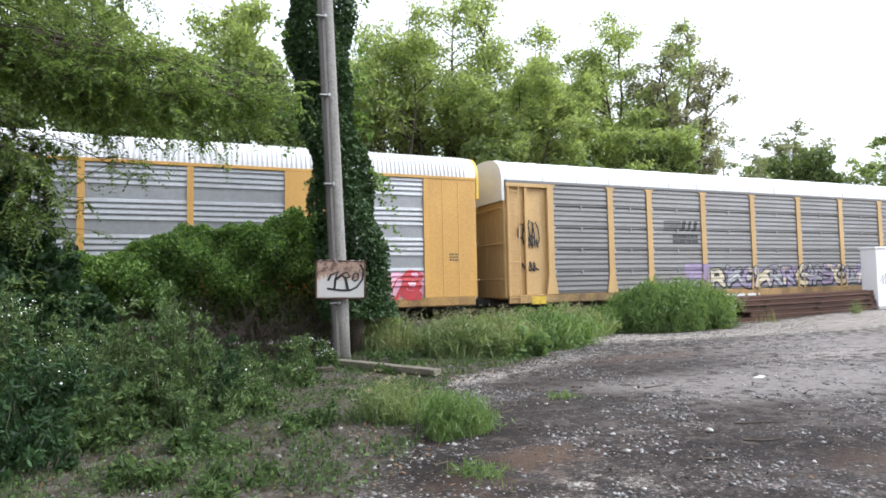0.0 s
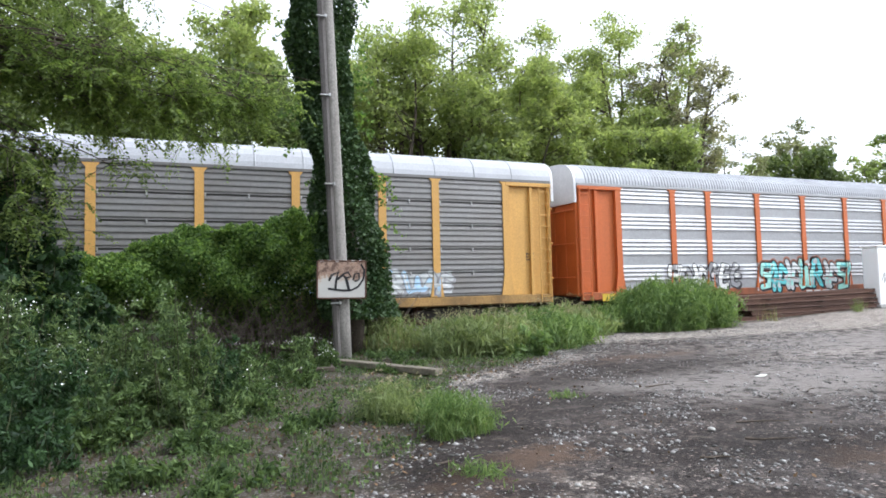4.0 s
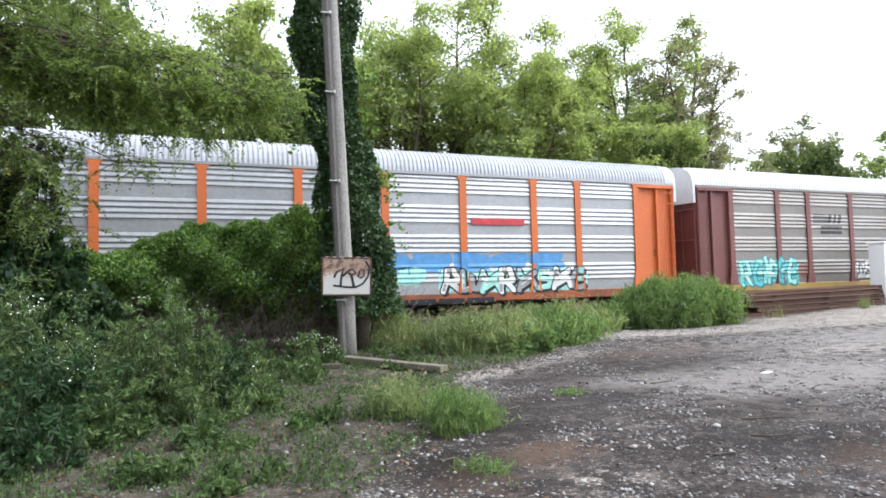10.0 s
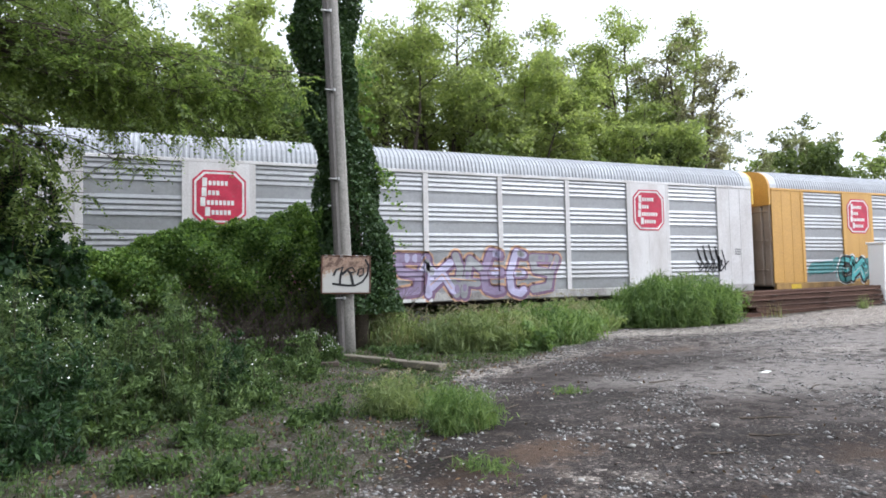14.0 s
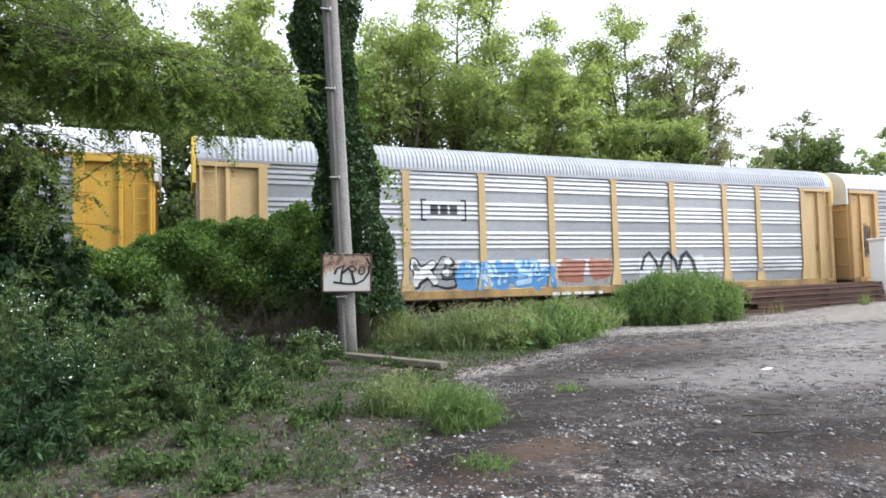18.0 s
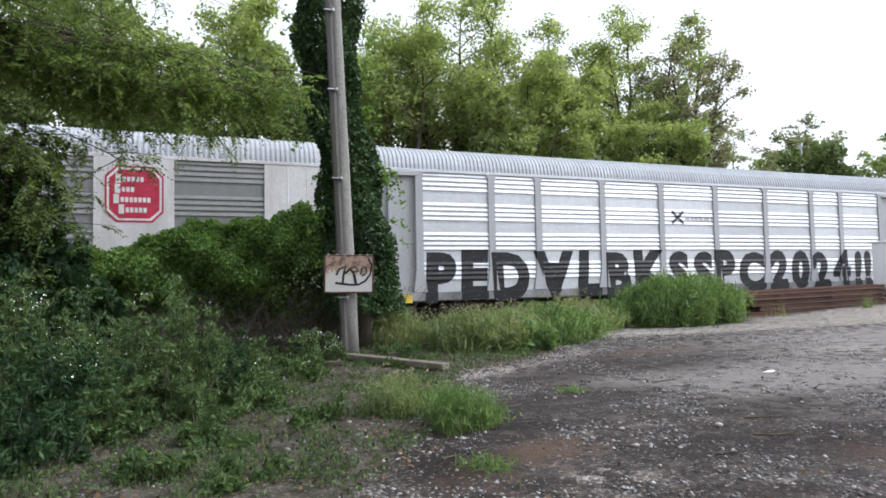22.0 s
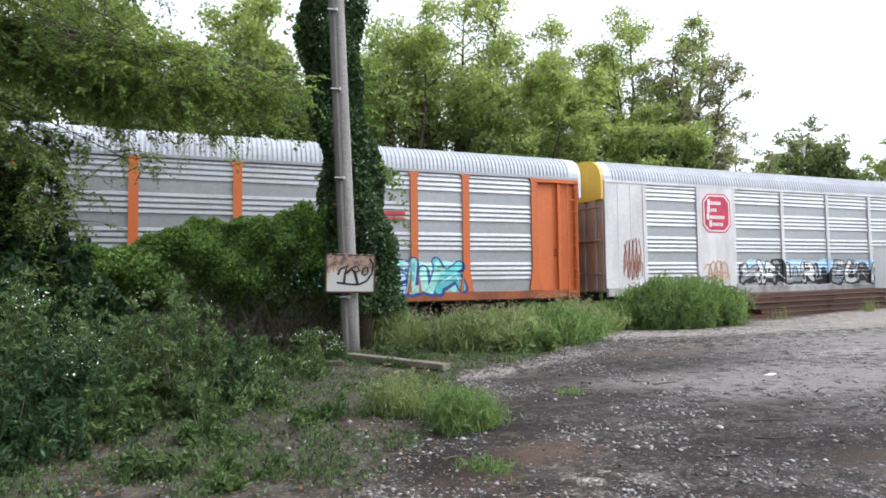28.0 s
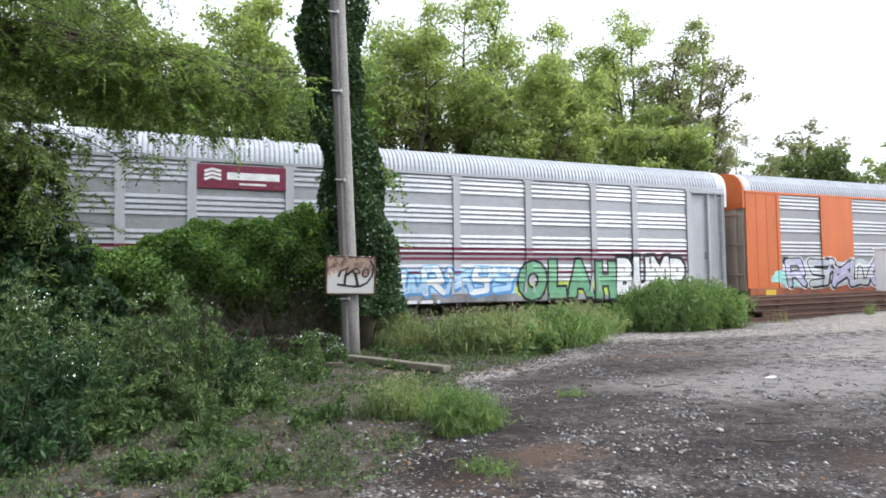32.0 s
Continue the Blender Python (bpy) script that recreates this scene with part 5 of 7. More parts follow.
    part("marking_board", Geo().box(4.5, FACE - 0.003, 3.5, 6.9, FACE + 0.02, 3.7), ink("red"), c)
    smear(c, -12.3, -10.2, 1.1, 1.9, "mint", 180, 2)
    tag_row(c, -11.4, -2.0, 1.0, 2.4, ["lilac", "pale"], "black", 181, 7, "white")
    smear(c, -2.2, 0.4, 1.1, 1.9, "mint", 183)
    word(c, "LICKS", -0.3, 8.8, 1.1, 2.35, "lilac", "char", 0.04, 0.06, label="lilac graffiti lettering with black outline", rim="white")
    smear(c, 9.0, 11.2, 1.1, 2.0, "aqua", 182, 2)
    add(c)
    # 18
    c = rack_car(18, 1, SILVER, G_LITE, R_GREY, True, label="silver car carrier with maroon stripes, board and graffiti")
    stripes(c)
    sign_board(c, -7.0, -4.4)
    tag_row(c, -1.6, 3.6, 1.0, 2.0, ["white", "sky"], "blue", 191, 6)
    smear(c, 3.8, 8.1, 0.9, 1.5, "lime", 195, 3)
    word(c, "OLAH", 3.9, 8.0, 0.95, 2.1, "mossy", "black", 0.07, 0.06)
    word(c, "BUMP", 8.2, 11.4, 1.05, 2.25, "white", "black", 0.06, 0.09)
    add(c)


def stripes(c):
    g = Geo()
    for z, h in ((2.22, 0.1), (2.39, 0.1), (2.56, 0.1), (1.75, 0.09)):
        g.add([(-11.66, FACE, z), (11.66, FACE, z), (11.66, FACE, z + h), (-11.66, FACE, z + h)], [(0, 1, 2, 3)])
    part("stripe", press(g, c), ink("maroon"), c, "maroon painted stripes")


def sign_board(c, x0, x1):
    b = part("sign_board", Geo().box(x0, FACE - 0.012, 4.35, x1, FACE + 0.03, 5.08, 0.01), ink("maroon"), c, "maroon company board with plain white mark")
    g = Geo()
    w = x1 - x0
    for k in range(3):
        stroke(g, [(x0 + 0.2, 4.62 + k * 0.12), (x0 + 0.42, 4.7 + k * 0.12), (x0 + 0.68, 4.64 + k * 0.12)], 0.08, FACE - 0.016)
    g.plate([(x0 + 0.85, 4.64), (x0 + 0.85, 4.86), (x1 - 0.2, 4.86), (x1 - 0.2, 4.64)], FACE - 0.017, FACE - 0.013)
    g.plate([(x0 + 1.2, 4.48), (x0 + 1.2, 4.54), (x1 - 0.6, 4.54), (x1 - 0.6, 4.48)], FACE - 0.017, FACE - 0.013)
    part("mark", g, ink("white"), b)


train()

# ================= trees and plants =================


def limb_tree(name, at, height, spread, leaf_mat, seed, n_leaf, leaf=0.3, base=0.25, lobes=16, trunk_r=0.22, lean=(0, 0), label="", bare=0.0, low=0.15):
    """Trunk that forks into rising stems; side branches and twigs carry loose tufts of leaves."""
    rng = np.random.default_rng(seed)
    t = thing(name, label, "tree", "trees behind the track", at=at)
    g = Geo()
    fork = height * rng.uniform(0.2, 0.32)
    foot = Vector((lean[0] * 0.3, lean[1] * 0.3, fork))
    g.tube([(0, 0, -0.3), tuple(foot * 0.5 + Vector((rng.uniform(-0.1, 0.1), 0, 0))), tuple(foot)], [trunk_r * 1.2, trunk_r, trunk_r * 0.9], 8)
    stems = 5 if spread > 3.7 else 4
    tips, weight = [], []
    for k in range(stems):
        ang = k * 6.283 / stems + rng.uniform(-0.5, 0.5)
        out = spread * (0.12 if k == 0 else rng.uniform(0.38, 0.8))
        top = height * (0.97 if k == 0 else rng.uniform(0.76, 0.95))
        d = Vector((math.cos(ang), math.sin(ang), 0))
        line = [foot + d * out * f ** 0.8 + Vector((lean[0] * f, lean[1] * f, (top - fork) * f)) + Vector((rng.uniform(-0.2, 0.2), rng.uniform(-0.2, 0.2), 0)) * (0 < f < 1) for f in (0, 0.2, 0.4, 0.6, 0.8, 1.0)]
        g.tube([tuple(p) for p in line], [trunk_r * w for w in (0.72, 0.56, 0.42, 0.29, 0.17, 0.05)], 6)
        side = max(7, int(lobes * 1.5 / stems) + 3)
        for j in range(side):
            f = low + (0.98 - low) * (j + rng.uniform(0, 1)) / side
            i = min(4, int(f * 5))
            p0 = line[i].lerp(line[i + 1], f * 5 - i)
            a2 = ang + rng.normal() * 1.2 + (3.14 if rng.uniform() < 0.18 else 0)
            ln = spread * (0.62 - 0.34 * f) * rng.uniform(0.6, 1.25)
            rise_by = ln * rng.uniform(0.1, 0.75)
            tip = p0 + Vector((math.cos(a2) * ln, math.sin(a2) * ln, rise_by))
            mid = p0.lerp(tip, 0.5) + Vector((0, 0, 0.1 * ln))
            g.tube([tuple(p0), tuple(mid), tuple(tip)], [trunk_r * 0.26 * (1.1 - 0.7 * f), trunk_r * 0.16 * (1.1 - 0.7 * f), 0.012], 4)
            for q in range(7):
                w = rng.uniform(0.25, 1.05)
                c = p0.lerp(mid, w * 2) if w < 0.5 else mid.lerp(tip, w * 2 - 1)
                e = c + Vector(unit(rng, 1)[0]) * ln * rng.uniform(0.2, 0.45) + Vector((0, 0, 0.06 * ln))
                g.tube([tuple(c), tuple(e)], [0.022, 0.007], 3)
                if rng.uniform() > bare:
                    tips.append(tuple(e))
                    weight.append(rng.uniform(0.3, 1.3))
            if rng.uniform() > bare:
                tips.append(tuple(tip))
                weight.append(rng.uniform(1.2, 2.6))
    part("trunk", g, BARK, t, smooth=True)
    tw, weight = np.array(tips), np.array(weight)
    idx = rng.choice(len(tw), int(n_leaf * (1 - 0.6 * bare)), p=weight / weight.sum())
    soft = spread * 0.06 * (0.75 + 0.3 * weight[idx])[:, None]
    cc = tw[idx] + rng.normal(size=(len(idx), 3)) * np.array([1.0, 1.0, 0.62]) * soft
    cc[:, 2] -= 0.05 * spread * rng.uniform(0, 1, len(cc)) ** 2
    part("crown", leaf_cloud("crown", cc, leaf * 1.1, rng, 0.3, 0.55), leaf_mat, t)
    return t


def wood(x, y, h, s, m, seed, n, bare, label, girth=0.2, low=0.15):
    limb_tree("tree", (x, y, 0), h, s * 1.1, m, seed, int(n * (0.6 if low > 0.3 else 0.8)), 0.21 if y < 42 else 0.38, 0.26, 34, girth, (random.uniform(-0.6, 0.6), 0), label, bare, low)


def forest():
    tall = "tall light green leafy tree behind the track"
    broad = "broad green leafy tree behind the track"
    leafy_one = "leafy tree behind the track"
    wood(11.4, 34.0, 17.8, 4.5, LEAF_BRIGHT, 1, 26000, 0.1, tall, 0.3, 0.42)
    wood(14.6, 34.5, 19.4, 4.9, LEAF_BRIGHT, 19, 30000, 0.1, tall, 0.3, 0.42)
    wood(18.8, 32.5, 15.4, 4.4, LEAF_BRIGHT, 2, 42500, 0.0, broad)
    wood(22.6, 34.5, 16.2, 4.2, LEAF_BRIGHT, 3, 40000, 0.0, broad)
    wood(24.9, 40.5, 21.6, 3.4, LEAF_DULL, 4, 14000, 0.3, "thin tall tree with sparse leaves", 0.24, 0.45)
    wood(29.4, 36.5, 21.6, 4.4, LEAF_BRIGHT, 5, 32000, 0.08, tall, 0.3, 0.42)
    wood(32.8, 34.0, 20.0, 3.6, LEAF_BROWN, 6, 26000, 0.4, "half-bare grey-leaved tree behind the track", 0.42, 0.35)
    wood(27.0, 31.5, 13.0, 3.4, LEAF_BRIGHT, 7, 24000, 0.0, "round light green tree behind the track")
    wood(32.0, 36.0, 13.5, 3.2, LEAF_TREE, 20, 20000, 0.0, leafy_one)
    wood(36.5, 37.0, 12.8, 2.8, LEAF_TREE, 8, 13000, 0.3, "small leafy tree beyond the track")
    wood(43.5, 41.0, 14.6, 3.2, LEAF_DULL, 9, 11000, 0.5, "small open-crowned tree beyond the track")
    wood(63.8, 50.0, 19.2, 4.4, LEAF_DULL, 10, 10000, 0.45, "open-crowned tree beside a distant mast")
    wood(74.0, 45.0, 18.0, 4.2, LEAF_TREE, 11, 11000, 0.2, "leafy tree far along the track")
    wood(5.6, 35.0, 16.8, 4.0, LEAF_BRIGHT, 12, 30000, 0.1, leafy_one, 0.3, 0.42)
    wood(1.6, 33.0, 16.6, 3.8, LEAF_BRIGHT, 13, 30000, 0.1, leafy_one, 0.3, 0.42)
    wood(-3.4, 34.5, 16.8, 4.0, LEAF_TREE, 14, 28000, 0.15, leafy_one, 0.3, 0.42)
    wood(-8.2, 33.5, 16.6, 4.2, LEAF_TREE, 15, 20000, 0.1, leafy_one)
    wood(8.6, 38.0, 15.4, 3.4, LEAF_DULL, 16, 20000, 0.3, "thin tree with sparse leaves behind the track", 0.24, 0.4)
    wood(-14.0, 35.0, 16.0, 4.4, LEAF_TREE, 17, 12000, 0.1, leafy_one)
    wood(51.0, 44.0, 13.4, 3.6, LEAF_TREE, 18, 7000, 0.1, "leafy tree far along the track")
    # Trees out of view at left, added so the sheets reflect dark woods.
    for k, (x, y, h) in enumerate(((-10.5, 8.5, 11.0), (-9.0, 3.0, 12.0), (-13.0, 13.5, 12.5))):
        wood(x, y, h, 3.6, LEAF_TREE, 90 + k, 11000, 0.0, "unseen leafy tree added at the lot's wooded edge")
    wood(16.8, 38.0, 15.0, 4.2, LEAF_BRIGHT, 31, 30000, 0.0, broad)
    wood(20.6, 36.5, 15.2, 4.4, LEAF_BRIGHT, 32, 28000, 0.0, broad)
    wood(25.4, 36.0, 14.4, 4.0, LEAF_BRIGHT, 33, 26000, 0.0, broad)
    wood(29.6, 33.5, 12.6, 3.4, LEAF_TREE, 34, 20000, 0.0, leafy_one)
    wood(34.6, 39.0, 15.0, 3.0, LEAF_BROWN, 36, 12000, 0.2, leafy_one)
    # undergrowth along the wood's edge
    rng = np.random.default_rng(77)
    cs = []
    for k in range(90):
        x = -20 + k * 1.05
        top = (10.2 if x < 9 else 8.2) + 1.6 * math.sin(x * 0.5) + rng.uniform(-1.6, 1.2)
        for q in range(11):
            h = top * (0.04 + 0.94 * ((q + rng.uniform(0, 1)) / 11) ** 1.25)
            cs.append(in_ball(rng, 250, (x + rng.normal() * 0.5, 30.0 + rng.uniform(-1.0, 1.6), h), (rng.uniform(0.9, 1.5), 1.0, rng.uniform(0.6, 1.1)), 0.2))
    cc = np.concatenate(cs)
    u = part("undergrowth", leaf_cloud("undergrowth", cc, 0.32, rng, 0.1, 0.7), LEAF_UNDER)
    tagged(u, "dense green undergrowth along the wood behind the track", "undergrowth", kind="stuff")
    far = np.concatenate([in_ball(rng, 700 if x < 30 else 260, (x, 70 + rng.uniform(-4, 4), 4.5), (4, 3, 5.0 + rng.uniform(-1, 2)), 0.2) for x in np.arange(-60, 190, 5.0)])
    # Unseen leaves behind the camera, added to dim what the side sheets reflect.
    back = np.concatenate([in_ball(rng, 420, (x, -46 + rng.uniform(-4, 4), 4.6), (4, 3, 5.2 + rng.uniform(-1.5, 1.5)), 0.2) for x in np.arange(-90, 130, 5.0)])
    b = part("back_woods", leaf_cloud("back_woods", back, 1.2, rng, 0.1, 0.7), LEAF_DULL)
    tagged(b, "unseen line of green woods added to darken the sheets' reflections", "woods", kind="stuff")
    f = part("far_woods", leaf_cloud("far_woods", far, 1.2, rng, 0.1, 0.7), LEAF_DULL)
    tagged(f, "distant dull green line of woods", "woods", kind="stuff")


forest()


def feather_leaves(name, foot, way, rng, pairs=7, leaflet=0.105):
    """Feathered leaves: pairs of narrow drooping leaflets along a sagging midrib."""
    n = len(foot)
    side = np.cross(way, rng.normal(size=(n, 3)) * 0.35 + np.array([0, 0, 1.0]))
    side /= np.linalg.norm(side, axis=1, keepdims=True) + 1e-9
    fore = way / np.linalg.norm(way, axis=1, keepdims=True)
    mids, us, vs = [], [], []
    for k in range(pairs):
        f = (k + 0.7) / pairs
        p = foot + way * f + np.array([0, 0, -0.09]) * f * f
        for s in (-1, 1):
            u = side * s + fore * 0.55 + np.array([0, 0, -0.3]) + rng.normal(size=(n, 3)) * 0.16
            u *= leaflet * (1 - 0.35 * f) * rng.uniform(0.75, 1.2, (n, 1)) / np.linalg.norm(u, axis=1, keepdims=True)
            v = np.cross(u, rng.normal(size=(n, 3)) * 0.4 + np.array([0, -0.3, 1.0]))
            v *= leaflet * 0.19 / (np.linalg.norm(v, axis=1, keepdims=True) + 1e-9)
            mids.append(p + u * 0.55)
            us.append(u * 0.5)
            vs.append(v)
    return quads(name, np.concatenate(mids), np.concatenate(us), np.concatenate(vs))


def overhang_tree():
    """Near tree at the lot's edge whose boughs hang over the view."""
    rng = np.random.default_rng(21)
    t = thing("overhanging_tree", "near leafy tree with long drooping boughs", "tree", at=(-4.6, 11.5, 0))
    g = Geo()
    g.tube([(0, 0, -0.2), (0.1, 0, 2), (0.0, 0.1, 4.2), (0.2, 0.2, 6.5), (0.3, 0.2, 9.5)], [0.24, 0.2, 0.17, 0.13, 0.05], 9)
    chunks = []

    def dress(p, ln, per, thick):
        g.tube([tuple(q) for q in p], [thick, thick * 0.7, thick * 0.4, 0.005], 6)
        for q in range(int(ln * per * 1.2)):
            f = rng.uniform(0.16, 1.0)
            i = min(2, int(f * 3))
            a = p[i].lerp(p[i + 1], f * 3 - i if f < 1 else 1)
            tw = Vector((rng.normal() * 0.5 + 0.15, rng.normal() * 0.5, -abs(rng.normal()) * 0.45 + 0.12))
            g.tube([tuple(a), tuple(a + tw * 0.5 + Vector((0, 0, 0.05))), tuple(a + tw)], [0.011, 0.007, 0.003], 3)
            n = int(rng.integers(4, 9))
            w = rng.uniform(0.15, 1.05, (n, 1))
            way = np.array(tw) * 0.5 + rng.normal(size=(n, 3)) * 0.5 + np.array([0, 0, -0.35])
            chunks.append((np.array(a) + np.array(tw) * w, way / np.linalg.norm(way, axis=1, keepdims=True) * rng.uniform(0.24, 0.46, (n, 1))))

    for k in range(21):
        z0 = 4.7 + 5.0 * (k / 30)
        ang = rng.uniform(-0.9, 0.7)
        ln = rng.uniform(2.2, 5.8) * (1.0 if k % 3 else 0.75)
        d = Vector((math.cos(ang), math.sin(ang) * 0.6, 0))
        lift, sag = rng.uniform(0.2, 1.3), rng.uniform(0.5, 1.3)
        p = [Vector((0.1, 0.1, z0)) + d * ln * f + Vector((0, rng.uniform(-0.5, 0.5) * f, (lift * f - sag * f * f) * ln * 0.4 + rng.uniform(-0.3, 0.3) * f)) for f in (0, 0.35, 0.7, 1.0)]
        dress(p, ln, 3.3 if z0 < 6.6 else 2.1, 0.02)
    for x, y, z in ((4.6, 0.3, 7.0), (5.0, -0.2, 7.5), (4.2, 0.1, 7.9), (3.0, -0.3, 7.4)):
        dress([Vector((0.1, 0.1, 6.4)), Vector((x * 0.4, y, z - 0.1)), Vector((x * 0.7, y, z + 0.15)), Vector((x, y, z - 0.1))], x, 4.5, 0.025)
    # the long bare-backed bough, and two that hang down before the train
    dress([Vector((0.1, 0, 5.9)), Vector((2.4, -0.1, 5.75)), Vector((3.8, -0.1, 5.6)), Vector((5.9, 0, 5.0))], 6, 4.5, 0.06)
    dress([Vector((0.1, 0, 5.5)), Vector((1.6, -0.2, 5.4)), Vector((3.0, -0.2, 5.1)), Vector((5.4, -0.2, 4.8))], 5, 7, 0.04)
    for x, y, z in ((2.4, 0.2, 4.9), (2.8, -0.3, 4.75), (3.2, 0.2, 4.7), (3.6, -0.1, 4.8), (4.0, 0.3, 4.75), (4.4, -0.2, 4.85), (4.8, 0.1, 4.8), (5.2, -0.3, 4.9), (5.6, 0.2, 4.95), (6.0, 0.0, 5.1)):
        dress([Vector((0.1, 0.1, 5.6)), Vector((x * 0.5, y, 5.75)), Vector((x, y, z + 0.4)), Vector((x + 0.5, y, z + 0.1 - rng.uniform(0, 0.35)))], 3.2, 7.0, 0.02)
    for x, y, z in ((1.9, 0.1, 4.9), (2.3, -0.3, 4.4), (1.6, -0.2, 4.2), (2.1, 0.4, 4.0), (2.6, 0.0, 4.6), (1.4, 0.2, 3.6)):
        dress([Vector((0.1, 0.1, z)), Vector((x * 0.6, y, z + 0.1)), Vector((x, y, z - 0.6)), Vector((x + 0.15, y, z - 1.7))], 3.2, 5, 0.024)
    part("trunk", g, BARK, t, smooth=True)
    foot, way = np.concatenate([c[0] for c in chunks]), np.concatenate([c[1] for c in chunks])
    part("crown", feather_leaves("crown", foot, way, rng), LEAF_NEAR, t)


overhang_tree()


def ivy_column():
    """Dead trunk wrapped in ivy, standing behind the pole."""
    rng = np.random.default_rng(31)
    t = thing("ivy_column", "tall dead trunk smothered in dark ivy", "ivy", at=(3.9, 15.3, 0))
    g = Geo()
    line = [(0.25, 0, -0.2), (0.2, 0, 1.2), (0.0, 0, 3.65), (-0.45, 0, 5.8), (-0.68, 0, 8.4), (-0.8, 0, 11)]
    g.tube(line, [0.2, 0.19, 0.17, 0.15, 0.13, 0.08], 8)
    part("trunk", g, BARK, t, smooth=True)
    n = 54000
    z = rng.uniform(0.9, 11.2, n)
    cx = np.interp(z, [p[2] for p in line], [p[0] for p in line])
    wide = np.interp(z, [0, 1.2, 3.65, 5.8, 8.4, 11.2], [0.95, 0.95, 0.78, 0.64, 0.82, 0.5])
    a = rng.uniform(0, 2 * np.pi, n)
    lump = 1 + 0.14 * np.sin(a * 3 + z * 1.7) + 0.12 * np.sin(z * 3.1 + a)
    r = wide * lump * np.sqrt(rng.uniform(0.45, 1.05, n))
    cc = np.stack([cx + r * np.cos(a), r * np.sin(a) * 0.8, z], 1)
    part("ivy", leaf_cloud("ivy", cc, 0.095, rng, 0.4, 0.75, facing=(0, -0.3, 0.15)), LEAF_IVY, t)
    # loose tendrils
    ch = []
    for k in range(46):
        zz = rng.uniform(1.5, 10.5)
        s = rng.choice([-1, 1])
        x0 = np.interp(zz, [p[2] for p in line], [p[0] for p in line]) + s * np.interp(zz, [0, 3.65, 5.8, 8.4, 11], [0.95, 0.78, 0.64, 0.82, 0.5])
        ln = rng.uniform(0.2, 0.65)
        w = rng.uniform(0, 1, 26)
        ch.append(np.stack([x0 + s * ln * w, rng.normal(size=26) * 0.12 - 0.2, zz - 0.5 * ln * w * w + rng.normal(size=26) * 0.05], 1))
    part("tendrils", leaf_cloud("tendrils", np.concatenate(ch), 0.1, rng, 0.3, 0.75), LEAF_VINE, t)


ivy_column()


def hedge():
    """Bank of tangled vines beside the track."""
    rng = np.random.default_rng(41)
    t = thing("vine_thicket", "thick bank of tangled green vines beside the track", "thicket", at=(0, 16.6, 0))
    g = Geo()
    for k in range(420):
        x = rng.uniform(-4.5, 5.6)
        y = rng.uniform(-0.75, 0.4)
        g.tube([(x, y, -0.1), (x + rng.normal() * 0.2, y - 0.05, 0.6), (x + rng.normal() * 0.5, y + rng.normal() * 0.25, 1.5)], [0.014, 0.01, 0.004], 4)
        if k % 2:
            u = x + rng.normal() * 0.3
            g.tube([(u, y - 0.2, 0.15 + rng.uniform(0, 0.5)), (u + rng.normal() * 0.4, y - 0.3, 0.5 + rng.uniform(0, 0.5)), (u + rng.normal() * 0.8, y - 0.15, 0.2 + rng.uniform(0, 0.4))], [0.006, 0.006, 0.003], 3)
    tagged(part("stem_tangle", g, TWIG, t), kind="stuff")
    n = 120000
    x = rng.uniform(-6.5, 5.6, n)
    top = np.interp(x, [-6.5, -3, -1.9, -0.6, 0.6, 2.0, 3.0, 4.6, 5.1, 5.6], [2.3, 2.3, 2.35, 2.85, 3.1, 3.3, 3.5, 2.4, 1.6, 0.7]) + 0.09 * np.sin(x * 2.3 + 1) + 0.07 * np.sin(x * 5.3) + 0.05 * np.sin(x * 11.7) + rng.uniform(-0.12, 0.16, n)
    q = rng.uniform(0, 1, n)
    z = 0.15 + (top - 0.15) * (1 - q ** 1.6 * 0.93)
    f = np.clip(z / top, 0, 1)
    belly = np.interp(f, [0, 0.2, 0.36, 0.55, 0.8, 1.0], [0.25, 0.2, -0.25, -0.85, -0.75, 0.0])
    lobe = 0.22 * np.sin(x * 3 + z * 4) + 0.16 * np.sin(x * 7.1 - z * 5.0 + 2)
    y = belly + rng.uniform(0, 0.8, n) + lobe
    thin = (f > 0.3) | (rng.uniform(size=n) < 0.35)
    x, y, z = x[thin], y[thin], z[thin]
    k = 26000
    bx = rng.uniform(-6.5, 5.2, k)
    bt = np.interp(bx, [-6.5, -1.9, 0.6, 3.0, 4.6, 5.2], [2.1, 2.1, 2.8, 3.2, 2.2, 1.4])
    x, y, z = np.append(x, bx), np.append(y, rng.uniform(0.3, 1.3, k)), np.append(z, 0.1 + (bt - 0.1) * rng.uniform(0, 1, k))
    part("vines", leaf_cloud("vines", np.stack([x, y, z], 1), 0.085, rng, 0.35, 0.75, facing=(0, -0.3, 0.3)), LEAF_VINE, t)


hedge()


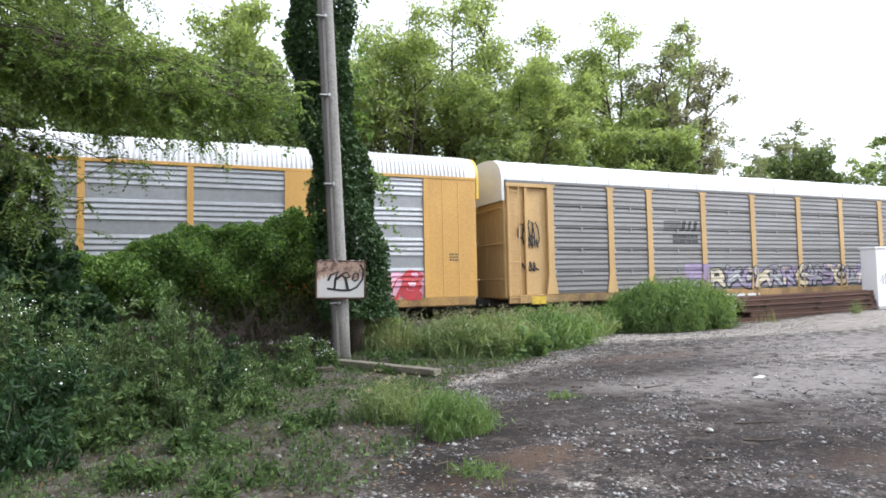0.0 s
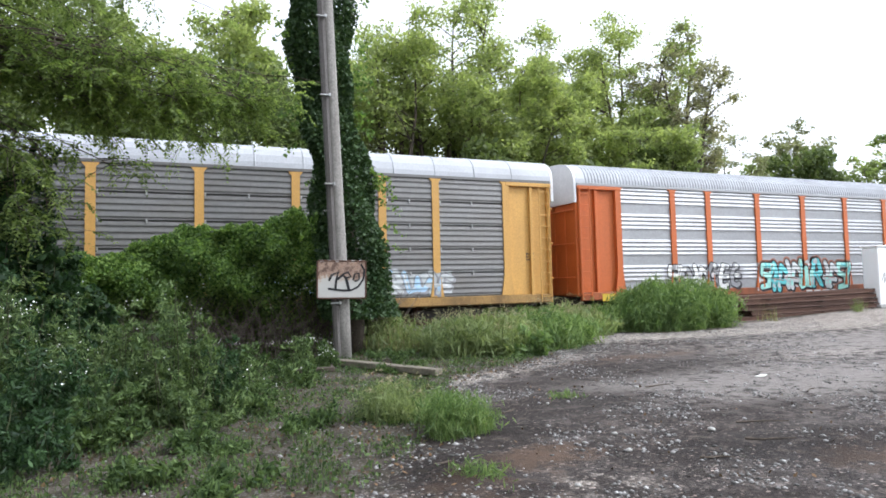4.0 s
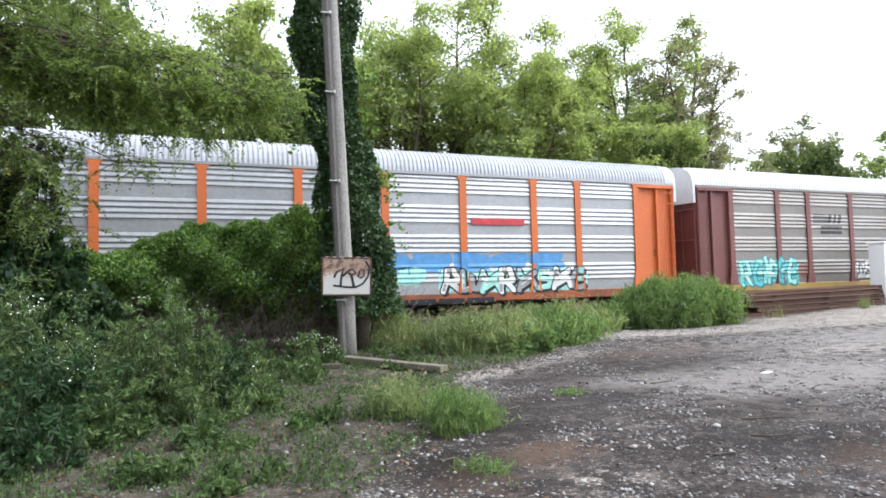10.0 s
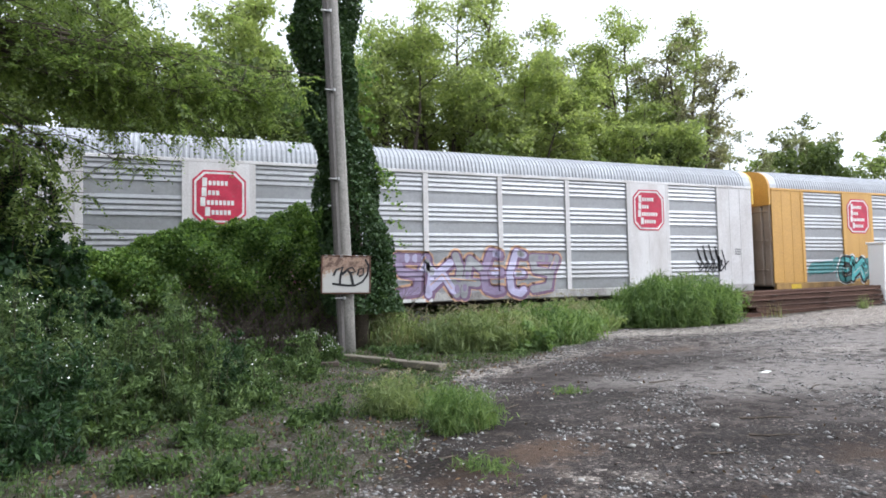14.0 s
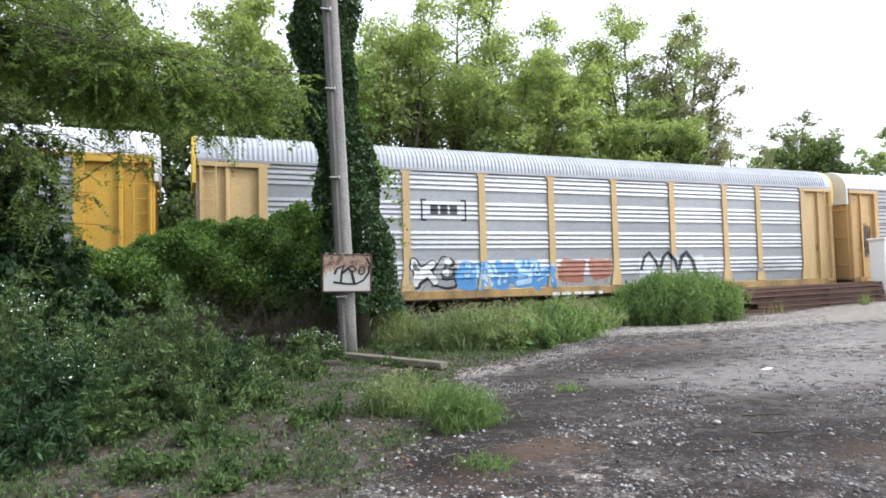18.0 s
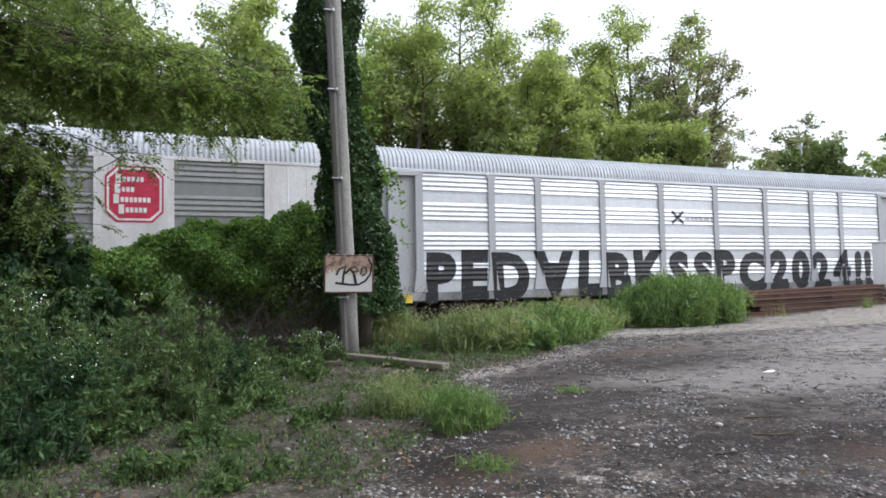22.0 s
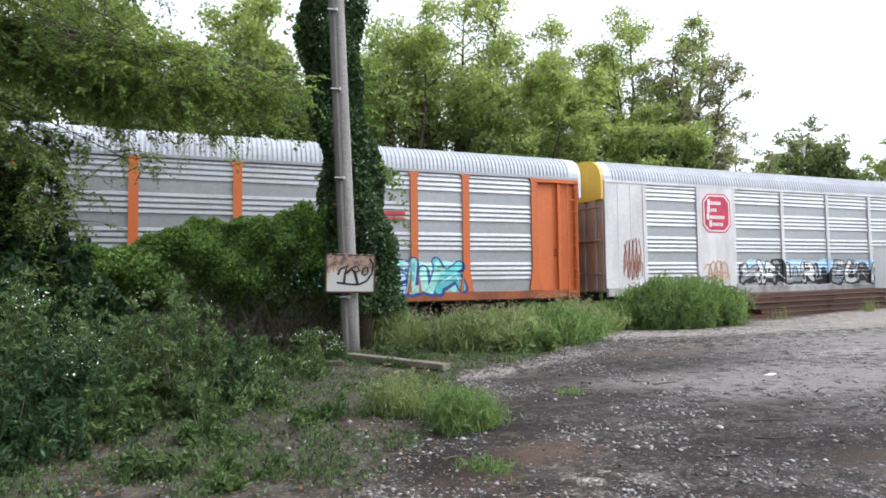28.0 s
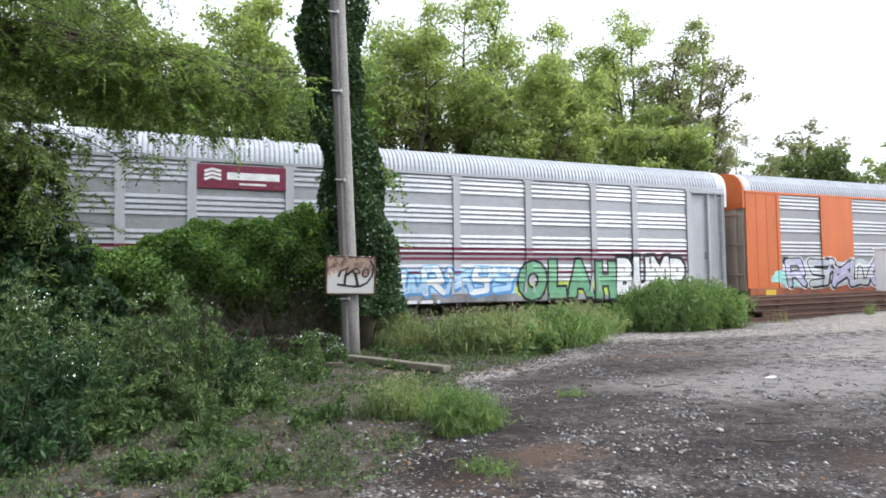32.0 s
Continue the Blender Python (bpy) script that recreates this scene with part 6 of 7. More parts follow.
def grass_mesh(name, spots, height, rng, width=0.012, bend=0.35):
    """Bent blades, two quads each."""
    n = len(spots)
    h = height * rng.uniform(0.45, 1.15, (n, 1)) if np.isscalar(height) else (height * rng.uniform(0.3, 1.12, n))[:, None]
    a = rng.uniform(0, 2 * np.pi, n)
    out = np.stack([np.cos(a), np.sin(a), np.zeros(n)], 1)
    sid = np.stack([-np.sin(a), np.cos(a), np.zeros(n)], 1) * width
    b = bend * h * rng.uniform(0.3, 1.3, (n, 1))
    up = np.array([0, 0, 1.0])
    p0 = spots
    p1 = spots + up * h * 0.55 + out * b * 0.3
    p2 = spots + up * h * (0.97 - 0.1 * b / h) + out * b
    co = np.empty((n, 6, 3), np.float32)
    co[:, 0], co[:, 1], co[:, 2], co[:, 3], co[:, 4], co[:, 5] = p0 - sid, p0 + sid, p1 + sid * 0.8, p1 - sid * 0.8, p2 + sid * 0.15, p2 - sid * 0.15
    i = (np.arange(n) * 6)[:, None]
    loops = np.concatenate([i + np.array([[0, 1, 2, 3]]), i + np.array([[3, 2, 4, 5]])], 1).ravel().astype(np.int32)
    return raw(name, co.reshape(-1, 3), loops, 4)


def grass_clump(x, y, rx, ry, h, n, label, seed, dry=0.12, mat=None, width=0.012, leaf=0, plumes=0):
    """Many tufts of unequal height that lean apart; leafy weeds and pale seed heads stand among them."""
    rng = np.random.default_rng(seed)
    t = thing("grass_clump", label, "grass clump", "grass clumps at the lot's edge", at=(x, y, float(rise(np.array(x), np.array(y)))))
    tufts = max(5, int(rx * ry * (26 if h > 0.7 else 120)))
    a, r = rng.uniform(0, 2 * np.pi, tufts), np.sqrt(rng.uniform(0, 1, tufts)) * rng.uniform(0.8, 1.15, tufts)
    tc = np.stack([rx * r * np.cos(a), ry * r * np.sin(a), np.full(tufts, -0.03)], 1)
    th = h * (1.0 - 0.3 * np.clip(r, 0, 1.1) ** 4) * rng.uniform(0.62, 1.08, tufts)
    sp_r = 0.16 if h > 0.7 else 0.06
    i = rng.integers(0, tufts, n)
    off = rng.normal(size=(n, 2)) * sp_r
    sp = tc[i] + np.concatenate([off, np.zeros((n, 1))], 1)
    hh = th[i] * (1 - 0.25 * np.clip(np.linalg.norm(off, axis=1) / sp_r, 0, 2) / 2)
    k = int(n * (1 - dry))
    tagged(part("grass_blade", grass_mesh("grass_blade", sp[:k], hh[:k], rng, width * 0.8, 0.6), mat or GRASS, t), kind="stuff")
    if dry:
        tagged(part("seed_stalk", grass_mesh("seed_stalk", sp[k:], hh[k:] * 1.1, rng, width * 0.55, 0.3), GRASS_DRY, t, "pale dry seed stalks"), kind="stuff")
    if leaf:
        m = rng.integers(0, n, leaf)
        up = rng.uniform(0.1, 1.0, leaf)
        lean = (sp[m] - tc[i[m]]) * up[:, None] * 0.9
        cc = sp[m] + lean + np.stack([rng.normal(size=leaf) * 0.06, rng.normal(size=leaf) * 0.06, hh[m] * up * 0.98], 1)
        tagged(part("foliage", leaf_cloud("foliage", cc, 0.3 if h > 0.8 else 0.12, rng, -0.62, 0.1), mat or GRASS, t), kind="stuff")
    if plumes:
        j = rng.integers(0, tufts, plumes)
        top = tc[j] + np.stack([rng.normal(size=plumes) * 0.2, rng.normal(size=plumes) * 0.2, th[j] * rng.uniform(0.92, 1.14, plumes)], 1)
        side = rng.normal(size=(plumes, 1, 3)) * np.array([0.1, 0.1, 0.02])
        w = np.linspace(0, 1, 12)[None, :, None]
        cc = top[:, None] + side * w + np.array([0, 0, 0.16]) * (w - 0.75 * w * w) + rng.normal(size=(plumes, 12, 3)) * 0.011
        tagged(part("seed_head", leaf_cloud("seed_head", cc.reshape(-1, 3), 0.036, rng, -0.2, 0.35), SEED, t, "pale feathery seed heads"), kind="stuff")
    return t


grass_clump(15.55, 16.9, 2.35, 0.85, 1.85, 7600, "large tall green weed clump at the lot's edge", 51, 0.02, None, 0.009, 46000, 60)
grass_clump(6.8, 13.9, 1.3, 1.2, 1.02, 4200, "tall seeding grass clump beside the gravel", 52, 0.16, GRASS_PALE, 0.008, 12000, 260)
grass_clump(8.7, 14.6, 1.3, 1.0, 1.14, 4000, "green weedy grass clump beside the gravel", 53, 0.1, GRASS, 0.008, 16000, 110)
grass_clump(11.4, 16.8, 1.1, 0.8, 1.1, 2200, "tall dry-tipped grass beside the track", 54, 0.25, GRASS_PALE, 0.009, 6000, 160)
grass_clump(12.9, 17.3, 0.8, 0.6, 1.0, 1000, "low grass clump beside the track", 55, 0.15, None, 0.009, 2500)
grass_clump(2.85, 6.55, 0.32, 0.34, 0.62, 1500, "small light green grass tuft in the gravel", 56, 0.06, None, 0.004, 3400)
grass_clump(2.6, 7.7, 0.38, 0.45, 0.55, 1100, "small light green grass tuft in the gravel", 57, 0.06, GRASS_PALE, 0.004, 3000, 30)
grass_clump(2.4, 5.05, 0.2, 0.18, 0.16, 150, "tiny weed tuft in the gravel", 58, 0.0, None, 0.004, 200)
grass_clump(25.2, 17.0, 0.3, 0.25, 0.62, 110, "thin weed growing before the rail pile", 59, 0.1, GRASS_PALE, 0.008, 260)
grass_clump(20.6, 17.3, 0.3, 0.25, 1.1, 70, "dry reddish stalks before the rail pile", 60, 0.8, None, 0.01)
grass_clump(5.2, 15.6, 0.9, 0.8, 1.1, 1300, "dry brown grass under the vines", 61, 0.6, GRASS_PALE, 0.008, 1500, 90)
grass_clump(5.2, 7.9, 0.28, 0.2, 0.12, 110, "tiny weed tuft in the gravel", 62, 0.3, None, 0.004, 160)


def weed_bush(x, y, r, h, n, flowers=0, seed=0, mat=None, leaf=0.085, slim=0.28, label=""):
    """Leafy weeds: upright branching stems with tufts of narrow leaves, some with white flower heads."""
    rng = np.random.default_rng(seed + 200)
    label = label or ("green weeds dotted with small white flowers" if flowers > 30 else "low green weeds on bare earth")
    t = thing("weed_bush", label, "weeds", "weeds beside the lot", at=(x, y, float(rise(np.array(x), np.array(y)))))
    g = Geo()
    ch, heads = [], []
    stems = max(5, n // 170)
    for k in range(stems):
        a, q = rng.uniform(0, 6.28), math.sqrt(rng.uniform(0, 1)) * r
        b = np.array([math.cos(a) * q, math.sin(a) * q, 0])
        hh = h * rng.uniform(0.42, 1.15) * (1 - 0.4 * (q / r) ** 2)
        tip = b * 1.15 + np.array([rng.normal() * 0.12, rng.normal() * 0.12, hh])
        g.tube([tuple(b * 0.8 - np.array([0, 0, 0.05])), tuple(b * 0.5 + tip * 0.5), tuple(tip)], [0.01, 0.007, 0.003], 3)
        tufts = 3 + int(hh * 6)
        for q2 in range(tufts):
            w = (q2 + rng.uniform(0.3, 1.0)) / tufts
            c = b * 0.8 * (1 - w) + tip * w + rng.normal(size=3) * np.array([0.16, 0.16, 0.05]) * (1.2 - 0.8 * w) * min(1, 0.4 + h * 0.5)
            m = max(3, int(1.7 * n / stems / tufts))
            ch.append(c + rng.normal(size=(m, 3)) * np.array([0.045, 0.045, 0.03]) * (0.6 + leaf * 5))
        heads.append(tip)
    tagged(part("stem_tangle", g, STEM, t), kind="stuff")
    tagged(part("foliage", leaf_cloud("foliage", np.concatenate(ch), leaf, rng, -0.15, slim), mat or LEAF_WEED, t), kind="stuff")
    if flowers:
        hd = np.array(heads)[rng.integers(0, max(2, len(heads) // 3), flowers)]
        tagged(part("blossom", leaf_cloud("blossom", hd + rng.normal(size=(flowers, 3)) * np.array([0.09, 0.09, 0.05]), 0.026, rng, 0, 0.9), PETAL, t, "tiny white flowers"), kind="stuff")
    return t


def weeds():
    shrub = "tall leafy green shrub at the lot's edge"
    for k, (x, y, r, h, n) in enumerate(((-2.5, 12.4, 0.75, 4.3, 11000), (-3.6, 12.2, 0.9, 4.2, 8000), (-2.0, 13.8, 0.9, 2.6, 6000), (-4.2, 14.5, 1.5, 3.4, 6000), (-4.8, 10.8, 1.3, 3.2, 6000), (-2.6, 11.0, 0.7, 2.2, 5000))):
        weed_bush(x, y, r, h, n, 0, k, LEAF_SHRUB, 0.14, 0.6, shrub)
    # flowering weeds behind
    weed_bush(-1.95, 10.0, 0.6, 1.75, 5000, 90, 11, LEAF_PALE)
    weed_bush(-1.1, 10.6, 0.55, 1.6, 4200, 60, 12, LEAF_PALE)
    weed_bush(-2.5, 8.9, 0.6, 1.6, 4200, 45, 13, LEAF_PALE)
    # tall bushy weed and its neighbours
    weed_bush(-0.05, 9.0, 0.38, 1.75, 5200, 40, 14, LEAF_PALE)
    weed_bush(-0.65, 9.3, 0.45, 1.35, 3800, 20, 15, LEAF_PALE)
    weed_bush(0.4, 9.6, 0.35, 1.05, 2400, 10, 16, LEAF_SHRUB)
    weed_bush(-1.3, 8.4, 0.5, 1.15, 3400, 20, 17, LEAF_SHRUB)
    weed_bush(-2.0, 7.7, 0.55, 1.0, 3400, 0, 18, LEAF_SHRUB)
    weed_bush(-0.75, 8.0, 0.4, 0.75, 2000, 0, 19)
    weed_bush(-1.2, 7.0, 0.4, 0.55, 1500, 0, 20, LEAF_SHRUB)
    weed_bush(0.25, 8.3, 0.35, 0.55, 1300, 0, 21, LEAF_PALE)
    weed_bush(1.1, 10.2, 0.45, 0.65, 1700, 12, 22, LEAF_PALE)
    weed_bush(1.0, 9.0, 0.35, 0.45, 1100, 5, 23)
    weed_bush(0.4, 12.4, 0.5, 0.8, 1700, 10, 24)
    weed_bush(1.5, 12.6, 0.5, 0.65, 1500, 10, 25)
    weed_bush(2.35, 13.1, 0.5, 0.8, 1700, 30, 26, LEAF_PALE)
    weed_bush(2.8, 12.8, 0.3, 0.9, 1000, 60, 27)
    weed_bush(1.9, 11.2, 0.4, 0.45, 1100, 5, 28)
    weed_bush(0.3, 7.1, 0.3, 0.32, 800, 0, 29)
    weed_bush(-0.3, 6.3, 0.3, 0.3, 700, 0, 30)
    weed_bush(0.5, 5.6, 0.3, 0.22, 600, 0, 31)
    weed_bush(1.5, 7.6, 0.3, 0.25, 600, 0, 32)
    weed_bush(4.3, 13.3, 0.5, 0.4, 900, 0, 33)
    weed_bush(4.0, 12.0, 0.4, 0.25, 600, 0, 34)
    weed_bush(7.3, 12.5, 0.35, 0.6, 700, 0, 35, GRASS, 0.2, 0.35, "broad-leaved dock plant in the grass")


weeds()


def ground_cover():
    rng = np.random.default_rng(61)
    n = 110000
    x, y = rng.uniform(-5, 9, n), 2.2 + 16.8 * rng.uniform(0, 1, n) ** 1.25
    s = lot_side(x, y)
    patchy = np.array([noise.noise(Vector((a * 1.3, b * 1.1, 3.0))) + 0.6 * noise.noise(Vector((a * 3.7, b * 3.3, 7.0))) for a, b in zip(x, y)]) + rng.normal(size=n) * 0.22
    keep = (s < 0.15 - 0.4 * rng.uniform(size=n)) & (patchy > -0.08)
    x, y, tall = x[keep], y[keep], patchy[keep]
    sp = np.stack([x, y, rise(x, y) - 0.01], 1)
    m = len(sp)
    tagged(part("short_grass", grass_mesh("short_grass", sp, 0.07 + 0.2 * np.clip(tall, 0, 1), rng, 0.0035, 0.7), LEAF_WEED), "thin short grass and weeds on bare earth", "grass", kind="stuff")
    lf = sp + np.stack([rng.normal(size=m) * 0.03, rng.normal(size=m) * 0.03, rng.uniform(0.02, 0.06 + 0.12 * np.clip(tall, 0, 1), m)], 1)
    tagged(part("creeping_weeds", leaf_cloud("creeping_weeds", lf, 0.05, rng, 0.0, 0.5, facing=(0, 0, 0.6)), LEAF_WEED), "low creeping leaves between the gravel", "weeds", kind="stuff")
    k = 9000
    x, y = rng.uniform(-4, 8, k), rng.uniform(3, 16, k)
    q = (lot_side(x, y) < 0.4) | (rng.uniform(size=k) < 0.05)
    x, y = x[q], y[q]
    dl = np.stack([x, y, rise(x, y) + 0.012], 1)
    tagged(part("leaf_litter", leaf_cloud("leaf_litter", dl, 0.055, rng, 0.0, 0.6, facing=(0, 0, 1.2)), LITTER), "fallen brown leaves on the earth", "leaves", kind="stuff")


ground_cover()


def gravel():
    rng = np.random.default_rng(71)
    base = np.array([(1, 0, 0), (0.3, 0.9, 0), (-0.8, 0.6, 0), (-0.8, -0.6, 0), (0.3, -0.95, 0), (0.2, 0.1, 0.75), (-0.1, 0, -0.6)])
    tris = np.array([(0, 1, 5), (1, 2, 5), (2, 3, 5), (3, 4, 5), (4, 0, 5), (1, 0, 6), (2, 1, 6), (3, 2, 6), (4, 3, 6), (0, 4, 6)])
    n = 120000
    y = -2 + 19 * rng.uniform(0, 1, n) ** 1.15
    x = rng.uniform(-1.0, 1.0, n) * (np.abs(y) * 0.7 + 3) + y * 0.45
    s = lot_side(x, y)
    lump = np.array([noise.noise(Vector((a * 0.8, b * 0.8, 1.0))) + 0.7 * noise.noise(Vector((a * 2.6, b * 2.6, 5.0))) for a, b in zip(x, y)])
    strip = np.exp(-((s - 0.5) / 0.8) ** 2) * 0.45
    lay = lot_layers(x, y)
    chance = np.clip(0.16 + 1.4 * (lump + strip), 0.03, 1) * np.clip(1 - 0.7 * np.clip(lay["damp"], 0, 1) - 0.5 * lay["earth"], 0.12, 1)
    keep = (rng.uniform(size=n) < chance) & ((s > -0.25) | ((rng.uniform(size=n) < 0.35) & (lump > 0.05)))
    x, y = x[keep], y[keep]
    n = len(x)
    size = 0.008 + 0.026 * rng.uniform(0, 1, n) ** 4 + 0.02 * rng.uniform(size=n) * (rng.uniform(size=n) < 0.02)
    a = rng.uniform(0, 6.28, n)
    ca, sa = np.cos(a)[:, None], np.sin(a)[:, None]
    b = base[None] * rng.uniform(0.6, 1.25, (n, 7, 1)) * size[:, None, None]
    co = np.stack([b[..., 0] * ca - b[..., 1] * sa, b[..., 0] * sa + b[..., 1] * ca, b[..., 2] * 0.8], -1)
    co += np.stack([x, y, rise(x, y) + size * 0.2], 1)[:, None]
    loops = (tris.ravel()[None] + 7 * np.arange(n)[:, None]).ravel().astype(np.int32)
    tagged(part("loose_gravel", raw("loose_gravel", co.reshape(-1, 3), loops, 3), STONE), "loose grey and white gravel stones", "gravel", kind="stuff")


gravel()


def stones():
    rng = np.random.default_rng(72)
    for x, y, s in ((4.02, 5.02, 0.055), (5.35, 5.3, 0.07), (4.3, 5.6, 0.05), (3.0, 4.4, 0.045), (5.0, 6.6, 0.04), (6.2, 6.1, 0.04), (6.6, 8.0, 0.05), (2.0, 4.1, 0.04), (7.9, 7.9, 0.05), (4.6, 7.4, 0.04)):
        bm = bmesh.new()
        bmesh.ops.create_icosphere(bm, subdivisions=2, radius=s * 0.6)
        k = rng.uniform(0, 9)
        for v in bm.verts:
            v.co *= 1 + 0.25 * noise.noise(v.co / s + Vector((k, k, k)))
            v.co.z *= 0.6
        me = bpy.data.meshes.new("stone")
        bm.to_mesh(me)
        bm.free()
        ob = part("stone", me, WHITE_STONE)
        ob.location = (x, y, float(rise(np.array(x), np.array(y))) + s * 0.3)
        tagged(ob, "pale loose stone lying on the gravel", "stone", "loose stones")


WHITE_STONE = surface("pale_stone", (0.42, 0.41, 0.38), 0.85, 0, 20, 5, (0.3, 0.28, 0.25), 0.5, 0.2)
stones()

def litter():
    ob = part("paper_scrap", Geo().plate([(-0.16, -0.05), (0.15, -0.06), (0.17, 0.03), (-0.1, 0.06)], -0.006, 0.006), PETAL)
    ob.matrix_world = Matrix.Translation((9.1, 7.86, float(rise(np.array(9.1), np.array(7.86))) + 0.01)) @ Euler((radians(90), 0, radians(20))).to_matrix().to_4x4()
    tagged(ob, "small scrap of white paper on the gravel", "litter")
    rng = np.random.default_rng(73)
    for x, y, ln in ((7.0, 8.0, 0.5), (5.6, 4.75, 0.5), (6.2, 5.4, 0.6), (4.6, 4.5, 0.3), (3.9, 7.2, 0.3), (8.6, 6.6, 0.4), (2.3, 5.5, 0.22), (2.1, 6.4, 0.3)):
        a = rng.uniform(-0.5, 0.5)
        pts = [(x + ln * (f - 0.5) * math.cos(a), y + ln * (f - 0.5) * math.sin(a) + rng.uniform(-0.03, 0.03), float(rise(np.array(x), np.array(y))) + 0.014) for f in (0, 0.3, 0.65, 1)]
        ob = part("twig", Geo().tube(pts, [0.012, 0.011, 0.009, 0.004], 5), BARK)
        tagged(ob, "dark fallen twig lying on the gravel", "twig", "fallen twigs")


litter()

# ================= pole, sign, plank, rails, shelter =================


def pole():
    t = thing("utility_pole", "leaning weathered wooden utility pole with a metal riser", "utility pole", at=(3.48, 14.0, 0))
    top = (-0.36, 0, 9.6)
    line = [(0, 0, -0.4)] + [(top[0] * k / 8, 0, top[2] * k / 8) for k in range(1, 9)]
    part("shaft", Geo().tube(line, [0.17 - 0.005 * k for k in range(9)], 14), POLE_WOOD, t, smooth=True)
    g = Geo().tube([(-0.17, -0.09, -0.2), (-0.165 + top[0] * 0.5, -0.08, 4.8), (-0.15 + top[0], -0.05, 9.6)], 0.085, 8)
    part("riser", g, surface("riser_grey", (0.1, 0.09, 0.085), 0.75, 0.0, 20, 2, (0.08, 0.07, 0.06), 0.5, 0.2), t, "dark metal cable riser")
    for z in (3.95, 5.95, 7.75, 1.3):
        x = top[0] * z / 9.6
        part("clip", Geo().box(x - 0.3, -0.21, z, x - 0.1, -0.15, z + 0.03, 0.006).box(x - 0.12, -0.24, z - 0.02, x - 0.07, -0.15, z + 0.05, 0.006), ZINC, t, "small galvanised clip")


pole()


def notice():
    t = thing("sign_board", "rust-stained white metal sign with black scrawl on the pole", "sign", at=(3.36, 13.72, 1.83))
    m, nt, b = nodes("rusty_white")
    n = noise_node(nt, 5.0, 8, 0.75)
    tc = nt.nodes.new("ShaderNodeTexCoord")
    sep = nt.nodes.new("ShaderNodeSeparateXYZ")
    link(nt, tc.outputs["Generated"], sep.inputs["Vector"])
    ad = nt.nodes.new("ShaderNodeMath")
    ad.operation = "MULTIPLY_ADD"
    link(nt, n.outputs["Fac"], ad.inputs[0])
    ad.inputs[1].default_value = 0.8
    link(nt, val(nt, sep.outputs["Z"], 0.0, 0.333), ad.inputs[2])
    c = ramp(nt, ad.outputs["Value"], [(0.0, (0.5, 0.5, 0.48)), (0.56, (0.46, 0.445, 0.42)), (0.61, (0.45, 0.37, 0.3)), (0.67, (0.24, 0.14, 0.09)), (0.71, (0.36, 0.25, 0.19)), (0.77, (0.12, 0.07, 0.05))]).outputs["Color"]
    link(nt, c, b.inputs["Base Color"])
    b.inputs["Roughness"].default_value = 0.6
    part("plate", Geo().box(-0.52, -0.02, -0.4, 0.52, 0.02, 0.4, 0.012), m, t)
    rim = Geo()
    for x in (-0.53, 0.53):
        rim.box(x - 0.015, -0.03, -0.41, x + 0.015, 0.05, 0.41, 0.005)
    for z in (-0.41, 0.41):
        rim.box(-0.515, -0.03, z - 0.015, 0.515, 0.05, z + 0.015, 0.005)
    part("rim", rim, RUST, t, "rusted folded edge")
    g = Geo()
    stroke(g, [(-0.3, -0.2), (-0.15, -0.22), (0.02, -0.24), (0.2, -0.24), (0.36, -0.16), (0.47, 0.0), (0.5, 0.2), (0.42, 0.34)], 0.045, -0.026)
    stroke(g, [(-0.28, -0.03), (-0.22, 0.1), (-0.08, 0.16), (-0.12, 0.0), (-0.14, -0.22)], 0.05, -0.027)
    stroke(g, [(-0.1, 0.0), (0.02, 0.1), (0.1, 0.02), (0.16, -0.24)], 0.06, -0.028)
    stroke(g, [(0.02, 0.12), (0.14, 0.16), (0.2, 0.06), (0.08, 0.04)], 0.04, -0.029)
    stroke(g, [(0.25, -0.02), (0.28, 0.12), (0.38, 0.14), (0.38, 0.0), (0.28, -0.04)], 0.04, -0.03)
    part("scrawl", g, ink("black"), t, "black spray-paint scrawl")
    for k in range(6):
        part("clip", Geo().box(-0.48 + k * 0.17, -0.028, 0.385 + 0.01 * (k % 2), -0.4 + k * 0.17, 0.06, 0.43, 0.006), ZINC, t, "bent metal clip")
    part("bracket", Geo().box(-0.12, 0.02, -0.3, 0.2, 0.12, -0.24, 0.01).box(-0.12, 0.02, 0.2, 0.2, 0.12, 0.26, 0.01), DARK_STEEL, t)
    t.rotation_euler = (0, radians(1.2), radians(-6))


notice()


def beam(name, label, a, b, w, h, mat, cat, group=""):
    a, b = Vector(a), Vector(b)
    ln = (b - a).length
    ob = part(name, Geo().box(-ln / 2, -w / 2, 0, ln / 2, w / 2, h, 0.012), mat)
    d = (b - a).normalized()
    ob.matrix_world = Matrix.Translation((a + b) / 2) @ d.to_track_quat("X", "Z").to_matrix().to_4x4()
    return tagged(ob, label, cat, group)


beam("wooden_beam", "weathered timber lying at the lot's edge", (3.2, 13.3, 0.02), (4.45, 10.85, 0.0), 0.22, 0.12, PLANK_WOOD, "timber")
beam("wooden_beam", "dark old timber half hidden in weeds", (1.3, 12.9, 0.0), (2.9, 12.5, 0.0), 0.16, 0.09, SLEEPER, "timber")


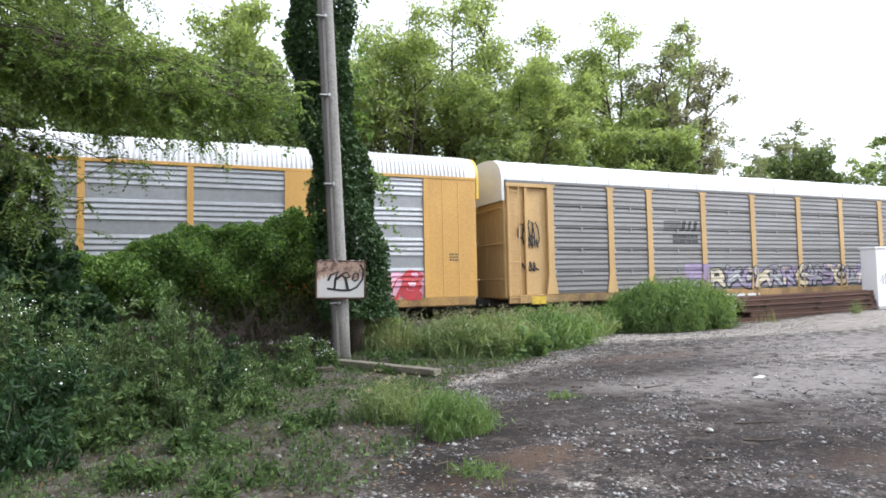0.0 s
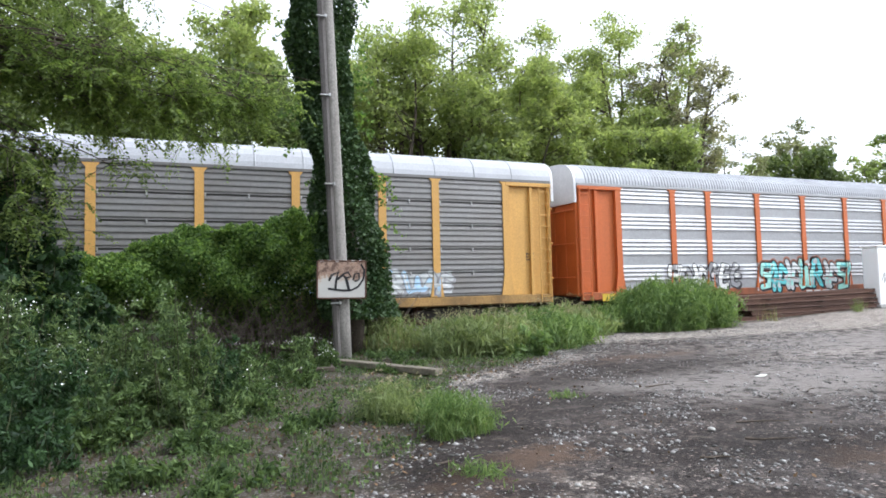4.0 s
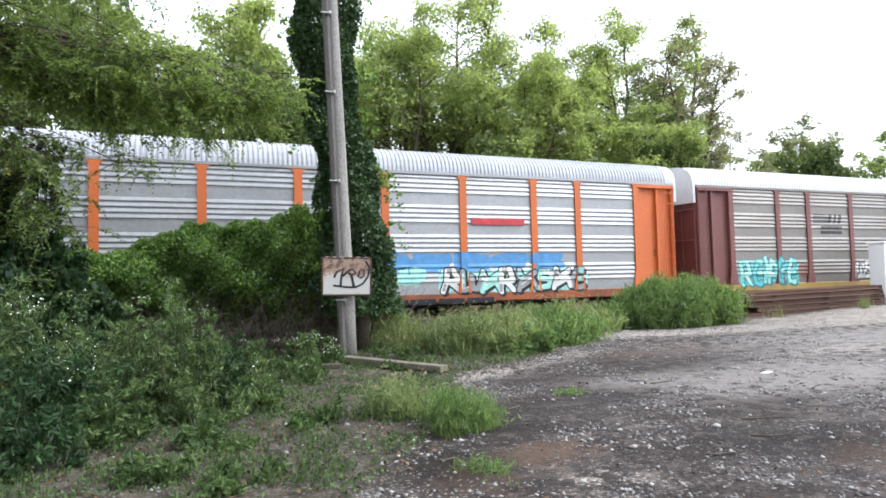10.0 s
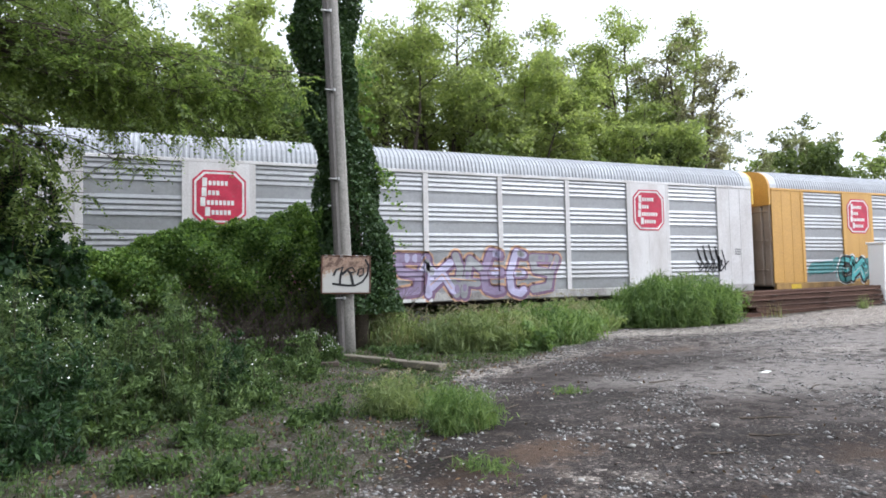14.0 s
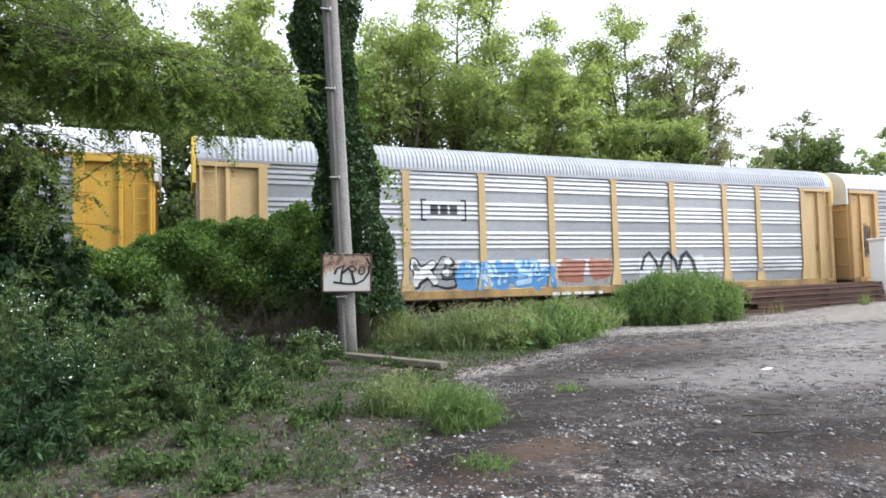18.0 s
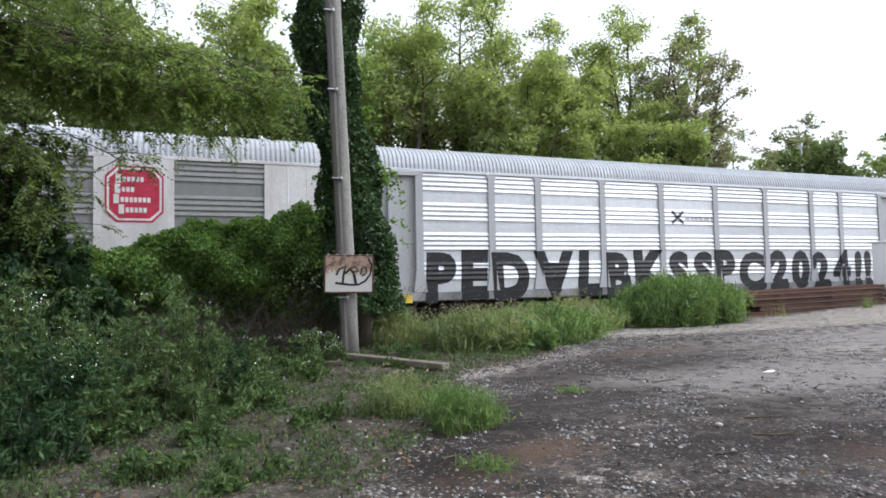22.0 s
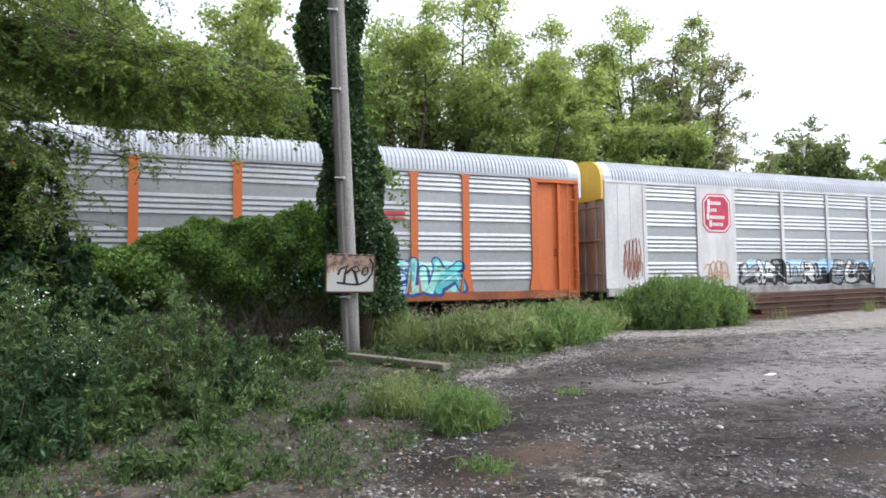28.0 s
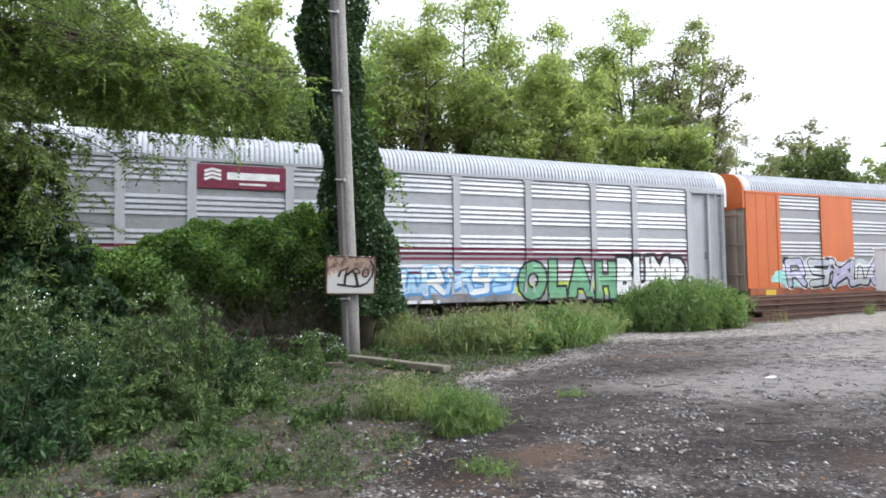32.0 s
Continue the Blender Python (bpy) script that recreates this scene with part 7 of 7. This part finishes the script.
def rail_pile():
    """Stack of worn rails laid beside the track."""
    rng = np.random.default_rng(81)
    prof = [(-0.07, 0), (0.07, 0), (0.07, 0.018), (0.012, 0.034), (0.012, 0.115), (0.035, 0.122), (0.035, 0.16), (-0.035, 0.16), (-0.035, 0.122), (-0.012, 0.115), (-0.012, 0.034), (-0.07, 0.018)]
    me = Geo().sweep(prof, -5.4, 5.4, closed=True).mesh("old_rail")
    for layer in range(5):
        for k in range(6 - layer // 3):
            ob = part("old_rail", me, RUST)
            x = 25.4 + rng.uniform(-0.9, 0.9) - 0.15 * layer
            y = 18.05 + 0.16 * k + rng.uniform(-0.02, 0.02) + 0.03 * layer
            z = 0.02 + 0.205 * layer
            ob.matrix_world = Matrix.Translation((x, y, z + float(rise(np.array(21.0), np.array(18.0))))) @ Euler((0, radians(-0.75 + rng.uniform(-0.12, 0.12)), radians(rng.uniform(-0.5, 0.5)))).to_matrix().to_4x4()
            tagged(ob, "rusty old rail in a stacked pile", "rail", "pile of old rails")
    spacer = Geo().box(-0.05, -0.55, 0, 0.05, 0.55, 0.045, 0.006).mesh("timber_spacer")
    for layer in range(1, 5):
        for x in (21.5, 24.5, 27.6):
            ob = part("timber_spacer", spacer, SLEEPER)
            ob.location = (x + rng.uniform(-0.2, 0.2), 18.48, 0.02 + 0.205 * layer - 0.045 + float(rise(np.array(21.0), np.array(18.0))) + 0.0131 * (x - 25.4))
            tagged(ob, "dark timber spacer between stacked rails", "timber", "spacers in the rail pile")
    for layer in range(4):
        for k in range(4):
            ob = part("old_rail", me, RUST)
            ob.matrix_world = Matrix.Translation((14.0 + rng.uniform(-0.4, 0.4), 18.6 + 0.16 * k, 0.0 + 0.164 * layer)) @ Euler((0, radians(rng.uniform(-0.2, 0.2)), radians(rng.uniform(-0.6, 0.6)))).to_matrix().to_4x4()
            tagged(ob, "rusty old rail in a stacked pile", "rail", "pile of old rails")


rail_pile()


def shelter():
    z = float(rise(np.array(28.5), np.array(18.2)))
    t = thing("equipment_shelter", "white metal trackside equipment shelter on a concrete base", "equipment shelter", at=(29.4, 18.3, z))
    part("base", Geo().box(-1.5, -0.45, -0.3, 1.5, 0.45, 0.12, 0.02), surface("concrete", (0.42, 0.41, 0.39), 0.9, 0, 20, 2, (0.2, 0.19, 0.18), 0.4, 0.2), t)
    part("body", Geo().box(-1.35, -0.35, 0.12, 1.35, 0.35, 2.62, 0.03), WHITE_SHELTER, t)
    part("door", Geo().box(-0.35, -0.38, 0.2, 0.55, -0.34, 2.2, 0.01), WHITE_SHELTER, t)
    part("handle", Geo().box(-0.28, -0.43, 1.1, -0.24, -0.37, 1.3, 0.008), DARK_STEEL, t)
    part("roof_cap", Geo().box(-1.42, -0.4, 2.62, 1.42, 0.4, 2.7, 0.02), WHITE_SHELTER, t)
    g = Geo()
    rng = np.random.default_rng(5)
    stroke(g, curly(rng, -1.2, -0.5, 1.0, 1.6, 3), 0.04, -0.356)
    part("scrawl", g, ink("grey"), t, "faint grey scrawl")


shelter()


def mast():
    t = thing("signal_mast", "thin grey mast beyond the track", "mast", at=(51.4, 40.0, 0))
    part("shaft", Geo().tube([(0, 0, -0.2), (0, 0, 13.2)], [0.16, 0.1], 8), ZINC, t)


mast()

# ================= movement =================
SPEED, START = 15.429, 208.846 + 13.67
# seconds and slip in metres from steady running
SLIP = [(0, -0.05), (1, 0.0), (2, 0.08), (3, 0.02), (4.5, 0.0), (6, 0.0), (7, -0.1), (8, -0.05), (9, 0.02), (10, 0.06), (11, 0.1), (12, 0.05), (13, 0.03), (14, 0.0), (15.5, 0.03), (17, 0.06),
        (18, 0.05), (19, -0.4), (20, -0.42), (21, -0.38), (22, -0.35), (23, -0.32), (24, -0.28), (25, -0.32), (26.5, -0.22), (28, -0.12), (29, -0.1), (30, 0.0), (31, 0.15), (32, 0.33)]


def travel(t):
    s = float(np.interp(t, [a for a, _ in SLIP], [b for _, b in SLIP]))
    return SPEED * (t - 13) + 4.3 * ((t - 13) / 16) ** 2 + s


def motions():
    for n, car in enumerate(CARS):
        walk(car, [(t, pose(START - n * PITCH + travel(t), TRACK_Y, RAIL_Z)) for t, _ in SLIP])
    # wheels roll while their car is near
    for ws, n in TRUCKS:
        t_mid = 13 + (12 - START + n * PITCH) / SPEED
        a, b = max(0.0, t_mid - 1.6), min(32.0, t_mid + 2.6)
        ts = [0.0] + [round(a * 30) / 30 + k / 30 for k in range(1, int((b - a) * 30))] + [32.0]
        rows, turn, last = [], 0.0, ts[0]
        for t in ts:
            step = (travel(t) - travel(last)) / 0.42
            turn += step if t - last < 0.05 else 0.0
            last = t
            rows.append((t, pose(ws.location.x, 0, 0.45) @ Matrix.Rotation(turn, 4, "Y")))
        walk(ws, rows)


motions()
